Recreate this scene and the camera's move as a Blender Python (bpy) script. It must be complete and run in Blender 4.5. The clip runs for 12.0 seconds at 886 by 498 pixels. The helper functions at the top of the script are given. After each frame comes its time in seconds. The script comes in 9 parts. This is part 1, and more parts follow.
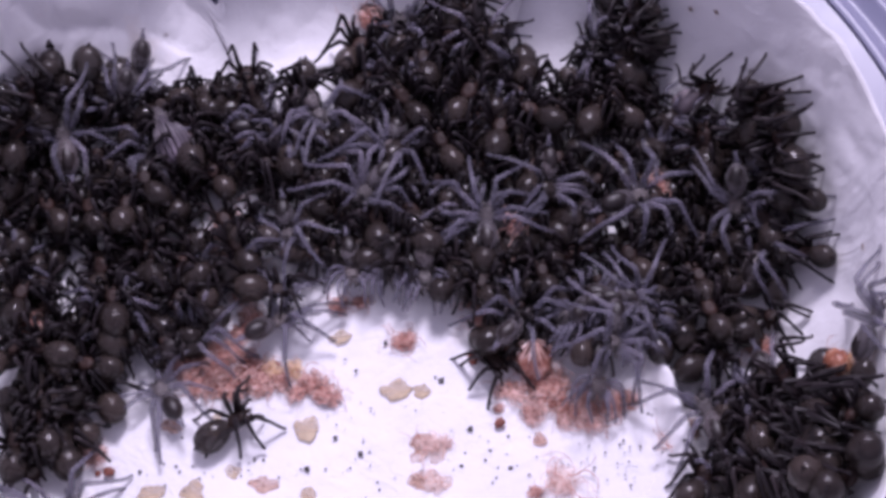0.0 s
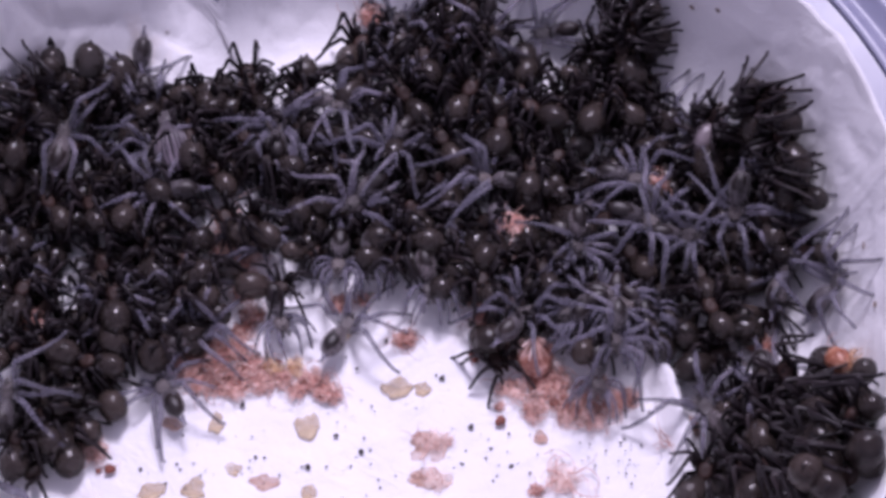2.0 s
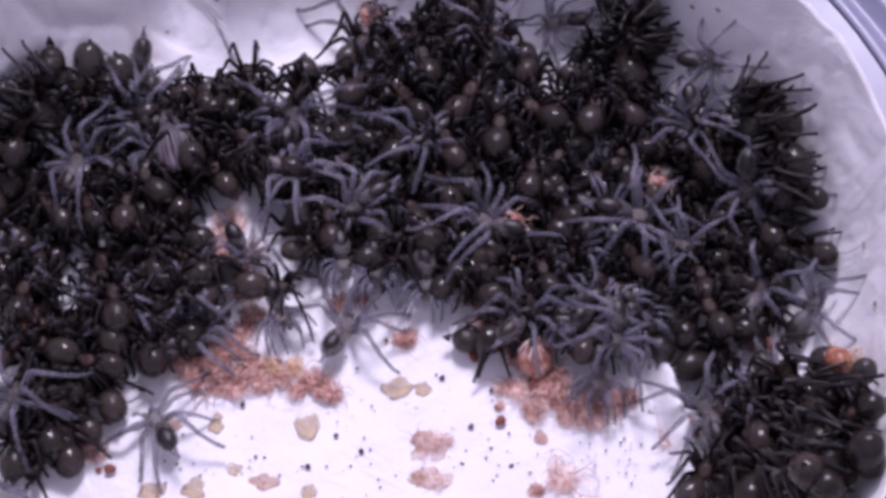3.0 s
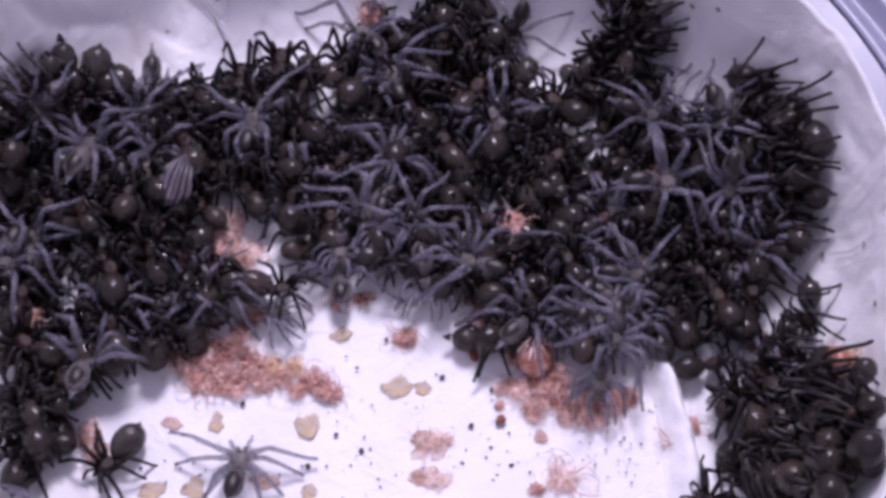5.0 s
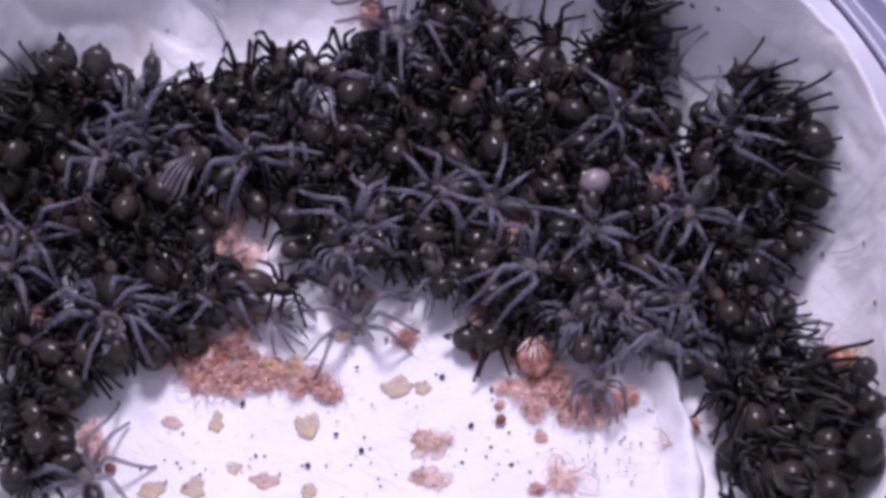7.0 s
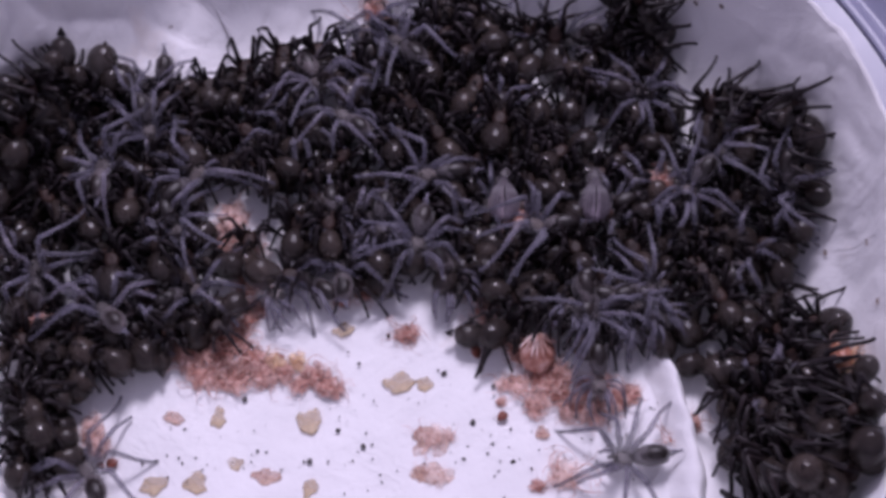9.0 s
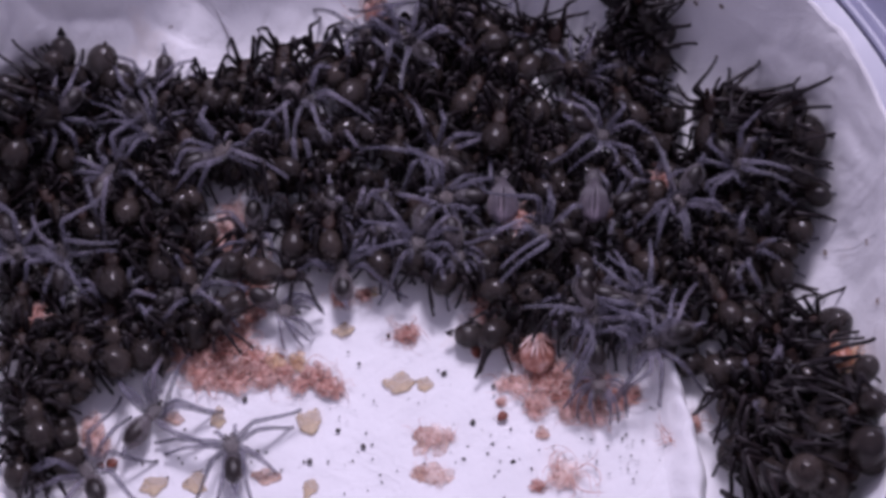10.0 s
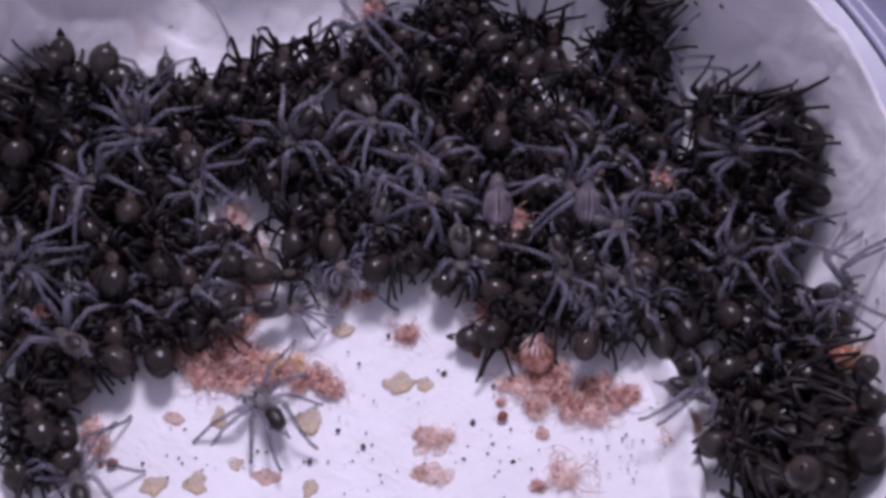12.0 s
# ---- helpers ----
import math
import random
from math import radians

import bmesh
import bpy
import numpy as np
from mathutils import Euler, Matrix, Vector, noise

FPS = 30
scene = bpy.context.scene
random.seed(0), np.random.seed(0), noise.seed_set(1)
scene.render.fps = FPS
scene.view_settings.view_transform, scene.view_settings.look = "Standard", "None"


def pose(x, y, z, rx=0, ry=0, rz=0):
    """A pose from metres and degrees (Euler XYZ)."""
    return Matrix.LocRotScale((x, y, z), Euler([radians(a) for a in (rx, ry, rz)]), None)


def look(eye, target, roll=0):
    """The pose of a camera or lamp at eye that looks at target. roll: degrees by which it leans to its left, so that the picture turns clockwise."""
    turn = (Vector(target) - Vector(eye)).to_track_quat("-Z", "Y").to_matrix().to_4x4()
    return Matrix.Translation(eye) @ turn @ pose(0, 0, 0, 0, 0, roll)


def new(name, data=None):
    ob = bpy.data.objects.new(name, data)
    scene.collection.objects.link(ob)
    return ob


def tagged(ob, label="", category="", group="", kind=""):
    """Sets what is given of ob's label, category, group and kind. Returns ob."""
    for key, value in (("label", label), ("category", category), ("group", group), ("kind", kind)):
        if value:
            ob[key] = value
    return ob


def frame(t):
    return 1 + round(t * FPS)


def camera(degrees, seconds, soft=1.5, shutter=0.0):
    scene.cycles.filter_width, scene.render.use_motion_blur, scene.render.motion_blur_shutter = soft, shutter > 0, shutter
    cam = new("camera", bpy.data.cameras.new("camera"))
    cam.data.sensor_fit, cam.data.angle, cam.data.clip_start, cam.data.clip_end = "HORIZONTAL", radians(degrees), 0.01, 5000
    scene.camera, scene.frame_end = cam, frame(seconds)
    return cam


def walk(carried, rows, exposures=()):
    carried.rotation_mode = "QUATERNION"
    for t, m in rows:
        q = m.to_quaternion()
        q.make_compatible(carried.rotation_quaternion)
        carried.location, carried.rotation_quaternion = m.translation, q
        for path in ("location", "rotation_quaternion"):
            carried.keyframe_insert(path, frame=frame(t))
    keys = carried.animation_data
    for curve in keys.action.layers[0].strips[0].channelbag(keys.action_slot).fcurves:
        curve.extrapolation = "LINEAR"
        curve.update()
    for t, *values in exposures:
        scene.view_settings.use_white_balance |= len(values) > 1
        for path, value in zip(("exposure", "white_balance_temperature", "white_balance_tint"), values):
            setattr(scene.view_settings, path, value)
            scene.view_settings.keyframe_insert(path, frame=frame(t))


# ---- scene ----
# All lengths below are millimetres; MM turns them into the world's metres.
MM = 0.001
EYE = (0.0, -87.5 * MM, 151.55 * MM)


def aim(x, y):
    return look(EYE, (x * MM, y * MM, 0.0))


cam = camera(40, 12.0, soft=3.8)
walk(cam, [
    (0.0, aim(0.00, 0.00)), (0.5, aim(0.00, -0.03)), (1.0, aim(-0.04, -0.09)), (1.5, aim(-0.11, -0.24)),
    (3.0, aim(-0.15, -0.38)), (5.0, aim(-0.16, -0.47)), (5.5, aim(-0.16, -0.56)), (7.2, aim(-0.16, -0.56)),
    (8.8, aim(-0.50, -1.12)), (12.0, aim(-0.50, -1.12))],
    exposures=[(0.0, 0.0), (3.2, 0.0), (6.0, -0.04), (7.2, -0.05), (8.8, -0.38), (12.0, -0.41)])

# ---- light: one cold ring lamp over the cup, and the dim room round it ----
world = bpy.data.worlds.new("room")
scene.world = world
world.use_nodes = True
world.node_tree.nodes["Background"].inputs[0].default_value = (0.615, 0.545, 0.84, 1)
world.node_tree.nodes["Background"].inputs[1].default_value = 0.63


def lamp(name, size, power, eye, target, colour, spread):
    data = bpy.data.lights.new(name, "AREA")
    data.shape, data.size, data.energy, data.color = "DISK", size * MM, power, colour
    data.spread = radians(spread)
    ob = new(name, data)
    ob.matrix_basis = look([c * MM for c in eye], [c * MM for c in target])
    return ob


lamp("lamp", 105, 0.36, (8, 204, 318), (-6, -36, 0), (0.90, 0.81, 1.05), 82)

# ---- materials ----


class Nodes:
    """A procedural material in the making."""

    def __init__(self, name):
        self.mat = bpy.data.materials.new(name)
        self.mat.use_nodes = True
        self.tree = self.mat.node_tree
        self.bsdf = self.tree.nodes["Principled BSDF"]
        self.coord = self.tree.nodes.new("ShaderNodeTexCoord").outputs["Object"]

    def put(self, socket, value):
        if isinstance(value, bpy.types.NodeSocket):
            self.tree.links.new(value, self.bsdf.inputs[socket])
        else:
            self.bsdf.inputs[socket].default_value = value

    def noise(self, scale, detail=3.0, rough=0.55, distort=0.0, space=None):
        n = self.tree.nodes.new("ShaderNodeTexNoise")
        n.inputs["Scale"].default_value, n.inputs["Detail"].default_value = scale, detail
        n.inputs["Roughness"].default_value, n.inputs["Distortion"].default_value = rough, distort
        self.tree.links.new(space or self.coord, n.inputs["Vector"])
        return n.outputs["Fac"]

    def ramp(self, fac, *stops):
        n = self.tree.nodes.new("ShaderNodeValToRGB")
        while len(n.color_ramp.elements) < len(stops):
            n.color_ramp.elements.new(0.5)
        for e, (p, c) in zip(n.color_ramp.elements, stops):
            e.position, e.color = p, (*c, 1)
        self.tree.links.new(fac, n.inputs["Fac"])
        return n.outputs["Color"]

    def mix(self, a, b, fac, blend="MIX"):
        n = self.tree.nodes.new("ShaderNodeMix")
        n.data_type, n.blend_type = "RGBA", blend
        for i, v in ((0, fac), (6, a), (7, b)):
            if isinstance(v, bpy.types.NodeSocket):
                self.tree.links.new(v, n.inputs[i])
            else:
                n.inputs[i].default_value = v if i == 0 else (*v, 1)
        return n.outputs[2]

    def random(self):
        return self.tree.nodes.new("ShaderNodeObjectInfo").outputs["Random"]

    def island(self):
        return self.tree.nodes.new("ShaderNodeNewGeometry").outputs["Random Per Island"]

    def bump(self, height, strength, distance):
        n = self.tree.nodes.new("ShaderNodeBump")
        n.inputs["Strength"].default_value, n.inputs["Distance"].default_value = strength, distance
        self.tree.links.new(height, n.inputs["Height"])
        self.put("Normal", n.outputs["Normal"])


def tissue_material():
    n = Nodes("tissue_paper")
    base = n.ramp(n.noise(90, 4), (0.3, (0.77, 0.76, 0.77)), (0.7, (0.84, 0.83, 0.84)))
    stain = n.ramp(n.noise(55, 5, 0.6, 0.6), (0.62, (1, 1, 1)), (0.80, (0.93, 0.84, 0.76)))
    n.put("Base Color", n.mix(base, stain, 1.0, "MULTIPLY"))
    n.put("Roughness", 0.88)
    n.put("Subsurface Weight", 0.15)
    n.put("Subsurface Radius", (0.002, 0.002, 0.002))
    crease = n.ramp(n.noise(48, 3, 0.55, 1.6), (0.40, (0.35,) * 3), (0.49, (1.0,) * 3), (0.53, (0.45,) * 3), (0.66, (0.2,) * 3))
    grain = n.ramp(n.noise(420, 5, 0.65), (0.2, (0.0,) * 3), (0.8, (0.5,) * 3))
    n.bump(n.mix(grain, crease, 0.28), 0.45, 0.0009)
    return n.mat


def plastic_material():
    n = Nodes("clear_plastic")
    n.put("Base Color", n.ramp(n.noise(40, 3), (0.3, (0.24, 0.25, 0.36)), (0.7, (0.36, 0.36, 0.48))))
    n.put("Roughness", n.ramp(n.noise(60, 3), (0.3, (0.28,) * 3), (0.7, (0.4,) * 3)))
    n.put("Transmission Weight", 0.25)
    n.put("IOR", 1.46)
    return n.mat


def shell_material(name, dark, light, rough, scale, fuzz=0.0, gloss=0.5, foot=False, clear=1.0, milky=False):
    n = Nodes(name)
    tone = n.ramp(n.noise(scale, 4, 0.6), (0.3, dark), (0.72, light))
    worn = n.ramp(n.random(), (0.0, (0.62, 0.60, 0.60)), (0.7, (0.95, 0.93, 0.91)), (1.0, (1.25, 1.18, 1.10)))
    tone = n.mix(tone, worn, 1.0, "MULTIPLY")
    if foot:
        reach = n.tree.nodes.new("ShaderNodeSeparateXYZ")
        n.tree.links.new(n.coord, reach.inputs[0])
        far = n.tree.nodes.new("ShaderNodeMapRange")
        far.inputs["From Min"].default_value, far.inputs["From Max"].default_value = 0.0045, 0.0088
        n.tree.links.new(reach.outputs["X"], far.inputs["Value"])
        tone = n.mix(tone, n.ramp(far.outputs["Result"], (0.0, (1, 1, 1)), (1.0, (0.42, 0.42, 0.46))), 1.0, "MULTIPLY")
    if milky:
        reach = n.tree.nodes.new("ShaderNodeSeparateXYZ")
        n.tree.links.new(n.coord, reach.inputs[0])
        far = n.tree.nodes.new("ShaderNodeMapRange")
        far.inputs["From Min"].default_value, far.inputs["From Max"].default_value = 0.0022, 0.0064
        n.tree.links.new(reach.outputs["Y"], far.inputs["Value"])
        tone = n.mix(tone, n.ramp(far.outputs["Result"], (0.0, (0.32, 0.31, 0.33)), (0.6, (0.55, 0.54, 0.56)), (1.0, (1.3, 1.25, 1.3))), 1.0, "MULTIPLY")
    n.put("Base Color", tone)
    n.put("Roughness", rough)
    n.put("Alpha", clear)
    n.put("Specular IOR Level", gloss)
    n.put("Sheen Weight", fuzz)
    n.put("Sheen Roughness", 0.4)
    n.bump(n.noise(scale * 4, 4, 0.7), 0.25, 0.0002)
    return n.mat


TISSUE = tissue_material()
PLASTIC = plastic_material()
ABDOMEN_DARK = shell_material("glossy_olive_abdomen", (0.027, 0.0205, 0.0190), (0.062, 0.0490, 0.0450), 0.17, 500, 0.0, 0.3, False, 0.82)
SHELL_DARK = shell_material("black_brown_shell", (0.020, 0.0112, 0.0100), (0.050, 0.0270, 0.0235), 0.5, 700, 0.0, 0.22)
LEG_DARK = shell_material("black_legs", (0.0115, 0.0088, 0.0105), (0.026, 0.0195, 0.0230), 0.36, 900, 0.0, 0.24)
ABDOMEN_PALE = shell_material("grey_abdomen", (0.075, 0.066, 0.074), (0.17, 0.150, 0.166), 0.5, 600, 0.25, 0.5, False, 0.66)
SHELL_PALE = shell_material("grey_shell", (0.105, 0.092, 0.096), (0.230, 0.204, 0.208), 0.5, 700, 0.15, 0.3, False, 0.62)
LEG_PALE = shell_material("lilac_grey_legs", (0.118, 0.111, 0.150), (0.256, 0.242, 0.328), 0.42, 700, 0.3, 0.5, True, 0.49)
LEG_MOULT = shell_material("milky_moulting_legs", (0.20, 0.17, 0.20), (0.34, 0.295, 0.345), 0.42, 600, 0.2, milky=True)
PATCH_DARK = shell_material("dark_abdomen_patch", (0.007, 0.004, 0.004), (0.020, 0.012, 0.012), 0.42, 900)
EYE_BLACK = shell_material("black_eyes", (0.004, 0.004, 0.004), (0.008, 0.008, 0.008), 0.1, 900)


def skin_material(name, alpha, dark, mid, light, grain=520, rim=None):
    """Thin cast skin, mottled, wet in places and see-through in patches; rim: the way out at which a torn sheet has thinned away."""
    n = Nodes(name)
    tone = n.ramp(n.noise(grain, 5, 0.7, 0.4), (0.34, dark), (0.5, mid), (0.64, light))
    each = n.ramp(n.random(), (0.0, (0.68, 0.52, 0.46)), (0.45, (0.98, 0.92, 0.88)), (1.0, (1.12, 1.16, 1.14)))
    n.put("Base Color", n.mix(tone, each, 1.0, "MULTIPLY"))
    n.put("Roughness", n.ramp(n.noise(900, 3), (0.4, (0.12,) * 3), (0.65, (0.5,) * 3)))
    cover = n.noise(760, 5, 0.7)
    if rim:
        away = n.tree.nodes.new("ShaderNodeVectorMath")
        away.operation = "LENGTH"
        n.tree.links.new(n.coord, away.inputs[0])
        thin = n.tree.nodes.new("ShaderNodeMapRange")
        thin.inputs["From Min"].default_value, thin.inputs["From Max"].default_value = rim * 0.25, rim
        thin.inputs["To Min"].default_value, thin.inputs["To Max"].default_value = 0.17, -0.24
        n.tree.links.new(away.outputs["Value"], thin.inputs["Value"])
        both = n.tree.nodes.new("ShaderNodeMath")
        n.tree.links.new(cover, both.inputs[0])
        n.tree.links.new(thin.outputs["Result"], both.inputs[1])
        cover = both.outputs[0]
    if alpha < 1:
        n.put("Alpha", n.ramp(cover, (0.36, (alpha * 0.1,) * 3), (0.62, (alpha,) * 3)))
    n.bump(n.noise(1300, 4, 0.7), 0.6, 0.0003)
    return n.mat


def crumb_material(name, dark, light, thin=False):
    n = Nodes(name)
    n.put("Base Color", n.ramp(n.noise(350, 5, 0.6), (0.3, dark), (0.7, light)))
    n.put("Roughness", 0.6)
    if thin:
        n.put("Alpha", n.ramp(n.noise(260, 5, 0.7), (0.34, (0.12,) * 3), (0.64, (0.72,) * 3)))
    n.bump(n.noise(700, 4), 0.5, 0.0004)
    return n.mat


SKIN = skin_material("shed_leg_skin", 0.95, (0.40, 0.15, 0.11), (0.74, 0.48, 0.42), (0.86, 0.68, 0.63))
HUSK = skin_material("red_shed_husk", 0.9, (0.19, 0.058, 0.043), (0.42, 0.19, 0.15), (0.78, 0.58, 0.54), 520, 0.0027)
HUSK_DOME = skin_material("red_domed_husk", 1.0, (0.16, 0.05, 0.038), (0.38, 0.17, 0.13), (0.66, 0.44, 0.40))
HUSK_PINK = skin_material("pink_shed_husk", 0.8, (0.42, 0.20, 0.16), (0.72, 0.48, 0.43), (0.86, 0.71, 0.68), 520, 0.0027)
HUSK_PALE = skin_material("pale_shed_husk", 0.6, (0.60, 0.33, 0.27), (0.84, 0.64, 0.58), (0.88, 0.78, 0.75), 520, 0.0027)
HUSK_TAN = skin_material("tan_shed_husk", 0.76, (0.42, 0.19, 0.09), (0.66, 0.43, 0.24), (0.82, 0.67, 0.47), 520, 0.0027)
HUSK_ORANGE = skin_material("orange_husk", 1.0, (0.20, 0.06, 0.035), (0.36, 0.15, 0.095), (0.50, 0.28, 0.20))
RIB = skin_material("pale_shed_legs", 1.0, (0.62, 0.38, 0.34), (0.80, 0.60, 0.56), (0.88, 0.74, 0.71))
FLAKE = crumb_material("tan_flake", (0.44, 0.29, 0.15), (0.74, 0.61, 0.43), True)
FLAKE_PINK = crumb_material("pink_flake", (0.50, 0.25, 0.16), (0.82, 0.62, 0.52), True)
CRUMB = crumb_material("dark_crumb", (0.012, 0.010, 0.010), (0.05, 0.035, 0.03))
STAIN = crumb_material("brown_dirt", (0.20, 0.13, 0.09), (0.36, 0.26, 0.20), True)
RED = crumb_material("red_brown_crumb", (0.10, 0.02, 0.012), (0.26, 0.07, 0.04))
TABLE = crumb_material("table", (0.16, 0.16, 0.20), (0.22, 0.22, 0.27))

# ---- meshes ----


def mesh_of(name, bm, material, smooth=True):
    me = bpy.data.meshes.new(name)
    bmesh.ops.scale(bm, vec=(MM, MM, MM), verts=bm.verts)
    bm.to_mesh(me)
    bm.free()
    me.materials.append(material)
    if smooth:
        me.shade_smooth()
    return me


def part(name, me, parent, m=None, label=""):
    ob = new(name, me)
    ob.parent = parent
    if m is not None:
        ob.matrix_basis = m
    return tagged(ob, label)


def at(x, y, z, rx=0, ry=0, rz=0):
    return pose(x * MM, y * MM, z * MM, rx, ry, rz)


def tube(bm, spine, radii, sides=6):
    """A tapering tube with a rounded tip along a line of points."""
    rings = []
    spine = [Vector(p) for p in spine]
    for i, (p, r) in enumerate(zip(spine, radii)):
        way = (spine[min(i + 1, len(spine) - 1)] - spine[max(i - 1, 0)]).normalized()
        side = way.cross(Vector((0, 0, 1)))
        side = side.normalized() if side.length > 1e-3 else Vector((0, 1, 0))
        over = side.cross(way)
        rings.append([bm.verts.new(p + r * (math.cos(a) * side + math.sin(a) * over))
                      for a in (math.tau * k / sides for k in range(sides))])
    for a, b in zip(rings, rings[1:]):
        for k in range(sides):
            bm.faces.new((a[k], a[(k + 1) % sides], b[(k + 1) % sides], b[k]))
    bm.faces.new(list(reversed(rings[0])))
    bm.faces.new(rings[-1])


def ellipsoid(bm, centre, half, u=14, v=9, taper=0.0, wrinkle=0.0, seed=0):
    made = bmesh.ops.create_uvsphere(bm, u_segments=u, v_segments=v, radius=1.0)["verts"]
    for vert in made:
        x, z, y = vert.co.x, vert.co.y, vert.co.z
        s = 1 + taper * y
        k = 1 + wrinkle * noise.noise((x * 2.2 + seed, y * 2.2, z * 2.2))
        vert.co = Vector((centre[0] + half[0] * x * s * k, centre[1] + half[1] * y * k, centre[2] + half[2] * z * s * k))
    bmesh.ops.recalc_face_normals(bm, faces=bm.faces)


# ---- the cup: profile of its lining, from the middle of the floor outwards and up ----
CX, CY = -9.0, -11.0
FLAT, FILLET, LEAN, TOP = 46.0, 17.0, radians(78), 27.0
BEND = FILLET * LEAN


def profile(s):
    """Radius, height and slope of the lining at the way s from the floor's middle."""
    if s < FLAT:
        return s, 0.0, 0.0
    if s < FLAT + BEND:
        a = (s - FLAT) / FILLET
        return FLAT + FILLET * math.sin(a), FILLET * (1 - math.cos(a)), a
    d = s - FLAT - BEND
    return (FLAT + FILLET * math.sin(LEAN) + d * math.cos(LEAN), FILLET * (1 - math.cos(LEAN)) + d * math.sin(LEAN), LEAN)


def on_lining(turn, s, lift=0.0, heading=0.0):
    """A pose that stands on the lining, turn degrees round the cup, s along its profile. Heading 0 faces up the wall."""
    r, z, slope = profile(s)
    a = radians(turn)
    out = Vector((math.sin(a), math.cos(a), 0))
    along = out * math.cos(slope) + Vector((0, 0, math.sin(slope)))
    normal = Vector((0, 0, math.cos(slope))) - out * math.sin(slope)
    place = Vector((CX, CY, 0)) + out * r + Vector((0, 0, z)) + normal * lift
    m = Matrix((along.cross(normal), along, normal)).transposed().to_4x4()
    return Matrix.Translation(place * MM) @ m @ pose(0, 0, 0, 0, 0, -heading)

# ---- table, cup, lining ----


def revolve(name, material, stations, steps=180, crumple=None, start=0.0, end=360.0):
    """A shell of revolution round the cup's axis from (radius, height) stations."""
    closed = end - start >= 360
    bm = bmesh.new()
    rings = []
    for k in range(steps if closed else steps + 1):
        a = radians(start + (end - start) * k / steps)
        ring = []
        for i, (r, z) in enumerate(stations):
            dr, dz = crumple(a, i, r, z) if crumple else (0, 0)
            ring.append(bm.verts.new((CX + (r + dr) * math.sin(a), CY + (r + dr) * math.cos(a), z + dz)))
        rings.append(ring)
    pairs = zip(rings, rings[1:] + rings[:1]) if closed else zip(rings, rings[1:])
    for a, b in pairs:
        for i in range(len(stations) - 1):
            bm.faces.new((a[i], a[i + 1], b[i + 1], b[i]))
    bmesh.ops.recalc_face_normals(bm, faces=bm.faces)
    return mesh_of(name, bm, material)


def fold(a, s, seed):
    """Soft creases of crumpled tissue, in mm."""
    p = Vector((math.cos(a) * 3.2, math.sin(a) * 3.2, s * 0.05 + seed))
    crease = 1 - abs(noise.noise(p * 1.7)) * 2
    sharp = 1 - abs(noise.noise(p * 3.3 + Vector((5, 1, 0)))) * 2
    return 1.1 * noise.noise(p) + 1.3 * max(0.0, crease - 0.55) + 0.9 * max(0.0, sharp - 0.6) + 0.3 * noise.noise(p * 4.1)


def lining_sheet(name, start, end, low, high, off, seed, ragged, crumpled, label, notch=0.0):
    """One sheet of tissue that lines the wall and laps over the floor's edge. notch: a dip in its upper edge, 27 degrees to the side."""
    count = 50

    def crumple(a, i, r, z):
        deg = (math.degrees(a) + 180) % 360 - 180
        top = high - notch * math.exp(-((deg + 27) / 3.2) ** 2)
        s = low + (top - low) * i / count
        r1, z1, slope = profile(s)
        d = -off + fold(a, s, seed) * min(1.0, 0.2 + slope) * crumpled
        edge = (i / count) ** 6 * ragged * (noise.noise(Vector((math.cos(a) * 5, math.sin(a) * 5, seed))) + 0.4 * noise.noise(Vector((a * 14, seed, 0))))
        return r1 + d * math.sin(slope) - r, z1 - d * math.cos(slope) + edge - z

    me = revolve(name, TISSUE, [(0, 0)] * (count + 1), int((end - start) * 1.6), crumple, start, end)
    ob = new(name, me)
    thick = ob.modifiers.new("thickness", "SOLIDIFY")
    thick.thickness, thick.offset = 0.12 * MM, 1.0
    return tagged(ob, label, "tissue", kind="structure")


def build_floor():
    bm = bmesh.new()
    bmesh.ops.create_grid(bm, x_segments=120, y_segments=120, size=1)
    for v in bm.verts:
        x, y = v.co.x, v.co.y
        d = max(abs(x), abs(y)) / max(1e-6, math.hypot(x, y))
        x, y = x * d * 49.0, y * d * 49.0
        z = 0.35 * noise.noise(Vector((x * 0.06, y * 0.06, 3))) + 0.12 * noise.noise(Vector((x * 0.25, y * 0.25, 8)))
        ridge = 1 - abs(noise.noise(Vector((x * 0.05 + 4, y * 0.05, 1)))) * 2
        z += 0.35 * max(0.0, ridge - 0.7)
        v.co = Vector((CX + x, CY + y, z - 0.2))
    ob = new("floor", mesh_of("floor", bm, TISSUE))
    tagged(ob, "white tissue paper floor of the cup, lightly creased", "tissue", kind="structure")


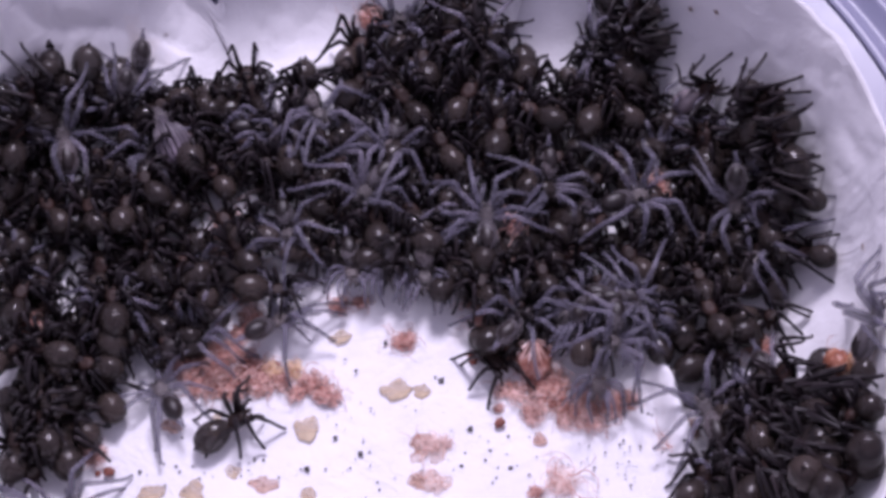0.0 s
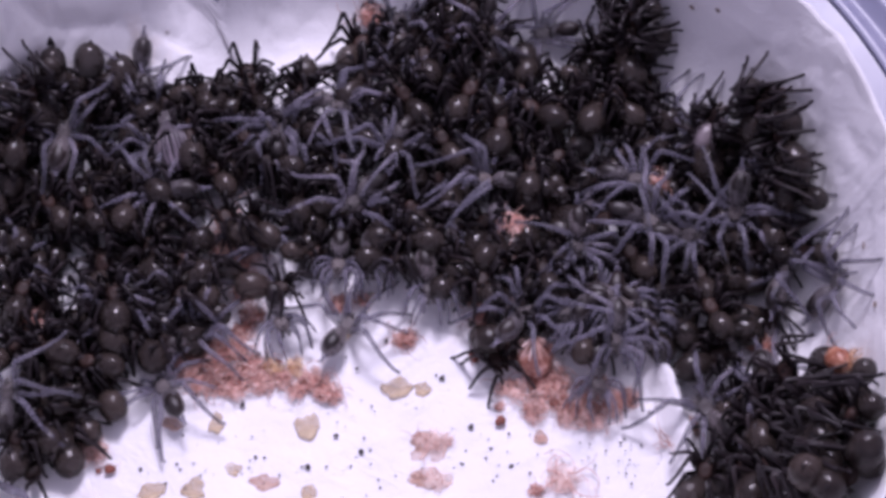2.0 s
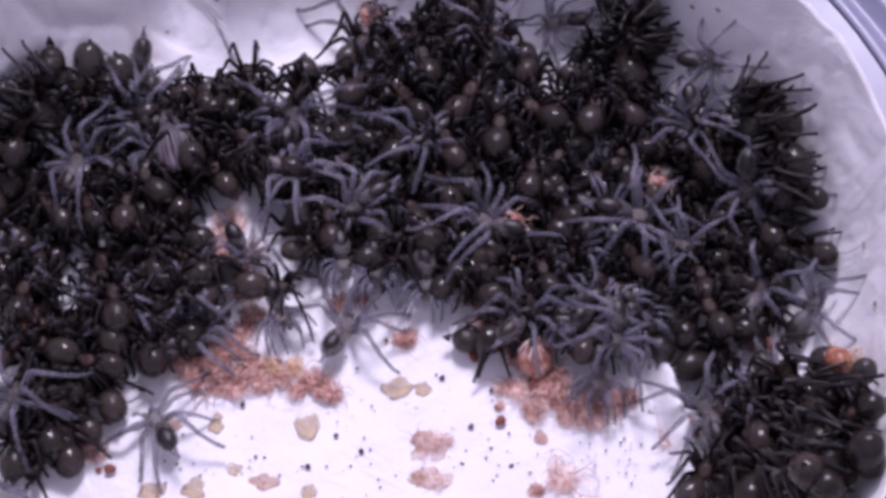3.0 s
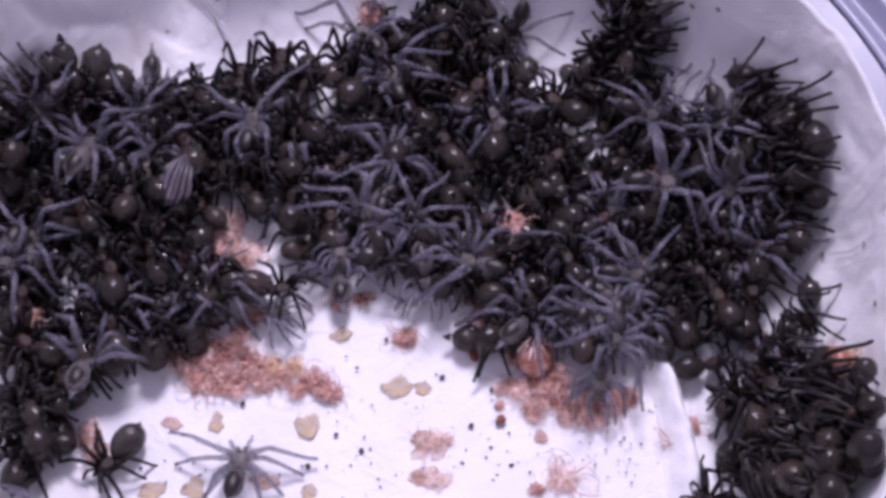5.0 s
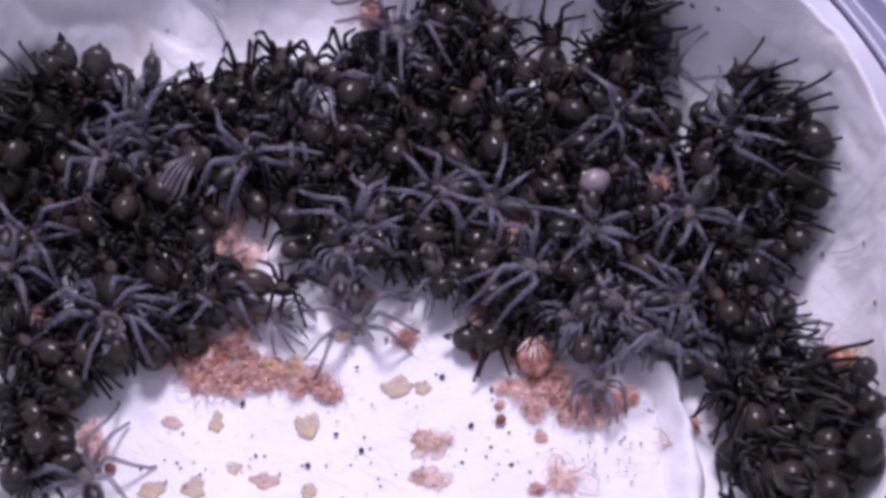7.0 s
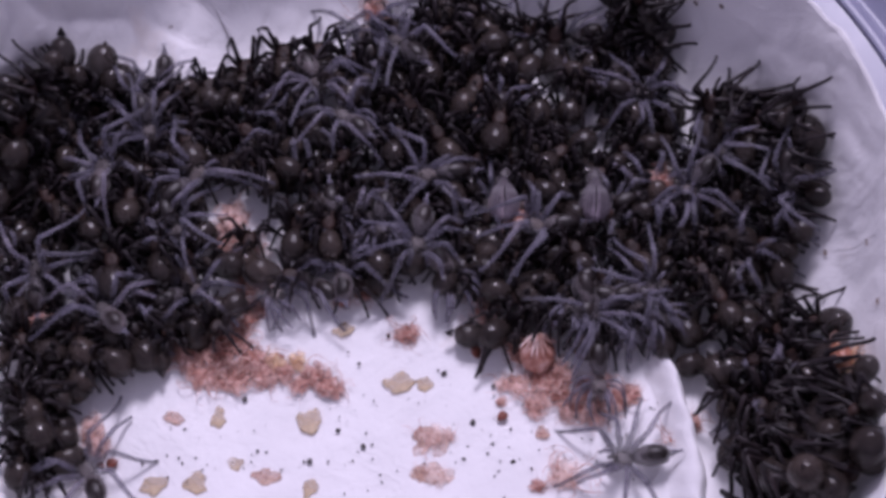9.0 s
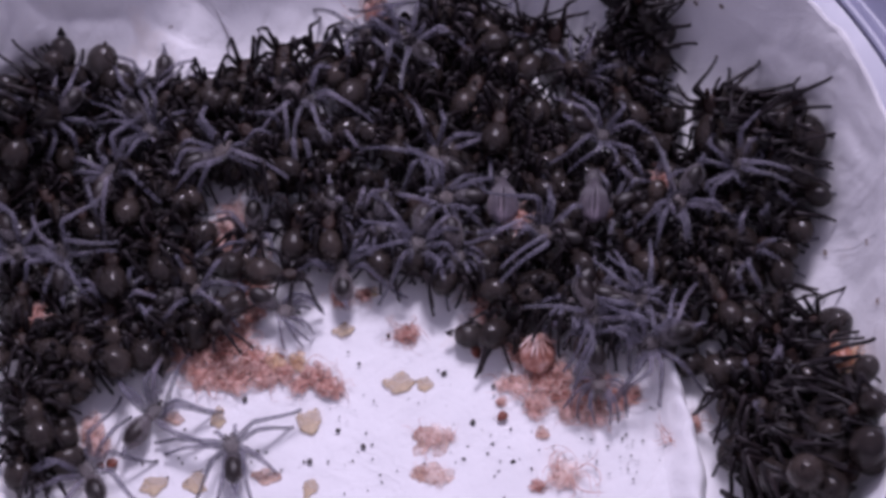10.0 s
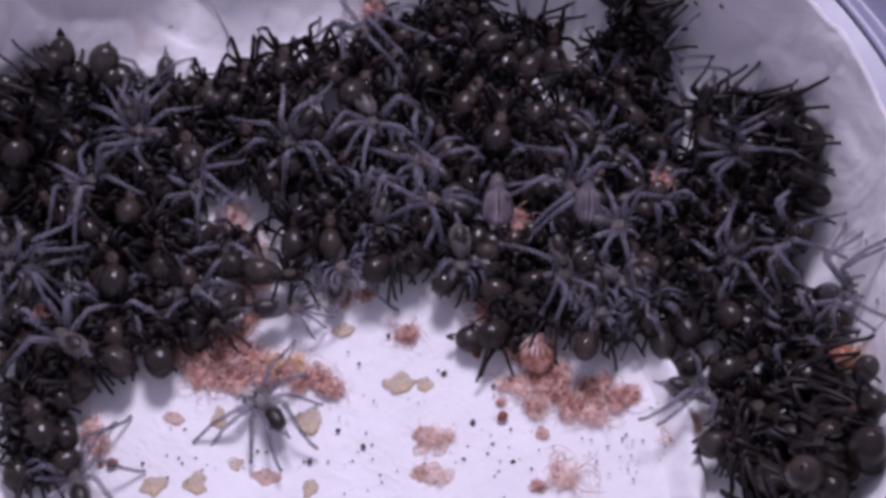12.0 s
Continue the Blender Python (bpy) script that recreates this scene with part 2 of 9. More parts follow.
def build_cup():
    shell = [(0, -1.6), (56, -1.6), (61, 0.2), (64.5, 4.5), (66, 10), (68.6, 27.5), (69.6, 28.2), (70.4, 27.8),
             (71.0, 26.4), (73.2, 26.1), (73.8, 28.0), (75.0, 28.5), (76.2, 27.8), (76.7, 24.6), (76.0, 23.8),
             (75.4, 25.4), (71.4, 24.6), (70.0, 25.8), (69.3, 25.2), (67.0, 10), (65.5, 4.0), (61.5, -0.8), (56, -2.6), (0, -2.6)]
    lip = [(69.0, 27.7)] + shell[6:18] + [(69.6, 25.6), (69.0, 27.7)]
    cup = new("plastic_cup")
    cup.empty_display_size = 0.02
    part("body", revolve("body", PLASTIC, shell[:6] + shell[18:], 200), cup)
    part("lip", revolve("lip", PLASTIC, lip, 200), cup, None, "ridged plastic lip")
    tagged(cup, "round clear plastic cup with a ridged lip, lined with tissue", "cup")
    bm = bmesh.new()
    bmesh.ops.create_cube(bm, size=1, matrix=Matrix.Diagonal((1600, 1600, 30, 1)))
    bmesh.ops.bevel(bm, geom=bm.edges[:], offset=4, segments=2, affect="EDGES")
    table = new("table", mesh_of("table", bm, TABLE, False))
    table.location = (0, 0, -17.6 * MM)
    tagged(table, "plain blue-grey table top under the cup", "table", kind="structure")


build_floor()
lining_sheet("wall_left", -80, -24, 44, 85, 0.5, 2.0, 1.2, 1.0, "crumpled white tissue lining the wall", 25)
lining_sheet("wall_far", -28.5, 22, 44, 84, 1.3, 5.0, 5.0, 1.0, "overlapping crumpled sheet of white tissue on the wall", 25)
lining_sheet("wall_side", 16, 150, 43, 83.5, 0.0, 7.0, 1.5, 0.4, "smooth white tissue lining the side wall")
lining_sheet("wall_near", 145, 284, 44, 83, 0.3, 11.0, 3.0, 1.0, "white tissue lining the near wall")
build_cup()

# ---- spiderlings ----


def leg_mesh(name, material, reach, knee, thick, bend):
    """One leg along +x from its hip: thigh up to the knee, shin down, foot. bend curves it sideways."""
    bm = bmesh.new()
    knots = [(0, 0, 0), (0.16, 0.04 * bend, 0.46 * knee), (0.34, 0.09 * bend, knee), (0.39, 0.15 * bend, knee * 0.98),
             (0.62, 0.60 * bend, knee * 0.40), (0.67, 0.70 * bend, knee * 0.22), (0.88, 0.95 * bend, -1.1), (0.985, bend, -1.5), (1.0, bend, -1.52)]
    spine = [(x * reach, y * reach, z) for x, y, z in knots]
    radii = [thick * k for k in (0.50, 0.60, 0.44, 0.52, 0.40, 0.38, 0.34, 0.36, 0.18)]
    tube(bm, spine, radii)
    return mesh_of(name, bm, material)


def claw_mesh(name, material, reach, bend):
    """One leg drawn in: up over the knee, then curling down and round towards the others."""
    bm = bmesh.new()
    spine, radii = [], []
    for i in range(11):
        f = i / 10
        spine.append((reach * (f - 0.12 * f ** 4), -bend * reach * f * f, 1.5 * math.sin(math.pi * min(1.0, f * 1.15) * 0.95) - 2.3 * f ** 3))
        radii.append(0.70 * (0.34 if i == 0 else 0.46 - 0.14 * f if i < 10 else 0.18))
    tube(bm, spine, radii)
    return mesh_of(name, bm, material)


def palp_mesh(name, material, thick):
    bm = bmesh.new()
    tube(bm, [(0, 0, 0), (0.6, 0, 0.7), (1.3, 0.1, 0.6), (1.9, 0.25, -0.5), (2.05, 0.3, -0.7)],
         [thick * k for k in (0.4, 0.45, 0.45, 0.4, 0.2)])
    return mesh_of(name, bm, material)


def body_mesh(name, material, centre, half, taper=0.0, wrinkle=0.04, seed=0, u=14, v=9):
    bm = bmesh.new()
    ellipsoid(bm, centre, half, u, v, taper, wrinkle, seed)
    return mesh_of(name, bm, material)


def spinneret_mesh(name, material, length):
    bm = bmesh.new()
    tube(bm, [(0, 0, 0), (0.1, -0.5 * length, 0.1), (0.15, -length, 0.3)], [0.27, 0.22, 0.08], 5)
    return mesh_of(name, bm, material)


def head_mesh(name, material, s):
    """Carapace with a raised head and a dimple behind it."""
    bm = bmesh.new()
    made = bmesh.ops.create_uvsphere(bm, u_segments=14, v_segments=9, radius=1.0)["verts"]
    for v in made:
        x, y, z = v.co
        w = 1.0 - 0.22 * max(0.0, y) ** 2
        rise = 1.0 + 0.35 * max(0.0, y) - 0.35 * math.exp(-((x / 0.25) ** 2 + ((y + 0.2) / 0.3) ** 2)) * (z > 0)
        v.co = Vector((1.2 * x * w, 1.45 * y, 0.75 * z * rise)) * s
    return mesh_of(name, bm, material)


def fang_mesh(name, material, s):
    bm = bmesh.new()
    ellipsoid(bm, (0, 0.25 * s, -0.1), (0.36 * s, 0.62 * s, 0.42 * s), 8, 6)
    return mesh_of(name, bm, material)


EYES = body_mesh("eye_mound", EYE_BLACK, (0, 0, 0), (0.34, 0.2, 0.16), 0, 0.1, 2, 8, 5)
LOOKS = {}
KNEES = ((2.0, 0.04), (2.9, 0.36), (3.1, -0.34), (4.1, 0.16), (1.5, -0.18))
for look_name, legm, shellm, abdm, thick, reaches, s in (
        ("dark", LEG_DARK, SHELL_DARK, ABDOMEN_DARK, 0.60, (3.1, 4.0, 5.1), 0.95),
        ("pale", LEG_PALE, SHELL_PALE, ABDOMEN_PALE, 0.82, (6.4, 7.9, 9.4), 1.0)):
    LOOKS[look_name] = dict(
        legs=[leg_mesh("leg", legm, r, k, thick, b) for r in reaches for k, b in KNEES],
        palp=palp_mesh("palp", legm, thick * 0.85), head=head_mesh("carapace", shellm, s), fang=fang_mesh("fang", shellm, s),
        spin=spinneret_mesh("spinneret", legm, 1.1 if look_name == "dark" else 1.9))
LOOKS["dark"]["belly"] = [body_mesh("abdomen", ABDOMEN_DARK, (0, -2.3 * k, 0), (1.85 * k, 2.45 * k, 1.8 * k), -0.10, 0.05, i, 16, 10)
                          for i, k in enumerate((0.92, 1.0, 1.1))]
LOOKS["pale"]["belly"] = [body_mesh("abdomen", ABDOMEN_PALE, (0, -2.2 * k, 0), (1.5 * k, 2.6 * k, 1.4 * k), -0.08, 0.08, i)
                          for i, k in enumerate((0.95, 1.05))]
WHITE = shell_material("milky_abdomen", (0.17, 0.14, 0.155), (0.32, 0.27, 0.295), 0.35, 500)
LOOKS["white"] = dict(LOOKS["dark"], belly=[body_mesh("abdomen", WHITE, (0, -2.3, 0), (1.95, 2.4, 1.85), -0.1, 0.06, 6, 16, 10)])
PATCH = body_mesh("dark_patch", PATCH_DARK, (0, -2.7, 0.52), (1.18, 1.95, 1.08), -0.05, 0.05, 4)
LOOKS["curled"] = dict(LOOKS["pale"], legs=[claw_mesh("leg", LEG_PALE, r, side * b) for side in (1, -1) for r, b in ((4.6, 0.14), (5.0, 0.30), (4.9, 0.50), (4.2, 0.66))])
HIPS = ((28, 0.95, 0.85), (62, 1.05, 0.35), (112, 1.05, -0.25), (142, 0.95, -0.8))
LABELS = {"dark": "dark brown spiderling with a glossy olive-brown abdomen",
          "white": "black-legged spiderling with a milky white abdomen",
          "pale": "lilac-grey spiderling with thick pale legs and dark-patched abdomen",
          "curled": "lilac-grey spiderling with its legs drawn in like a claw"}
dice = random.Random(5)


def spiderling(kind, m, size=1.0, tuck=0.0, label=""):
    """A spiderling standing at m, facing its +y. tuck draws the legs in. Returns it with its legs and their rest poses."""
    looks = LOOKS[kind]
    body = new("spiderling")
    body.empty_display_size = 0.002
    body.matrix_basis = m
    body.scale = (size,) * 3
    tagged(body, label or LABELS[kind], "spider", "spiderlings in the cup")
    head = part("carapace", looks["head"], body, at(0, 0, 1.55, dice.uniform(-4, 8)))
    part("eye_mound", EYES, head, at(0, 1.05, 0.72))
    belly = part("abdomen", dice.choice(looks["belly"]), body, at(0, -1.3, 2.2 if kind in ("pale", "curled") else 1.75, dice.uniform(-14, 4), 0, dice.uniform(-14, 14)))
    if kind in ("pale", "curled"):
        part("dark_patch", PATCH, belly, None, "dark brown oval patch")
    tip = -4.9 if kind in ("pale", "curled") else -4.5
    for x in (-0.35, 0.35):
        part("spinneret", looks["spin"], belly, at(x, tip, 0.2, 0, 0, -18 * (1 if x > 0 else -1)))
        part("fang", looks["fang"], body, at(x * 1.3, 1.35, 1.4, -12))
        part("palp", looks["palp"], body, at(x * 2.2, 1.25, 1.45, 0, 0, 90 - 22 * (1 if x > 0 else -1)))
    legs = []
    style = dice.choice((0, 0, 1, 2, 3))
    for side in (1, -1):
        for i, (angle, x, y) in enumerate(HIPS):
            turn = angle + dice.uniform(-17, 17)
            if kind == "curled":
                turn = (12, 36, 60, 84)[i] + dice.uniform(-13, 13)
                rest = (x * side, y, 1.6, dice.uniform(-18, 18), dice.uniform(-12, 16), 90 - turn * side)
                legs.append((part("leg", looks["legs"][i + (0 if side < 0 else 4)], body, at(*rest)), rest))
                continue
            if style == 1:
                turn *= 0.68
            elif style == 2:
                turn = 180 - (180 - turn) * 0.70
            elif style == 3:
                turn += 24 * side
            bits = looks["legs"]
            reach = (2, 1, 1, 2)[i]
            if tuck > 0.5 and dice.random() < 0.7:
                reach = 0
            mesh = bits[reach * len(KNEES) + (dice.choice((0, 1, 2, 4)) if i == 3 else dice.randrange(len(KNEES)))]
            rest = (x * side, y, 1.5, 0, dice.uniform(-14, 5) - 10 * tuck * dice.random(), 90 - turn if side > 0 else 90 + turn)
            legs.append((part("leg", mesh, body, at(*rest)), rest))
    return body, legs


def heap_spiderling(m, size, droop):
    """A plainer spiderling for the depth of the heap, legs drawn in."""
    looks = LOOKS["dark"]
    body = new("spiderling")
    body.empty_display_size = 0.002
    body.matrix_basis = m
    body.scale = (size,) * 3
    tagged(body, "dark spiderling packed among others in the heap", "spider", "spiderlings in the cup")
    part("carapace", looks["head"], body, at(0, 0, 1.55, dice.uniform(-8, 8)))
    part("abdomen", looks["belly"][0], body, at(0, -1.3, 1.75, dice.uniform(-18, 12), 0, dice.uniform(-18, 18)))
    for side in (1, -1):
        for angle, x, y in HIPS:
            turn = angle + dice.uniform(-18, 18)
            part("leg", looks["legs"][dice.randrange(6)], body,
                 at(x * side, y, 1.5, 0, droop + dice.uniform(-10, 10), 90 - turn if side > 0 else 90 + turn))
    return body


# The heap's outline on the lining, unrolled: way from the floor's middle, to the side and away.
HEAP_FAR = [
    (-67.5, 30.8), (-59.4, 33.7), (-54.3, 37.3), (-46.0, 37.6), (-37.5, 37.3), (-30.7, 37.7), (-25.7, 40.5), (-18.6, 39.5), (-13.8, 33.6), (-9.3, 28.9), (-4.7, 30.9), (-5.1, 42.8),
    (-2.2, 50.4), (1.4, 55.1), (7.0, 58.5), (21.8, 57.5), (22.6, 49.4), (23.2, 40.6), (27.8, 36.2), (29.8, 41.2), (32.1, 48.2), (36.6, 52.8), (41.2, 54.7), (46.6, 50.8),
    (45.6, 41.2), (43.4, 31.0), (47.1, 29.4), (53.0, 32.6), (63.8, 30.4), (68.7, 22.9), (66.6, 14.9), (62.5, 8.7), (56.5, 4.8), (52.2, 2.7), (49.5, -0.9),
]
HEAP_NEAR = [
    (49.4, -7.0), (51.0, -10.9), (58.3, -12.6), (67.0, -15.2), (73.8, -22.9), (73.7, -32.4), (72.3, -40.0), (67.1, -41.1), (62.5, -46.1), (46.2, -32.9), (46.2, -22.9), (45.6, -15.8), (42.2, -12.1), (40.4, -5.9),
    (38.0, -6.7), (33.3, -7.6), (25.1, -7.0), (19.8, -5.7), (15.3, -4.6), (12.6, -0.8), (9.8, 3.0), (5.1, 4.6), (2.3, 6.0), (-5.7, 6.0), (-12.1, 5.1), (-18.3, 2.8), (-22.1, 0.6),
    (-24.8, -3.7), (-26.7, -7.6), (-32.5, -10.1), (-36.9, -11.7), (-39.1, -15.0), (-39.4, -22.4), (-44.8, -26.3), (-47.6, -22.6), (-48.2, -13.6), (-51.4, -3.7), (-58.2, -2.0),
]
HEAP = HEAP_FAR + HEAP_NEAR


def inside(u, v, outline):
    odd = False
    for (a, b), (c, d) in zip(outline, outline[1:] + outline[:1]):
        if (b > v) != (d > v) and u < a + (v - b) / (d - b) * (c - a):
            odd = not odd
    return odd


def scatter(gap, seed):
    rnd = random.Random(seed)
    spots = []
    for _ in range(9000):
        u, v = rnd.uniform(-75, 82), rnd.uniform(-50, 66)
        if all(inside(u + a, v + b, HEAP) for a, b in ((2.5, 0), (-2.5, 0), (0, 2.5), (0, -1.9))) and all((u - a) ** 2 + (v - b) ** 2 > gap * gap for a, b in spots):
            spots.append((u, v))
    return spots


def joined_mass(spots):
    """The depth of the heap, which nobody could count: spiderlings pressed together, as one mesh."""
    looks = LOOKS["dark"]
    verts, faces, slots = [], [], []

    def take(me, m, slot):
        first = sum(len(v) for v in verts)
        co = np.empty(len(me.vertices) * 3, dtype=np.float32)
        me.vertices.foreach_get("co", co)
        a = np.array(m)
        verts.append(co.reshape(-1, 3) @ a[:3, :3].T + a[:3, 3])
        for poly in me.polygons:
            faces.append([first + i for i in poly.vertices])
            slots.append(slot)

    for m, legless in spots:
        take(looks["head"], m @ at(0, 0, 1.55), 0)
        take(dice.choice(looks["belly"]), m @ at(0, -1.3, 1.75, dice.uniform(-18, 12), 0, dice.uniform(-18, 18)), 1)
        for side in (1, -1):
            for angle, x, y in HIPS:
                if dice.random() < legless:
                    continue
                turn = angle + dice.uniform(-18, 18)
                take(looks["legs"][dice.randrange(5)], m @ at(x * side, y, 1.5, 0, dice.uniform(-6, 12), 90 - turn if side > 0 else 90 + turn), 2)
    me = bpy.data.meshes.new("spiderling_mass")
    me.from_pydata(np.concatenate(verts).tolist(), [], faces)
    for mat in (SHELL_DARK, ABDOMEN_DARK, LEG_DARK):
        me.materials.append(mat)
    me.polygons.foreach_set("material_index", slots)
    me.shade_smooth()
    tagged(new("spiderling_mass", me), "dense mass of black spiderlings at the bottom of the heap", "spider heap", kind="stuff")


GAPS = ((-20.5, 12.4, 7.2), (-19.5, 5.9, 5.0), (26.2, 48.1, 6.2), (20.1, 53.0, 5.5), (33.5, 49.4, 3.4), (17.2, 40.7, 3.6), (27.9, 28.0, 4.6), (24.0, 37.5, 3.4))


def fill_heap():
    rnd = random.Random(21)
    deep = []
    for gap, lift, seed in ((3.4, 0.2, 3), (6.2, 1.5, 4)):
        for u, v in scatter(gap, seed):
            turn, s = math.degrees(math.atan2(u, v)), math.hypot(u, v)
            if s > 82 or any(math.hypot(u - a, v - b) < r for a, b, r in GAPS):
                continue
            m = on_lining(turn, s, lift + rnd.uniform(0, 1.0), rnd.uniform(0, 360)) @ pose(0, 0, 0, rnd.uniform(-14, 14), rnd.uniform(-14, 14))
            wall = u > 44 and v < -8  # on the steep side the legs lie close
            if seed == 3:
                deep.append((m, 0.9 if wall else 0.3))
            else:
                heap_spiderling(m, rnd.uniform(0.84, 1.06), 42 if wall else 14)
    joined_mass(deep)


fill_heap()

# ---- moulting spiderlings: legs drawn together into a striped bundle ----


def bundle_leg_mesh(name, material, k, thick=1.0):
    """One of the legs drawn together: narrow at the body, spreading towards the pale feet."""
    rnd = random.Random(int(k * 10) + 50)
    bm = bmesh.new()
    spine, radii = [], []
    for i in range(10):
        f = i / 9
        x = k * (0.16 + 0.50 * math.sin(math.pi * 0.5 * min(1, f * 1.15)) - 0.22 * max(0, f - 0.8) / 0.2)
        spine.append((x + rnd.uniform(-0.06, 0.06), f * (6.6 - 0.14 * k * k), 2.2 + 1.1 * math.sin(math.pi * f) - 0.13 * k * k - 1.3 * f * f))
        radii.append(thick * (0.22 + 0.13 * f if f < 0.95 else 0.2))
    tube(bm, spine, radii, 7)
    return mesh_of(name, bm, material)


def moulting(m, leg_material, body_material, label, thick=1.0):
    body = new("moulting_spiderling")
    body.empty_display_size = 0.002
    body.matrix_basis = m
    tagged(body, label, "spider", "moulting spiderlings")
    part("carapace", head_mesh("carapace", body_material, 0.9), body, at(0, 1.2, 0.5))
    part("abdomen", body_mesh("abdomen", body_material, (0, -2.2, 0), (1.3, 2.0, 1.2), 0, 0.1, 3), body, at(0, 1.4, 0.4))
    for k in (-3.1, -2.3, -1.5, -0.6, 0.5, 1.4, 2.2, 3.0):
        part("leg", bundle_leg_mesh("leg", leg_material, k, thick), body)
    return body


# ---- shed skins, flakes and crumbs ----


def strand_mesh(name, seed, length, radius):
    rnd = random.Random(seed)
    bm = bmesh.new()
    spine, a, x, y = [], rnd.uniform(-0.4, 0.4), 0.0, 0.0
    curl = rnd.choice((-1, 1)) * rnd.uniform(0.15, 0.75)
    for i in range(8):
        spine.append((x, y, 0.5 + 0.9 * math.sin(math.pi * i / 8) * rnd.uniform(0.5, 1.2)))
        x, y = x + math.cos(a) * length / 7, y + math.sin(a) * length / 7
        a += curl + rnd.uniform(-0.25, 0.25)
    tube(bm, spine, [radius * k for k in (1, 1.1, 0.9, 0.95, 0.8, 0.7, 0.6, 0.3)], 5)
    return mesh_of(name, bm, SKIN)


def film_mesh(name, seed, material):
    """A torn, wrinkled scrap of cast skin: a ragged thin sheet heaped up in its middle."""
    bm = bmesh.new()
    rings, count = [], 34
    for f in (0.0, 0.2, 0.4, 0.6, 0.78, 0.92, 1.0):
        ring = []
        for k in range(count):
            a = math.tau * k / count
            c = Vector((math.cos(a), math.sin(a), seed))
            edge = 1 + 0.65 * noise.noise(c * 1.5) + 0.45 * noise.noise(c * 3.7) + 0.25 * noise.noise(c * 8)
            p = Vector((c.x * f * edge * 2.3, c.y * f * edge * 1.9, 0))
            q = Vector((p.x, p.y, seed * 2))
            crease = 1 - 2 * abs(noise.noise(q * 1.5))
            p.z = 0.12 + (0.55 * (1 - f * f) + 0.3 * noise.noise(q * 0.9) + 0.34 * crease * (1 - f ** 3) + 0.2 * noise.noise(q * 3.4)) * 0.9
            p.z = max(0.05, p.z)
            ring.append(bm.verts.new(p))
        rings.append(ring)
    for a, b in zip(rings, rings[1:]):
        for k in range(count):
            j = (k + 1) % count
            bm.faces.new((a[k], b[k], b[j], a[j]))
    bmesh.ops.remove_doubles(bm, verts=bm.verts, dist=0.002)
    return mesh_of(name, bm, material)


STRANDS = [strand_mesh("leg_skin", i, 3.0 + 0.6 * (i % 5), 0.055 + 0.026 * (i % 3)) for i in range(12)]
FILMS = {tone: [film_mesh("husk", i * 3.1 + k, mat) for i in range(5)]
         for k, (tone, mat) in enumerate((("red", HUSK), ("pink", HUSK_PINK), ("pale", HUSK_PALE), ("tan", HUSK_TAN)))}
SKIN_LABELS = {"red": "crumpled red-brown shed spider skin, wet and torn", "pink": "crumpled pink shed spider skin lying on the tissue",
               "pale": "pale hairy shed spider skin with white leg skins", "tan": "tan and orange shed spider skin, torn and thin"}


def shed_skin(m, size, tone, hairs):
    skin = new("shed_skin")
    skin.empty_display_size = 0.002
    skin.matrix_basis = m
    skin.scale = (size * 1.22, size * 1.22, size * 0.9)
    tagged(skin, SKIN_LABELS[tone], "shed skin", "shed skins")
    other = {"red": "pink", "pink": "red", "pale": "pink", "tan": "red"}[tone]
    part("husk", dice.choice(FILMS[tone]), skin, at(0, 0, 0, 0, 0, dice.uniform(0, 360)))
    part("husk", dice.choice(FILMS[tone]), skin, at(dice.uniform(-1.3, 1.3), dice.uniform(-1.3, 1.3), 0.25, dice.uniform(-12, 12), dice.uniform(-12, 12), dice.uniform(0, 360)))
    scrap = part("husk", dice.choice(FILMS[other]), skin, at(dice.uniform(-1.4, 1.4), dice.uniform(-1.4, 1.4), 0.2, dice.uniform(-20, 20), dice.uniform(-20, 20), dice.uniform(0, 360)))
    scrap.scale = (0.5, 0.5, 0.8)
    for i in range(hairs - hairs // 5):
        a = dice.uniform(0, math.tau)
        r = dice.uniform(0.2, 2.0)
        part("leg_skin", dice.choice(STRANDS), skin,
             at(r * math.cos(a), r * math.sin(a), dice.uniform(-0.2, 0.5), dice.uniform(-25, 25), dice.uniform(-22, 12), math.degrees(a) + dice.uniform(-100, 100)))
    return skin


def ribbed_skin(m, size):
    """An empty skin like a dome, its pale leg skins drawn together at the top and fanning down over it."""
    skin = new("shed_skin")
    skin.empty_display_size = 0.002
    skin.matrix_basis = m
    skin.scale = (size,) * 3
    tagged(skin, "domed red-brown empty skin with pale leg skins fanned over it", "shed skin", "shed skins")
    part("husk", body_mesh("husk", HUSK_DOME, (0, 0, 1.1), (2.7, 3.1, 2.0), 0.0, 0.08, 5, 18, 12), skin)
    part("husk", FILMS["red"][2], skin, at(0.3, -2.6, 0))
    rnd = random.Random(14)
    for k in range(9):
        a = radians(-78 + 19 * k + rnd.uniform(-5, 5))
        bm = bmesh.new()
        spine = []
        reach = rnd.uniform(0.72, 1.0)
        for i in range(8):
            f = 0.12 + reach * 0.85 * i / 7
            x = 2.75 * f * math.sin(a + 0.15 * f * (k - 4) / 4)
            y = 2.3 - 4.6 * f * math.cos(a)
            lift = max(0.0, 1 - (x / 2.75) ** 2 - (y / 3.15) ** 2)
            spine.append((x * 1.1, y * 1.06, 1.35 + 2.25 * math.sqrt(lift)))
        tube(bm, spine, [0.12, 0.18, 0.21, 0.21, 0.20, 0.18, 0.15, 0.06], 6)
        part("leg_skin", mesh_of("leg_skin", bm, RIB), skin, None, "pale thin leg skin")
    return skin


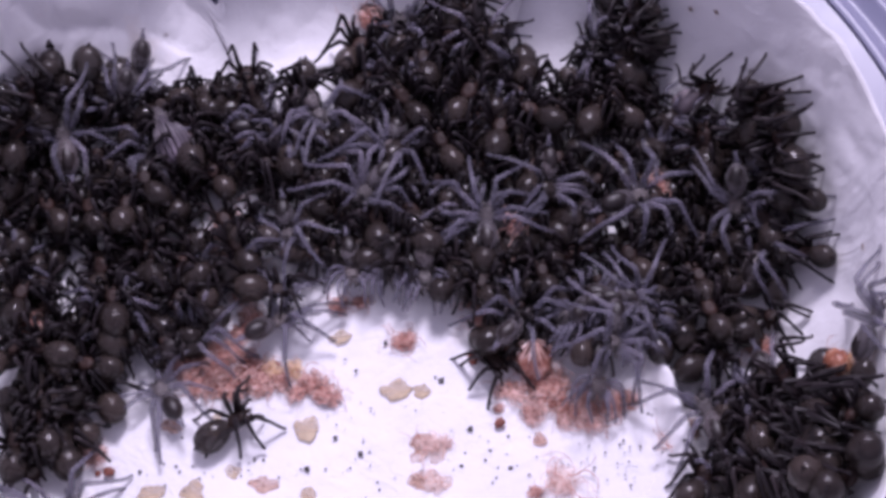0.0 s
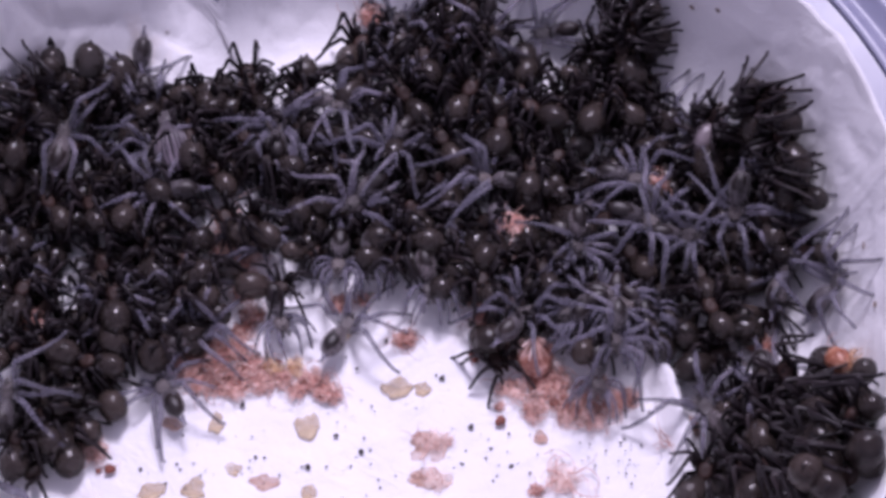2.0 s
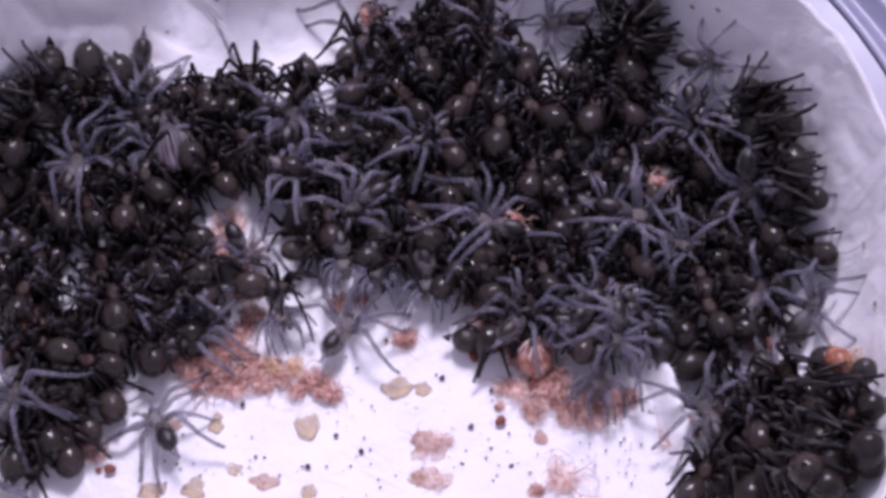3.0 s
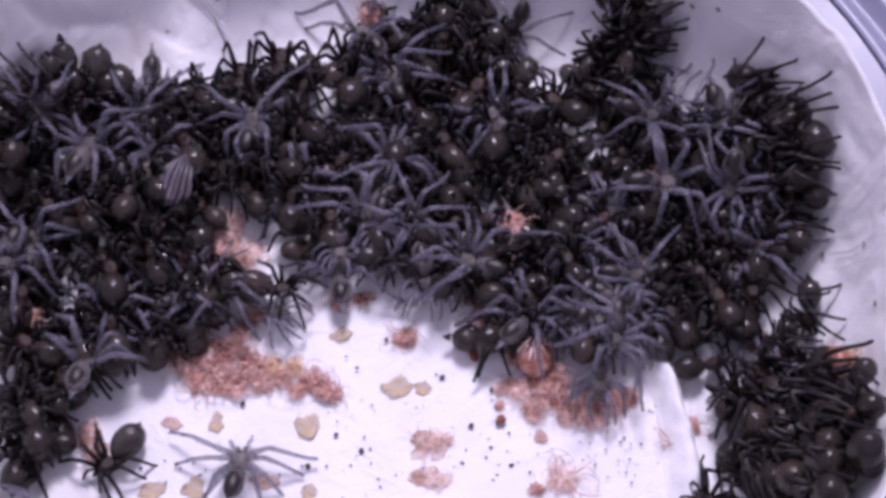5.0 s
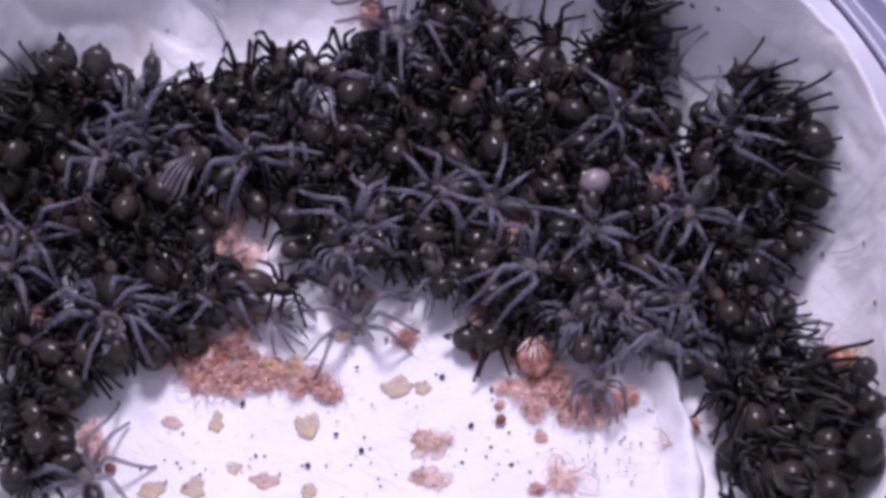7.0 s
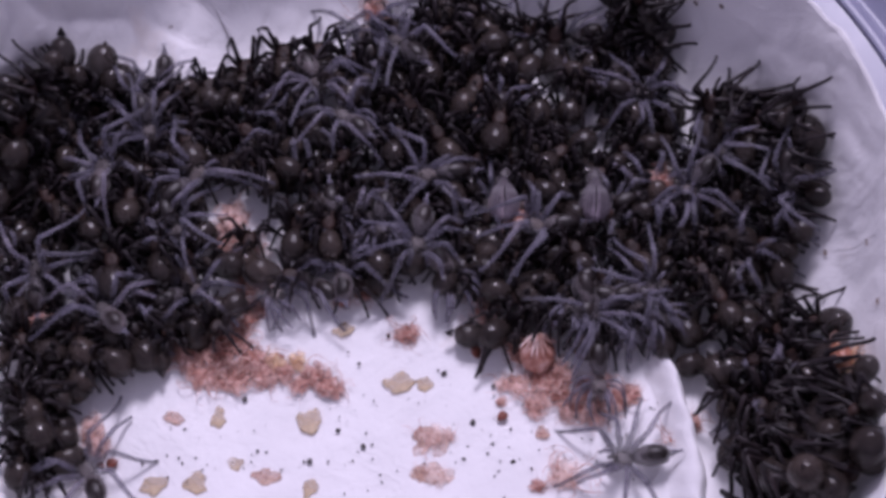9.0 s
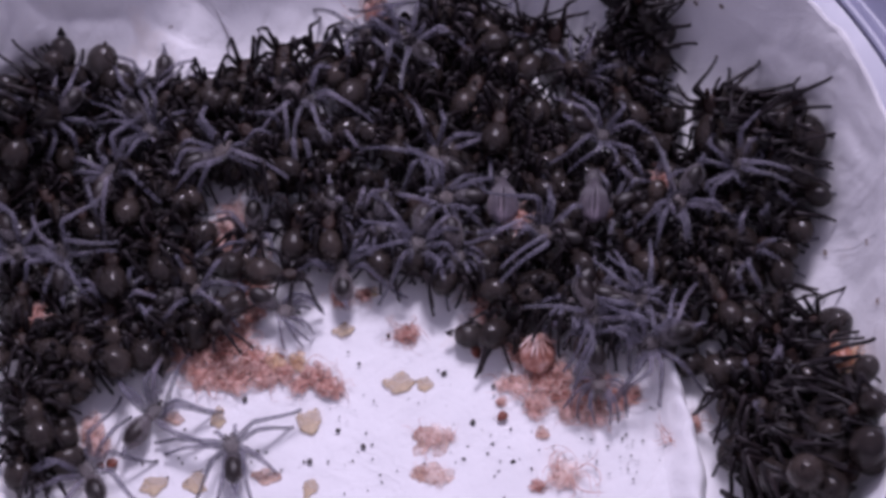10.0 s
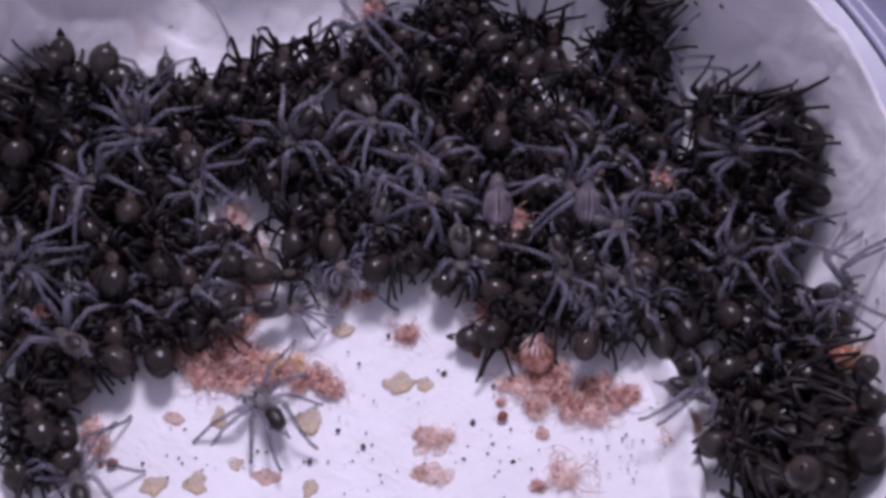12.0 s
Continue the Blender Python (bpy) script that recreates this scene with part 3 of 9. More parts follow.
def orange_husk(m):
    """A round empty abdomen skin, torn at one end, with scraps round it."""
    skin = new("shed_skin")
    skin.empty_display_size = 0.002
    skin.matrix_basis = m
    tagged(skin, "round orange-brown empty abdomen skin on the lining", "shed skin", "shed skins")
    part("husk", body_mesh("husk", HUSK_ORANGE, (0, 0, 1.4), (1.75, 2.15, 1.6), -0.1, 0.16, 8, 16, 10), skin)
    for x, y, turn in ((0.6, -1.9, 20), (-0.9, 1.6, 140)):
        part("husk", FILMS["tan"][1], skin, at(x, y, 0.1, 0, 0, turn))
    for k in range(5):
        part("leg_skin", STRANDS[k], skin, at(0.8 - 0.4 * k, -1.6, 0.3, 0, 0, 250 + 22 * k))
    return skin


def flake_mesh(name, material, seed, long):
    """A thin torn flake with a ragged edge."""
    bm = bmesh.new()
    top = [bm.verts.new((0, 0, 0.55))]
    rings = [[], [], []]
    for k in range(26):
        a = math.tau * k / 26
        r = 1 + 0.45 * noise.noise((math.cos(a) * 1.3 + seed, math.sin(a) * 1.3, 0)) + 0.22 * noise.noise((math.cos(a) * 4 + seed, math.sin(a) * 4, 2))
        for ring, f, z in zip(rings, (0.5, 0.88, 1.0), (0.5, 0.34, 0.0)):
            p = Vector((math.cos(a) * r * f * long, math.sin(a) * r * f, z))
            p.z += 0.2 * noise.noise(p * 2.1 + Vector((0, 0, seed))) * (z > 0)
            ring.append(bm.verts.new(p))
    for k in range(26):
        j = (k + 1) % 26
        bm.faces.new((top[0], rings[0][k], rings[0][j]))
        for a, b in zip(rings, rings[1:]):
            bm.faces.new((a[k], b[k], b[j], a[j]))
    bm.faces.new(list(reversed(rings[2])))
    return mesh_of(name, bm, material)


def flake(x, y, size, long, turn, material=None, seed=0):
    ob = new("flake", flake_mesh("flake", material or FLAKE, seed + x, long))
    ob.matrix_basis = at(x, y, 0.0, 0, 0, turn)
    ob.scale = (size, size, 0.5 * min(size, 1.0))
    return tagged(ob, "torn tan flake stuck to the tissue" if material is None else "torn pink flake stuck to the tissue", "flake", "flakes on the tissue")


def crumb_mesh(name, material, seed):
    bm = bmesh.new()
    for v in bmesh.ops.create_icosphere(bm, subdivisions=2, radius=1.0)["verts"]:
        v.co *= 1 + 0.5 * noise.noise(v.co * 1.6 + Vector((seed, 0, 0)))
        v.co.z *= 0.6
    return mesh_of(name, bm, material, False)


CRUMBS = [crumb_mesh("crumb", CRUMB, i * 1.7) for i in range(3)] + [crumb_mesh("crumb", RED, 9.0), crumb_mesh("crumb", STAIN, 4.0)]


def crumb(m, size, kind, label):
    ob = new("crumb", CRUMBS[kind])
    ob.matrix_basis = m
    ob.scale = (size, size * 0.75, size * 0.6)
    return tagged(ob, label, "crumb", "crumbs on the tissue")


# way round, way out, size, tone, count of leg skins
SKINS_LEFT = [
    (-105.7, 25.9, 0.8, 'red', 8), (-110.9, 23.3, 0.85, 'red', 12), (-103.6, 23.4, 0.75, 'pink', 10), (-117.2, 20.9, 0.8, 'red', 9),
    (-119.2, 18.7, 0.7, 'red', 8), (-120.5, 16.3, 0.65, 'tan', 8), (-126.1, 14.1, 0.55, 'tan', 6), (-136.6, 13.1, 0.65, 'red', 10),
    (-147.9, 13.2, 0.68, 'red', 14), (-98.1, 19.3, 0.7, 'red', 6), (-87.6, 18.3, 0.6, 'pink', 6), (-109.5, 27.4, 0.6, 'pink', 6),
    (-105.5, 21.6, 0.8, 'red', 10), (-127.1, 16.1, 0.6, 'red', 9), (-63.4, 24.0, 0.8, 'pink', 8), (-68.6, 20.9, 0.8, 'pink', 8),
    (-77.4, 19.8, 0.7, 'red', 6), (-57.3, 26.9, 0.6, 'pink', 6),
]
SKINS_RIGHT = [
    (79.0, 13.6, 0.7, 'red', 8), (91.1, 14.1, 0.7, 'red', 8), (101.7, 17.5, 0.75, 'red', 8), (107.7, 19.6, 0.7, 'red', 8),
    (113.0, 26.4, 0.85, 'red', 10), (116.9, 24.6, 0.8, 'red', 10), (120.8, 21.7, 0.7, 'pink', 10), (123.5, 19.9, 0.5, 'pink', 6),
    (117.5, 28.5, 0.8, 'red', 14), (122.0, 25.3, 0.75, 'pink', 18), (117.7, 31.8, 0.8, 'pink', 18), (112.9, 34.4, 0.75, 'red', 12),
    (109.7, 35.9, 0.6, 'red', 8), (121.8, 29.6, 0.5, 'pink', 14), (110.4, 31.9, 0.7, 'red', 8), (113.4, 30.1, 0.7, 'red', 8),
]
SKINS_STRAY = [
    (-102.5, 27.8, 0.8, 'pink', 10), (-100.6, 25.2, 0.85, 'red', 10), (-117.7, 23.0, 0.8, 'pink', 12), (-114.4, 25.6, 0.75, 'red', 12),
    (-111.7, 19.0, 0.75, 'red', 8), (-125.0, 18.4, 0.7, 'pink', 12), (-138.1, 15.0, 0.6, 'red', 10), (-155.0, 13.4, 0.5, 'red', 12),
    (-62.8, 25.6, 1.0, 'pink', 8), (-55.8, 25.9, 0.9, 'pink', 6), (-62.6, 21.4, 0.8, 'pale', 6), (-74.6, 18.0, 0.7, 'red', 6),
    (-90.4, 17.0, 0.6, 'red', 6), (-105.4, 20.0, 0.7, 'red', 8),
    (133.4, 4.8, 0.68, 'red', 18), (133.9, 34.3, 0.85, 'pale', 22), (139.8, 33.1, 0.4, 'red', 4), (114.8, 44.1, 0.75, 'pale', 16),
    (111.4, 44.8, 0.6, 'pink', 8), (-115.7, 41.7, 0.7, 'pink', 10), (-119.4, 41.7, 0.7, 'pink', 10), (95.2, 51.7, 0.6, 'red', 8),
    (96.4, 52.9, 0.6, 'red', 8), (101.4, 65.1, 0.65, 'tan', 6), (-69.8, 6.0, 0.6, 'red', 8), (-46.9, 3.5, 0.5, 'red', 6),
    (129.7, 21.5, 0.34, 'pink', 0), (129.9, 28.4, 0.26, 'pink', 2), (-8.1, 51.9, 0.9, 'pink', 8), (-4.5, 53.5, 0.9, 'red', 8),
    (-10.2, 48.7, 0.6, 'pink', 8),
]
FLAKES = [(-18.0, -27.4, 1.7, 1.1), (-6.2, -22.0, 1.5, 1.4), (-2.9, -22.1, 1.1, 1.0), (-30.2, -27.2, 1.5, 0.7), (-37.7, -36.4, 1.3, 1.2), (-32.3, -36.2, 1.4, 1.2), (-23.1, -35.2, 1.1, 1.6), (-27.4, -33.4, 0.9, 1.2), (-17.5, -36.7, 1.2, 0.9), (-14.1, -14.1, 1.0, 1.5), (-10.4, -8.2, 0.8, 1.1), (12.8, -29.0, 0.9, 1.1), (-36.2, -27.2, 0.9, 1.6)]
SPECKS = [(-0.2, -20.6), (-11.8, -19.2), (-7.9, -15.0), (-10.8, -31.0), (2.4, -32.7), (8.8, -33.0), (-26.9, -24.5), (-24.6, -31.8), (7.4, -26.3), (-44.8, -33.7), (32.6, -30.8), (6.4, -22.4), (-17.7, -33.1), (-39.4, -33.5), (-14.2, -28.8), (3.6, -27.6)]
DOTS = [(-53.1, 74.3), (-36.0, 58.9), (88.1, 71.7), (85.3, 63.4), (49.9, 72.5), (46.3, 70.1), (77.9, 74.7), (96.0, 72.1), (-53.3, 72.4)]
FOLD = [(26.6, -12.2, 0.0), (28.2, -18.2, 0.0), (29.6, -23.2, 0.0), (30.4, -28.0, 0.0), (30.9, -32.7, 0.0), (30.8, -38.8, 0.0)]


def build_litter():
    for turn, s, size, tone, hairs in SKINS_LEFT + SKINS_RIGHT + SKINS_STRAY:
        shed_skin(on_lining(turn, s, 0.0, dice.uniform(0, 360)), size, tone, hairs)
    for turn, s in ((64.3, 44.2), (58.2, 22.5), (-94.4, 47.5), (20.9, 35.7), (-3.2, 51.5)):
        shed_skin(on_lining(turn, s, 4.4, dice.uniform(0, 360)), 0.62, "red", 18)
    for i, (x, y, size, long) in enumerate(FLAKES):
        flake(x, y, size, long, dice.uniform(-25, 25), FLAKE_PINK if i in (6, 11, 12) else None, i)
    for x, y, size, turn in ((-2.4, -29.6, 1.5, 20), (-0.6, -30.6, 1.3, 80), (-3.2, -31.2, 1.0, 50), (-1.8, -34.6, 1.5, 0), (0.0, -35.0, 1.1, 10), (-3.6, -34.6, 0.9, 30)):
        flake(x, y, size, 1.25, turn, FLAKE_PINK, y)
    for x, y, turn, size in ((-1.6, -30.2, 40, 0.62), (-1.5, -34.8, 160, 0.6), (0.4, -29.4, 250, 0.4), (-3.4, -29.2, 310, 0.4)):
        shed_skin(at(x, y, 0.15, 0, 0, turn), size, "pale", 4)
    for i, (x, y, size) in enumerate(((14.7, -24.2, 0.7), (17.0, -24.7, 0.75), (15.9, -23.6, 0.5), (7.5, -26.8, 0.8), (4.1, -17.5, 0.9), (-43.3, -33.6, 0.8))):
        crumb(at(x, y, 0.5, 0, 0, 70 * i), size, 3, "red-brown crumb lying among the shed skins")
    for i, (x, y) in enumerate(SPECKS):
        crumb(at(x, y, 0.15, 0, 0, 40 * i), (0.44, 0.27, 0.35)[i % 3], 3 if i in (8, 9) else i % 3,
              "red-brown crumb on the tissue" if i in (8, 9) else "small black crumb on the tissue")
    for turn, s in DOTS:
        crumb(on_lining(turn, s, 0.1), 0.45, 4, "small brown spot of dirt on the lining")
    rnd = random.Random(8)
    bm = bmesh.new()
    for cx, cy, spread, count in ((22, -33, 7, 34), (8, -31, 9, 26), (-12, -30, 12, 30), (-30, -33, 10, 26), (30, -26, 4, 10), (-2, -22, 12, 16)):
        for _ in range(count):
            bmesh.ops.create_icosphere(bm, subdivisions=1, radius=rnd.uniform(0.07, 0.2),
                                       matrix=at(0, 0, 0) @ Matrix.Translation((rnd.gauss(cx, spread / 2), rnd.gauss(cy, spread / 3), 0.12)))
    tagged(new("dust", mesh_of("dust", bm, CRUMB, False)), "fine black specks of dirt strewn over the tissue", "dirt", kind="stuff")


def build_fold():
    """The raised edge of the floor's tissue, where the sheet is folded over."""
    bm = bmesh.new()
    line = [Vector(p) for p in FOLD]
    rows = []
    for i in range(41):
        f = i / 40 * (len(line) - 1)
        k = min(int(f), len(line) - 2)
        p = line[k].lerp(line[k + 1], f - k)
        ring = []
        for j in range(15):
            a = j / 14
            w = 6.2 + 1.6 * noise.noise((i * 0.13, 0, 5))
            rise = math.sin(0.5 * math.pi * min(1, a / 0.55)) ** 1.6 * (1 if a < 0.55 else max(0.0, 1 - ((a - 0.55) / 0.22) ** 2))
            up = (3.2 + 0.8 * noise.noise((i * 0.1, 3, 0))) * rise * min(1, 0.25 + i / 14)
            up += 0.35 * noise.noise((i * 0.35, j * 0.5, 2)) * math.sin(math.pi * a)
            ring.append(bm.verts.new((p.x + (a - 0.35) * w, p.y - (a - 0.5) * 2.0, up - 0.1)))
        rows.append(ring)
    for a, b in zip(rows, rows[1:]):
        for j in range(14):
            bm.faces.new((a[j], a[j + 1], b[j + 1], b[j]))
    bmesh.ops.recalc_face_normals(bm, faces=bm.faces)
    ob = new("tissue_fold", mesh_of("tissue_fold", bm, TISSUE))
    tagged(ob, "raised fold of white tissue on the cup's floor", "tissue", kind="structure")


build_litter()
build_fold()
orange_husk(on_lining(102.6, 68.1, 1.6, 40))
ribbed_skin(on_lining(108.1, 22.4, 0.3, -108), 0.95)
MOULTS = [moulting(on_lining(-48.1, 43.3, 5.0, -150), LEG_MOULT, ABDOMEN_PALE, "moulting spiderling, pale legs bundled together like stripes"),
          moulting(on_lining(44.4, 24.5, 5.0, 137), LEG_MOULT, ABDOMEN_PALE, "moulting spiderling, pale legs bundled together like stripes"),
          moulting(on_lining(59.8, 34.8, 5.0, 124), LEG_MOULT, ABDOMEN_PALE, "moulting spiderling, pale legs bundled together like stripes")]
for moult, size in zip(MOULTS, (1.2, 0.98, 0.98)):
    moult.scale = (size,) * 3

# ---- spiderlings on top of the heap and on the floor ----
CRAWLERS = []


def crawler(kind, size, tuck):
    CRAWLERS.append(spiderling(kind, Matrix(), size, tuck))


crawler("dark", 1.00, 0)
crawler("pale", 0.95, 0)
crawler("pale", 0.95, 0)
crawler("pale", 0.95, 0)
crawler("dark", 1.00, 0)
crawler("dark", 1.00, 0)
crawler("pale", 0.95, 0)
crawler("pale", 0.95, 0)
crawler("pale", 0.95, 0)
crawler("dark", 1.00, 0)
crawler("dark", 1.00, 0)
crawler("dark", 1.00, 0)
crawler("pale", 0.95, 0)
crawler("pale", 0.95, 0)
crawler("pale", 0.95, 0)
crawler("dark", 1.00, 0)
crawler("pale", 0.95, 0)
crawler("white", 1.00, 0)
crawler("white", 1.00, 0)
crawler("pale", 1.03, 0)
crawler("pale", 0.91, 0)
crawler("pale", 0.97, 0)
crawler("pale", 1.08, 0)
crawler("pale", 0.93, 0)
crawler("pale", 1.00, 0)
crawler("pale", 0.93, 0)
crawler("pale", 1.07, 0)
crawler("pale", 0.97, 0)
crawler("pale", 0.90, 0)
crawler("pale", 1.03, 0)
crawler("pale", 1.03, 0)
crawler("pale", 0.98, 0)
crawler("curled", 0.92, 0)
crawler("curled", 0.90, 0)
crawler("curled", 0.95, 0)
crawler("pale", 0.90, 0)
crawler("curled", 0.95, 0)
crawler("pale", 0.99, 0)
crawler("pale", 0.92, 0)
crawler("pale", 0.94, 0)
crawler("curled", 0.95, 0)
crawler("pale", 1.05, 0)
crawler("pale", 0.97, 0)
crawler("pale", 1.02, 0)
crawler("pale", 0.96, 0)
crawler("pale", 0.91, 0)
crawler("pale", 0.97, 0)
crawler("pale", 0.92, 0)
crawler("pale", 0.94, 0)
crawler("pale", 0.97, 0)
crawler("pale", 1.04, 0)
crawler("pale", 1.00, 0)
crawler("pale", 0.92, 0)
crawler("pale", 0.94, 0)
crawler("pale", 0.93, 0)
crawler("pale", 0.97, 0)
crawler("pale", 1.04, 0)
crawler("pale", 1.04, 0)
crawler("dark", 1.16, 0.5)
crawler("dark", 1.14, 0.5)
crawler("dark", 1.21, 0.5)
crawler("dark", 1.09, 0.5)
crawler("dark", 1.05, 0.5)
crawler("dark", 0.94, 0.5)
crawler("dark", 0.94, 0.5)
crawler("dark", 0.95, 0.5)
crawler("dark", 0.92, 0.5)
crawler("dark", 1.01, 0.5)
crawler("dark", 0.96, 0.5)
crawler("dark", 1.02, 0.5)
crawler("dark", 0.98, 0.5)
crawler("dark", 1.05, 0.5)
crawler("dark", 0.93, 0.5)
crawler("dark", 1.04, 0.5)
crawler("dark", 0.95, 0.5)
crawler("dark", 0.97, 0.5)
crawler("dark", 0.96, 0.5)
crawler("dark", 0.95, 0.5)
crawler("dark", 1.15, 0.5)
crawler("dark", 1.03, 0.5)
crawler("dark", 1.18, 0.5)
crawler("dark", 1.20, 0.5)
crawler("dark", 1.08, 0.5)
crawler("dark", 1.12, 0.5)
crawler("dark", 1.16, 0.5)
crawler("dark", 1.09, 0.5)
crawler("dark", 1.12, 0.5)
crawler("dark", 1.05, 0.5)
crawler("dark", 1.07, 0.5)
crawler("dark", 1.08, 0.5)
crawler("dark", 1.14, 0.5)
crawler("dark", 1.14, 0.5)
crawler("dark", 1.08, 0.5)
crawler("dark", 1.13, 0.5)
crawler("dark", 1.05, 0.5)
crawler("dark", 0.91, 0.5)
crawler("dark", 0.95, 0.5)
crawler("dark", 1.00, 0.5)
crawler("dark", 1.01, 0.5)
crawler("dark", 0.92, 0.5)
crawler("dark", 0.98, 0.5)
crawler("dark", 0.98, 0.5)
crawler("dark", 1.05, 0.5)
crawler("dark", 1.13, 0.5)
crawler("dark", 1.00, 0.5)
crawler("dark", 1.00, 0.5)
crawler("dark", 0.92, 0.5)
crawler("dark", 1.02, 0.5)
crawler("dark", 1.04, 0.5)
crawler("dark", 1.10, 0.5)
crawler("dark", 0.94, 0.5)
crawler("dark", 0.98, 0.5)
crawler("dark", 1.04, 0.5)
crawler("dark", 0.94, 0.5)
crawler("dark", 0.96, 0.5)
crawler("dark", 0.93, 0.5)
crawler("dark", 1.06, 0.5)
crawler("dark", 1.09, 0.5)
crawler("dark", 1.08, 0.5)
crawler("dark", 0.92, 0.5)
crawler("dark", 0.97, 0.5)
crawler("dark", 1.00, 0.5)
crawler("dark", 1.00, 0.5)
crawler("dark", 0.94, 0.5)
crawler("dark", 1.12, 0.5)
crawler("dark", 1.10, 0.5)
crawler("dark", 1.03, 0.5)
crawler("dark", 0.97, 0.5)
crawler("dark", 0.90, 0.5)
crawler("dark", 1.18, 0.5)
crawler("dark", 1.13, 0.5)
crawler("dark", 1.16, 0.5)
crawler("dark", 1.05, 0.5)
crawler("dark", 1.10, 0.5)
crawler("dark", 0.92, 0.5)
crawler("dark", 0.96, 0.5)
crawler("dark", 0.96, 0.5)
crawler("dark", 1.01, 0.5)
crawler("dark", 1.01, 0.5)
crawler("dark", 0.98, 0.5)
crawler("dark", 0.92, 0.5)
crawler("curled", 1.00, 0)
crawler("curled", 0.92, 0)
crawler("curled", 1.00, 0)
crawler("curled", 0.95, 0)
crawler("curled", 1.00, 0)
crawler("curled", 0.92, 0)
crawler("dark", 1.18, 0.4)
crawler("dark", 1.12, 0.4)
crawler("dark", 1.10, 0.4)
crawler("dark", 1.08, 0.4)
crawler("dark", 1.15, 0.4)
crawler("dark", 1.16, 0.5)
crawler("dark", 1.22, 0.5)
crawler("dark", 1.12, 0.5)
crawler("dark", 1.18, 0.5)


def crawl(index, rows):
    """Key a spiderling along the lining: seconds, way round, way out, lift over the tissue, heading. Its legs step as it moves."""
    body, legs = CRAWLERS[index]
    most = 20 if body["label"] == LABELS["pale"] else 8
    tilt, roll = dice.uniform(-most, most), dice.uniform(-most, most)
    poses = [(t, on_lining(turn, s, lift, heading) @ pose(0, 0, 0, tilt * min(1, lift / 4), roll * min(1, lift / 4))) for t, turn, s, lift, heading in rows]
    walk(body, poses)
    for i, (leg, rest) in enumerate(legs):
        x, y, z, rx, ry, rz = rest
        steps, last, swing, raise_ = [], None, 0.0, 0.0
        for t, m in poses:
            if last is not None and (m.translation - last).length > 1.2 * MM:
                wide = 6 if body["label"] == LABELS["curled"] else 15
                swing, raise_ = dice.uniform(-wide, wide), dice.uniform(-7, 7)
            last = m.translation
            steps.append((t, at(x, y, z, rx, ry + raise_, rz + swing)))
        walk(leg, steps)


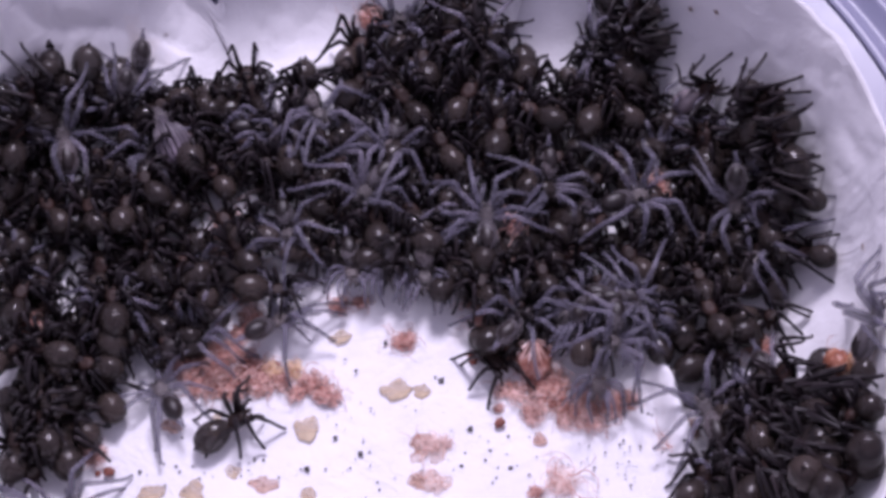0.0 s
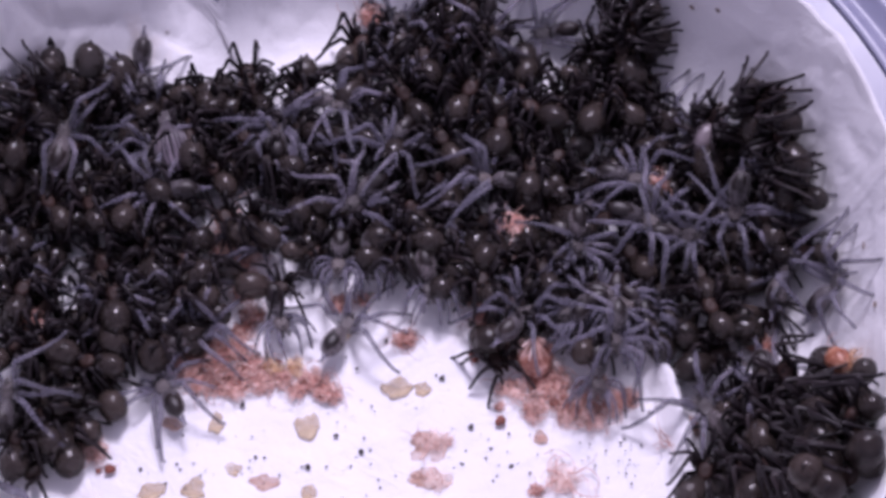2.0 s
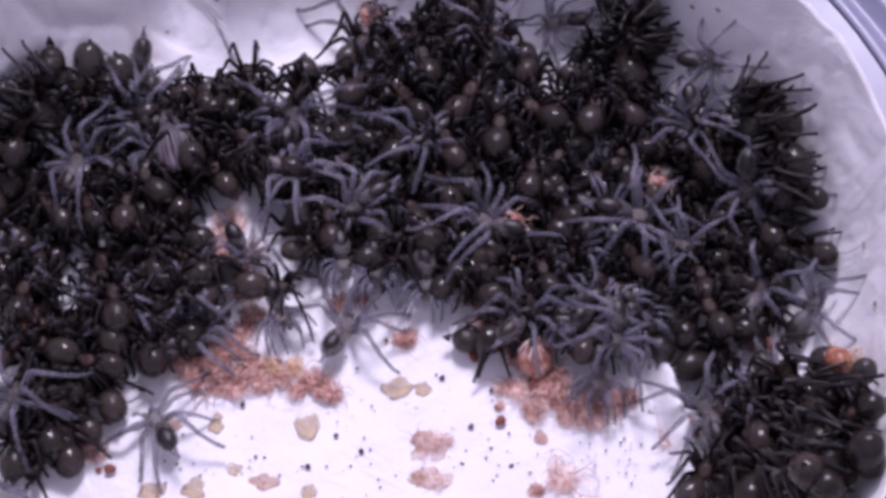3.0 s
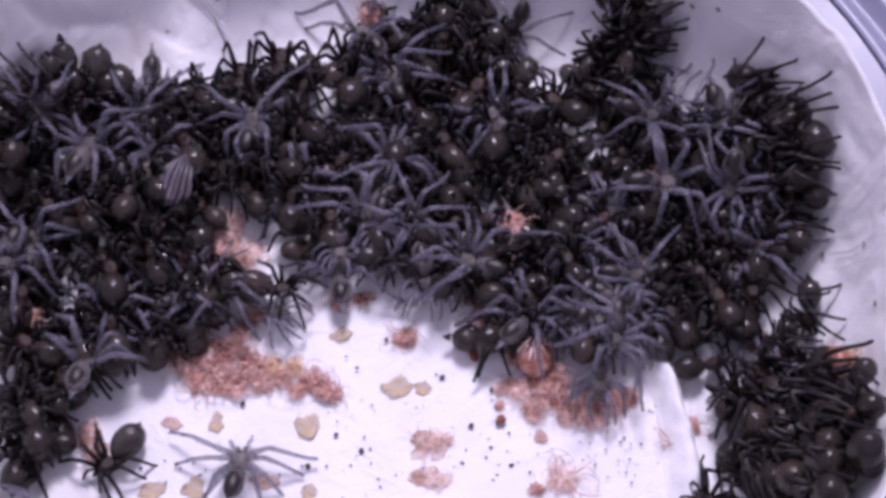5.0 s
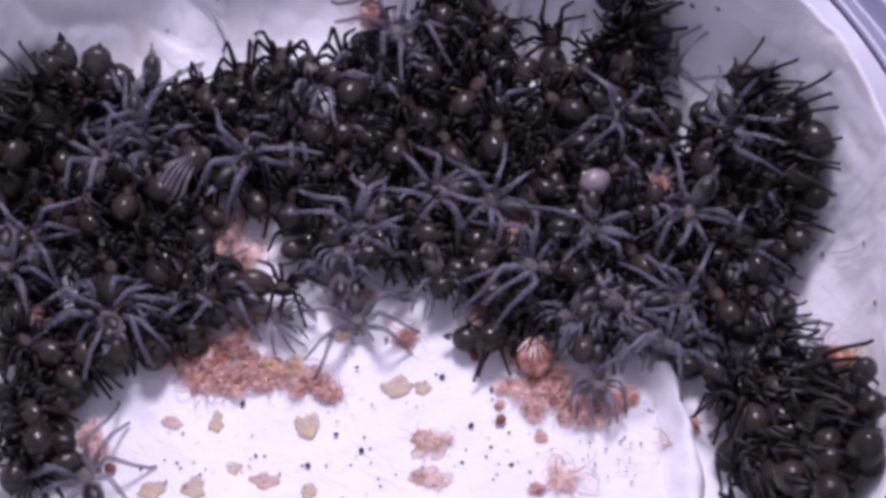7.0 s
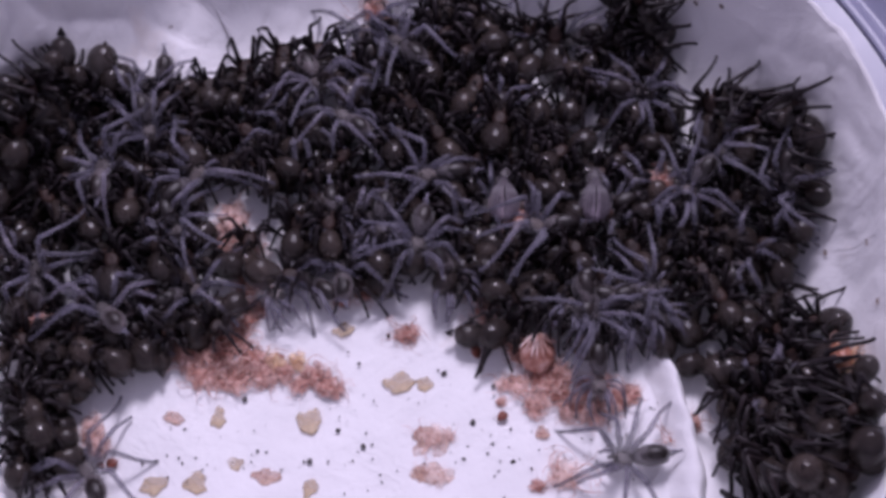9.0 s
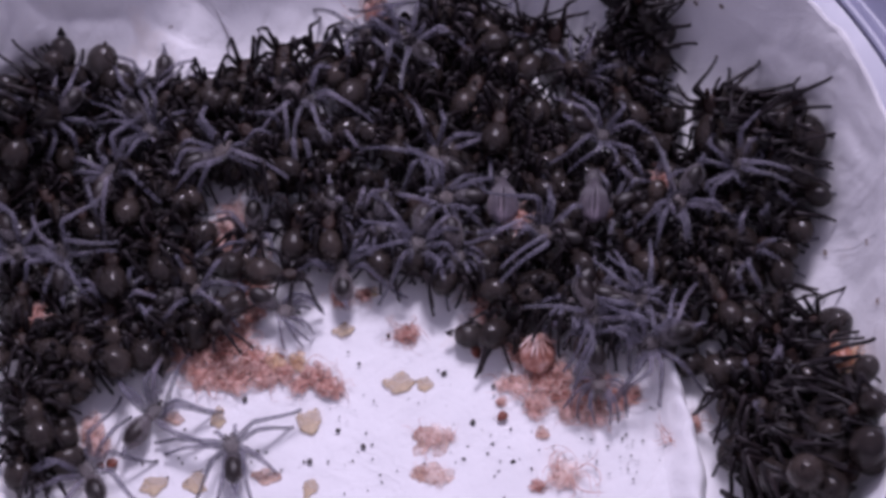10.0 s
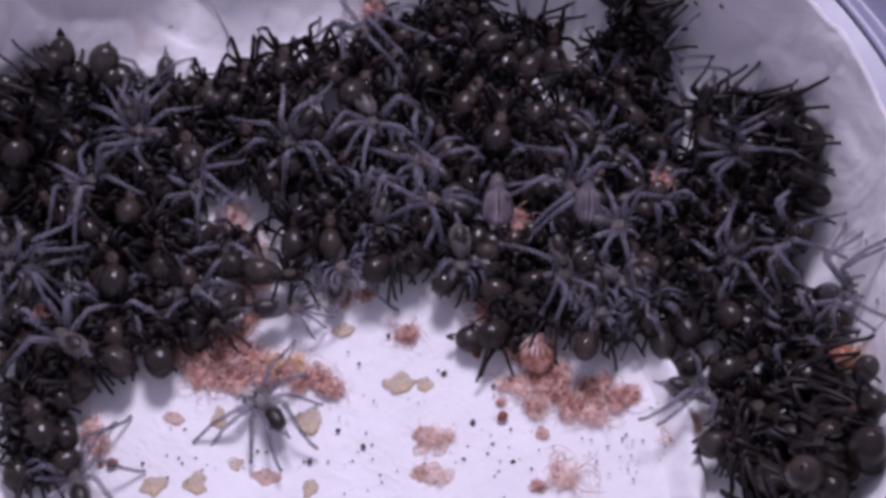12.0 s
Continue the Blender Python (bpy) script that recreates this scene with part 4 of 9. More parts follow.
def motions():
    walk(MOULTS[0], [(0, on_lining(-48.1, 43.3, 5.0, -160)), (1.0, on_lining(-48.1, 43.3, 5.0, -158)), (1.5, on_lining(-48.6, 42.0, 5.0, -148)), (3.2, on_lining(-48.6, 41.6, 5.0, -146)),
                     (4.8, on_lining(-52.3, 35.5, 5.0, -112)), (7.2, on_lining(-52.0, 34.5, 5.0, -92)), (8.6, on_lining(-51, 35.5, 1.5, -92)), (12, on_lining(-51, 35.5, 1.5, -92))])
    for k, turn, s, heading in ((1, 44.4, 24.5, 137), (2, 59.8, 34.8, 124)):
        walk(MOULTS[k], [(0, on_lining(turn, s, 1.2, heading)), (7.2, on_lining(turn, s, 1.2, heading)), (8.7, on_lining(turn, s, 5.0, heading)), (12, on_lining(turn, s - 1.2, 5.0, heading))])
    crawl(0, [(0, -131.1, 24, 0, -171.9), (0.1, -129.6, 23.5, 0, -173.6), (0.17, -117.4, 24.4, 0, -230.3), (0.35, -97.6, 30.8, 1.5, -267), (2.72, -97.6, 30.8, 1.5, -267), (3, -98.6, 30.9, 1.5, -267), (4.06, -98.6, 30.9, 1.5, -267), (5, -97.1, 30.9, 1.5, -270), (7.94, -97.1, 30.9, 1.5, -270), (9, -98.3, 32, 1.5, -264), (11.72, -98.3, 32, 1.5, -264), (12, -100.6, 31.1, 1.5, -276)])
    crawl(1, [(0, -126.3, 47.9, 0, 90.7), (0.1, -126.1, 37.9, 0, 66.3), (1.28, -126, 37.9, 0, 66.3), (1.58, -126.2, 38.1, 0, 66.5), (1.7, -103.9, 47.4, 4.3, 94.1), (1.9, -106.5, 49.9, 4.3, 96.3), (2, -106.5, 50.2, 4.3, 104.8), (2.1, -91.3, 40.9, 4.3, 122), (2.3, -85.7, 38.9, 4.3, 121.9), (2.6, -85.7, 38.9, 4.3, 122), (2.75, -107.6, 49.6, 4.3, 124.6), (2.98, -107.6, 49.6, 4.3, 124.6), (3.2, -108.3, 46.5, 4.3, 117.6), (3.42, -108.3, 46.4, 4.3, 117.6), (5, -79, 50.4, 3.3, 70.2), (8.02, -79, 50.4, 3.3, 70.2), (9, -86.2, 46.9, 4.3, 76.9), (9.1, -86.2, 46.9, 4.3, 76.9), (9.4, -85.3, 48.3, 4.3, 76.1), (9.78, -85.3, 48.3, 4.3, 76.1), (10, -82.5, 43.8, 4.3, 73.6), (11.78, -82.5, 43.8, 4.3, 73.6), (12, -85.3, 48.3, 4.3, 76.1)])
    crawl(2, [(0, -92.7, 13.1, 0, 148.7), (0.2, -92.7, 13.1, 0, 148.7), (0.5, -92.9, 13.1, 0, 148.8), (0.6, -149.6, 12.2, 0, 173.5), (0.9, -150.7, 11.7, 0, 174.7), (1, -117.9, 4.7, 0, 151.4), (2.9, -117.7, 4.7, 0, 151.2), (3.2, -120.1, 4.9, 0, 153.6), (4.58, -120, 4.9, 0, 153.5), (4.8, -44.3, 8.2, 0.3, 41.9), (11.7, -45.7, 7.9, 0.9, 43.2), (12, -49.1, 8, 0.3, 55.4)])
    crawl(3, [(0, 48.5, 20.6, 4.3, -47.4), (0.4, 48.5, 20.6, 4.3, -47.4), (0.7, 54.4, 19.4, 4.3, -53.3), (0.8, 132.9, 14.3, 0, -114.2), (0.9, -12.1, 10.1, 4.3, -29.7), (1, -50.2, 27.3, 2.6, -17.2), (1.2, -50.6, 27.2, 2.4, -16.9), (1.4, -61.7, 36.3, 4.3, -28.3), (1.9, -61.7, 36.3, 4.3, -28.3), (2.2, -61.8, 36.3, 4.3, -28.2), (2.5, -49.5, 49.5, 2.5, -12.3), (2.9, -49.5, 49.5, 2.5, -12.3), (3.2, -50.1, 48.7, 2.9, -10.7), (11.7, -49.8, 49.2, 2.2, -11.6), (12, -53.1, 45.1, 4.2, -4)])
    crawl(4, [(0, 77.6, 14.5, 2.9, 103.3), (1.9, 78.1, 14.4, 3.2, 102.8), (2.2, 78.6, 14.3, 2.9, 102.3), (2.3, 140.3, 15.4, 0, 58.5), (2.4, 123.6, 13.2, 0, 9.1), (2.5, 107.4, 16.4, 0, -22.9), (11.7, 107.4, 16.4, 0, -22.9), (12, 109.1, 16.7, 0, -24.6)])
    crawl(5, [(0, 114.8, 17.8, 0, 28.6), (1.85, 114.7, 17.8, 0, 28.7), (2.15, 115.7, 17.8, 0, 27.6), (2.45, 95.4, 23.2, 2.5, 28.2), (11.7, 96, 23.2, 3, 27.5), (12, 97.3, 22.9, 2.5, 26.2)])
    crawl(6, [(0, -112.1, 30.9, 0, 70.4), (2, -112, 30.8, 0, 70.3), (2.3, -112.5, 31.1, 0, 70.7), (2.4, -115.3, 31.5, 0, 73.5), (2.6, -119.1, 33.5, 0, 76.9), (2.8, -119.1, 33.5, 0, 76.9), (3.1, -119.4, 33.2, 0, 75.5), (3.2, -123.4, 37.5, 0, 62.8), (4.01, -123.3, 37.5, 0, 62.8), (4.7, -123.4, 37.6, 0, 62.8), (4.8, -122.7, 30.4, 0, 109.2), (4.9, -141.1, 28, 0, 136.3), (5, -141.6, 27.9, 0, 141.5), (5.1, -144.2, 25.6, 0, 159.3), (5.2, -145.4, 23.8, 0, 176.1), (5.3, -147.2, 28.3, 0, 162.3), (5.6, -147.2, 28.3, 0, 162.3), (5.9, -146.7, 28.1, 0, 161.9), (6, -117.6, 36.8, 0, 92.3), (6.1, -117, 37.2, 0, 91.6), (6.2, -116, 36.4, 0, 99.5), (6.3, -116, 36.4, 0, 101.3), (6.4, -104, 37, 3.1, 96.1), (6.5, -104.4, 36.5, 2.4, 96.6), (6.6, -95.4, 35.1, 4.3, 87.7), (6.8, -95.4, 35.1, 4.3, 87.7), (7.1, -95.4, 35.1, 4.3, 87.7), (7.15, -110, 26.3, 2.1, 60.1), (7.2, -135.1, 20.7, 0, 43), (7.38, -135.1, 20.6, 0, 43), (7.6, -69.1, 11.3, 0, 11.4), (9.05, -69.1, 11.3, 0, 11.4), (9.2, -70.3, 11.3, 0, 48.8), (9.35, -71.4, 11.3, 0, 86.2), (9.5, -141.3, 22.9, 0, 144.7), (9.6, -148.3, 20.9, 0, 186.4), (9.7, -136, 28.2, 0, 107.9), (10, -137.6, 27.9, 0, 118.6), (10.1, -137.6, 27.9, 0, 118.6), (10.4, -137.1, 27.9, 0, 118.2), (10.5, -125.2, 28.3, 0, 92.5), (10.7, -125.2, 28.3, 0, 92.5), (10.75, -131.5, 25.3, 0, 139.4), (10.8, -139.5, 22.6, 0, 187.9), (10.9, -139.8, 22.2, 0, 188.2), (11, -144.3, 15.5, 0, 185.3), (11.1, 166.3, 14.9, 0, -99.9), (11.15, -171.6, 15.6, 0, 182.4), (11.2, -153.8, 18.3, 0, 109), (11.5, -155, 17.1, 0, 119.8), (11.6, -141.4, 21.3, 0, 74.1), (11.8, -142.3, 20.5, 0, 78), (11.9, -141.4, 20.7, 0, 80), (12, -132.9, 21.2, 0, 87.7)])
    crawl(7, [(0, 101.9, 31.8, 4.3, 82), (5.6, 101.9, 31.8, 4.3, 82), (5.9, 102.7, 32.1, 4.3, 81.3), (6, 106, 38.8, 2.4, 79), (6.1, 106.4, 38.8, 2.4, 78.7), (6.15, 111.7, 39.4, 2.1, 28.5), (6.2, 116.8, 40.4, 1.9, -21.4), (6.3, 101.3, 39.3, 3.1, -0.2), (6.9, 101.3, 39.3, 3.1, -0.2), (7.2, 99.7, 39.4, 4.3, 24.4), (7.58, 99.6, 39.4, 4.3, 24.6), (8.69, 111.6, 37.7, 2.1, 81.3), (8.8, 124.2, 37.8, 0, 137.5), (9, 124.5, 38.9, 0, 143.4), (9.2, 124.5, 38.9, 0, 143.4), (9.5, 124.5, 38.9, 0, 143.4), (9.6, 129.2, 34.2, 0, 135.6), (9.75, 101.3, 36.6, 4.3, 147.5), (10.1, 101.3, 36.6, 4.3, 147.5), (10.2, 122.4, 49.2, 2.4, 162.4), (10.35, 122.8, 49.4, 2.4, 121.8), (10.5, 123.2, 49.7, 2.4, 81.2), (10.55, 121.3, 45.4, 2.2, 47.8), (10.6, 119, 41.2, 1.9, 14.8), (10.7, 119, 41.2, 1.9, 14.8), (10.8, 120.9, 41.6, 1.6, 18.3), (10.9, 113.7, 41.7, 2.4, -18.3), (11, 111.7, 54.8, 4.3, -19), (11.35, 107.9, 51.9, 4, -42.7), (11.5, 95.9, 37.1, 4.3, -37.3), (11.6, 121.4, 43, 2.3, -75.2), (11.7, 120.8, 42, 1.9, -70.2), (11.8, 113.9, 37.4, 1.2, -29.2), (12, 107.7, 45.7, 1.3, -6.8)])
    crawl(8, [(0, 95.6, 20.3, 2.7, -66.8), (2.9, 96.2, 20.3, 3.1, -67.4), (3.2, 96.9, 20.9, 3, -67.9), (5.28, 96.9, 20.9, 3.1, -68), (5.5, 57.1, 30.2, 4.3, -54.4), (5.8, 57, 21.5, 4.3, -55.5), (6, 42.9, 16.6, 4.3, -42.5), (6.05, 72.4, 10.2, 2.1, -32.7), (6.1, 126.7, 10.1, 0, -47.7), (6.2, 71.1, 20.6, 4.3, -51.9), (6.25, 106.9, 12.6, 2.1, -124), (6.3, 161.9, 14.8, 0, -215.2), (6.35, 161.6, 9.8, 0, -255), (6.4, 160.7, 4.9, 0, -294.1), (6.5, -129.3, 3.6, 0, -61.7), (6.8, -129.3, 3.6, 0, -61.7), (7.1, -110.2, 3.3, 0, -80.8), (7.25, -42.5, 8.5, 1.1, -157.3), (7.49, -43.5, 8.2, 1.6, -156.3), (9, 32, 8.8, 4.3, -212.7), (9.1, 32, 8.8, 4.3, -212.7), (9.4, 32, 8.8, 4.3, -212.7), (11.13, 32, 8.8, 4.3, -212.7), (11.35, 18.7, 5.9, 1.3, -199.9), (11.5, 149.4, 7.9, 0, -343.9), (11.6, 142, 26.2, 0, -385.7), (11.7, 150.7, 28.7, 0, -359.1), (11.8, 157.3, 24.3, 0, -318.1), (11.9, 164.8, 31.7, 0, -345), (12, 167.79, 39.2, 0, -345.3)])
    crawl(9, [(0, -114.2, 43.9, 0, 105.4), (3.72, -114.2, 43.9, 0, 105.4), (4.8, -114.6, 44.1, 0, 105.8), (4.9, -114, 34.2, 0, 170.1), (4.93, -117.5, 36.4, 0, 228), (4.97, -120.6, 38.7, 0, 285.5), (5, -123.3, 41.2, 0, 342.6), (5.1, -119.7, 50.3, 0, 360.8), (11.7, -119.7, 50.3, 0, 360.8), (12, -120.1, 50.8, 0, 360.6)])
    crawl(10, [(0, 120, 49.1, 2.4, -86.5), (2.9, 119.9, 49.1, 2.4, -86.4), (3.2, 120.1, 49, 2.4, -86.6), (3.81, 120.1, 49, 2.4, -86.6), (4.79, 122.3, 50.6, 2.4, -130.2), (4.9, 124.3, 52.3, 2.4, -173.6), (5.02, 124.1, 50.6, 2.4, -175.5), (5.1, 123, 35.2, 0, -218.2), (5.2, 116.8, 42.9, 2.4, -264.2), (5.4, 120.1, 48, 2.4, -322.6), (5.6, 120.1, 48, 2.4, -322.6), (5.9, 120.2, 48.1, 2.4, -322.6), (6, 121.9, 49.6, 2.4, -323.4), (6.15, 121.9, 49.6, 2.4, -323.4), (6.22, 126.1, 39.3, 1.2, -276), (6.3, 133.2, 29.4, 0, -231.6), (6.42, 110.1, 40.6, 2.4, -266.8), (6.55, 106.9, 49, 2.4, -307.6), (10.8, 107.3, 49, 3.1, -307.9), (11.1, 107, 49, 3.3, -307.6), (11.2, 119, 45.6, 2.4, -383.7), (11.3, 117.1, 49.2, 2, -377.4), (11.5, 112.8, 52.1, 2.8, -407.7), (11.7, 112.8, 52.1, 2.8, -407.7), (12, 112.8, 52.1, 2.8, -407.7)])
    crawl(11, [(0, 19.1, 7.3, 2.5, 70.9), (6.9, 20, 7.1, 3, 70), (7.2, 21.5, 7.3, 3.4, 68.5), (8.58, 22.8, 7, 4, 67.2), (8.69, -154.7, 7.7, 2, 281), (8.8, -155.5, 22.5, 0, 318.1), (8.9, 135.1, 14.9, 0, -23.5), (8.93, 135.1, 8.2, 0, -83.4), (8.97, 135.8, 1.5, 0, -143.8), (9, -45.2, 5.1, 0, -22.7), (9.1, -54.3, 5.4, 0, -13.6), (9.13, -114.8, 8.1, 0, 103), (9.17, -133.9, 14.4, 0, 178.3), (9.2, -141.1, 21.3, 0, 241.7), (9.3, -41.9, 4.2, 0, 98.1), (9.48, -41.9, 4.2, 0, 98.1), (9.7, 20.5, 5.4, 0.7, 35.8), (9.8, 46.4, 2.7, 0, 10.2), (9.9, 43.2, 7.4, 1.7, 46.7), (10.15, 61.4, 7.5, 0, 91.3), (10.25, 45.4, 7.1, 0.8, 55.9), (10.32, 33.7, 6.3, 1.2, 16.3), (10.4, 19.3, 5.8, 1.6, -20.5), (10.5, -142.5, 4.3, 0, 131.5), (10.6, 19.3, 5.8, 1.6, -2.8), (10.7, 19.3, 5.8, 1.6, -2.8), (11, 19.3, 5.8, 1.6, -2.8), (11.1, -152.3, 3.2, 0, 178.3), (11.2, 18.3, 6.1, 2.5, 37.8), (11.7, 18.3, 6.1, 2.5, 37.8), (12, 21.1, 6.5, 2.9, 35.1)])
    crawl(12, [(0, -98.2, 24.7, 0.6, 153.8), (2.9, -98.4, 24.6, 0.8, 154), (3.2, -100.1, 25.7, 0.2, 155.8), (3.73, -100.1, 25.7, 0.2, 155.7), (5, -104.3, 39.4, 4, 114.7), (5.1, -128.7, 33.1, 0, 132), (5.2, -124.6, 36.6, 0, 108.3), (5.3, -109.8, 38, 0, 75.8), (5.5, -95.1, 36.9, 4.3, 61.8), (9.18, -95.1, 36.9, 4.3, 61.8), (9.4, -108, 46.9, 4.3, 81.2), (9.5, -114.3, 44.9, 0.9, 87.7), (9.7, -102.2, 41.7, 4.3, 93.3), (9.9, -105, 39.8, 4, 115.4), (10, -118.5, 33.4, 0, 152.2), (10.1, -118.6, 33.9, 0, 152.2), (10.25, -105.6, 41.3, 4, 96.9), (10.68, -105.6, 41.3, 4, 96.9), (10.9, -109.3, 44.2, 3, 66.1), (11, -115.3, 46.2, 2, 54.3), (11.1, -113.2, 38.1, 0, 96.4), (11.2, -127.5, 34.9, 0, 140.4), (11.25, -122.8, 37.7, 0, 99), (11.3, -118.8, 40.7, 0, 58.2), (11.4, -119.1, 40.4, 0, 58.4), (11.55, -103.9, 43.3, 4.3, 61.1), (11.78, -103.9, 43.3, 4.3, 61.1), (12, -99.7, 42.4, 4.3, 57.2)])
    crawl(13, [(0, -127.4, 53.5, 0, 143.1), (3.7, -127.4, 53.4, 0, 143.1), (4, -127.7, 53.8, 0, 143.2), (4.98, -127.7, 53.7, 0, 143.2), (5.2, -123.1, 44.3, 0, 88), (6.9, -123.1, 44.3, 0, 88), (7.2, -122.9, 44.2, 0, 87.8), (11.7, -122.9, 44.2, 0, 87.8), (12, -122.5, 45.9, 0, 91.4)])
    crawl(14, [(0, -43.9, 55.3, 0, -137.4), (2.9, -43.9, 55.3, 0, -137.4), (3.2, -44.2, 55, 0, -138.9), (3.4, -44.2, 55.1, 0, -138.9), (5, -44.4, 51.8, 0, -139.1), (6.9, -44.4, 51.8, 0, -139.1), (7.2, -44.3, 51.6, 0, -141), (7.9, -44.2, 51.7, 0, -141.1), (8.8, -43.4, 50.1, 0, -141.9), (11.7, -43.4, 50.1, 0, -141.9), (12, -43.4, 49.7, 0, -141.9)])
    crawl(15, [(0, -27.4, 46.6, 0, 23), (2.9, -27.4, 46.6, 0, 23), (3.2, -27.8, 46.2, 0, 23.3), (4.17, -27.8, 46.3, 0, 23.2), (5, -28.5, 47, 0, 24.1), (6.9, -28.5, 47, 0, 24.1), (7.2, -28.5, 46.9, 0, 24.1), (7.31, -28.4, 47, 0, 24), (8.8, -28.4, 46.8, 0, 24), (11.7, -28.4, 46.8, 0, 24), (12, -28.3, 47, 0, 23.9)])
    crawl(16, [(0, -53.2, 42, 2.3, 54.8), (6.9, -53.2, 42, 2.3, 54.8), (7.2, -54, 41.7, 2.3, 55.5), (7.61, -53.9, 41.7, 2.3, 55.4), (8.8, -45, 52.3, 0, 44.1), (11.7, -45, 52.3, 0, 44.1), (12, -44.8, 52.3, 0, 42.1)])
    crawl(17, [(0, -47.4, 43.7, 3.9, 40.9), (0.7, -47.3, 43.8, 3.8, 40.8), (1, -48.1, 42.2, 4.7, 49.8), (1.1, -47.9, 42.3, 4.6, 49.7), (1.4, -46.2, 44.2, 0, 56.7), (11.7, -46.2, 44.2, 0, 56.7), (12, -47.4, 43.7, 0, 57.9)])
    crawl(18, [(0, 55.1, 62.2, 0.5, 22.2), (0.2, 55.1, 62.3, 0.5, 22.3), (0.5, 55.1, 62.2, 0.5, 22.2), (0.7, 55.1, 62.2, 0.4, 22.2), (1, 55.8, 61.6, 1.7, 11.4), (1.2, 55.7, 61.6, 1.5, 11.4), (1.5, 58.9, 61.7, 3.3, -1), (1.7, 58.8, 61.7, 3.2, -1), (2, 60.8, 61.7, 4.6, -13.4), (2.2, 60.7, 61.7, 4.5, -13.4), (2.5, 61.1, 60, 6, -16.6), (2.7, 61.1, 60, 6, -16.5), (3, 57.5, 56.3, 0, -18.7), (5.98, 57.5, 56.3, 0, -18.7), (6.2, 56.1, 41.4, 0, -27.2), (6.5, 59.9, 38.1, 6, -3.3), (6.9, 59.9, 38.1, 6, -3.3), (7.2, 59.9, 38.1, 6, -3.3), (8.3, 59.8, 38.2, 6, -3.2), (8.6, 56.1, 40.5, 0, 0.5), (11.7, 56.1, 40.5, 0, 0.5), (12, 56.2, 40.4, 0, 0.4)])
    crawl(19, [(0, -60.8, 56, 4.3, 36.2), (0.2, -60.8, 56, 4.3, 36.2), (0.5, -60.8, 55.9, 4.3, 48.8), (1.2, -60.7, 55.9, 4.3, 48.7), (1.5, -61.1, 55.9, 4.3, 58.5), (1.7, -61, 55.9, 4.3, 58.5), (2, -61.1, 55.9, 4.3, 57), (2.2, -61.1, 55.9, 4.3, 56.9), (2.5, -61.2, 55.8, 4.3, 68.7), (2.78, -61.1, 55.8, 4.3, 68.7), (3, -63.9, 49.6, 4.3, 61.7), (3.91, -63.9, 49.6, 4.3, 61.7), (5, -60.3, 50, 4.3, 68), (5.2, -60.3, 50, 4.3, 67.9), (5.5, -60.4, 49.9, 4.3, 67.3), (5.7, -60.4, 49.9, 4.3, 67.3), (6, -60.4, 49.9, 4.3, 70.9), (6.28, -60.4, 49.9, 4.3, 70.9), (6.5, -61, 45.7, 4.3, 60.4), (6.9, -61, 45.7, 4.3, 60.4), (7.2, -61, 45.7, 4.3, 58.8), (7.97, -60.9, 45.7, 4.3, 58.8), (9, -63.8, 44.5, 4.3, 51), (9.2, -63.8, 44.5, 4.3, 51), (9.5, -63.6, 44.2, 4.3, 52), (9.7, -63.6, 44.2, 4.3, 52), (10, -64.2, 42.9, 4.3, 64.4), (10.28, -64.2, 42.9, 4.3, 64.4), (10.5, -66.8, 44.9, 4.3, 70.8), (10.7, -66.8, 44.9, 4.3, 70.8), (11, -67.4, 43.7, 4.3, 74.7), (11.2, -67.4, 43.7, 4.3, 74.7), (11.5, -67.4, 43.7, 4.3, 71.3), (11.7, -67.4, 43.7, 4.3, 71.3), (12, -68, 44.8, 4.3, 70.2)])
    crawl(20, [(0, -49.6, 52.9, 2.1, -132.4), (0.2, -49.6, 53, 2, -132.4), (0.5, -49.7, 52.9, 2.1, -121.6), (1.28, -49.5, 53, 1.9, -121.7), (1.5, -46.6, 47.6, 1.6, -138.9), (1.7, -46.5, 47.6, 1.6, -139), (2, -46.9, 48.8, 1.5, -152.6), (2.2, -46.9, 48.8, 1.5, -152.6), (2.5, -47.5, 48, 1.9, -140.5), (2.7, -47.4, 48.1, 1.8, -140.6), (3, -47, 48.7, 1.5, -137.8), (4.12, -47, 48.8, 1.4, -137.8), (5, -46.1, 46.7, 1.6, -130.9), (5.2, -46, 46.8, 1.5, -130.9), (5.5, -44.7, 47.7, 0.9, -136.9), (5.7, -44.7, 47.7, 0.9, -136.9), (6, -45.1, 48.1, 0.8, -133.7), (6.28, -45.1, 48.1, 0.8, -133.7), (6.5, -53.1, 45.2, 4.3, -136.4), (6.9, -53.1, 45.2, 4.3, -136.4), (7.2, -53.1, 45.2, 4.3, -143.9), (7.88, -53, 45.3, 4.2, -144), (9, -52.6, 43.8, 4.2, -150.1), (9.28, -52.6, 43.8, 4.2, -150.1), (9.5, -48.1, 47.3, 1.8, -169.5), (9.78, -48.1, 47.3, 1.8, -169.5), (10, -52.6, 43.8, 4.2, -177.5), (10.28, -52.6, 43.8, 4.2, -177.5), (10.5, -51.6, 47.6, 3.3, -174.9), (10.7, -51.6, 47.6, 3.3, -174.9), (11, -53.4, 45.4, 4.3, -174.7), (11.2, -53.4, 45.4, 4.3, -174.7), (11.5, -52.2, 46.8, 3.6, -175), (11.7, -52.2, 46.8, 3.6, -175), (12, -53.9, 45, 4.3, -159.5)])
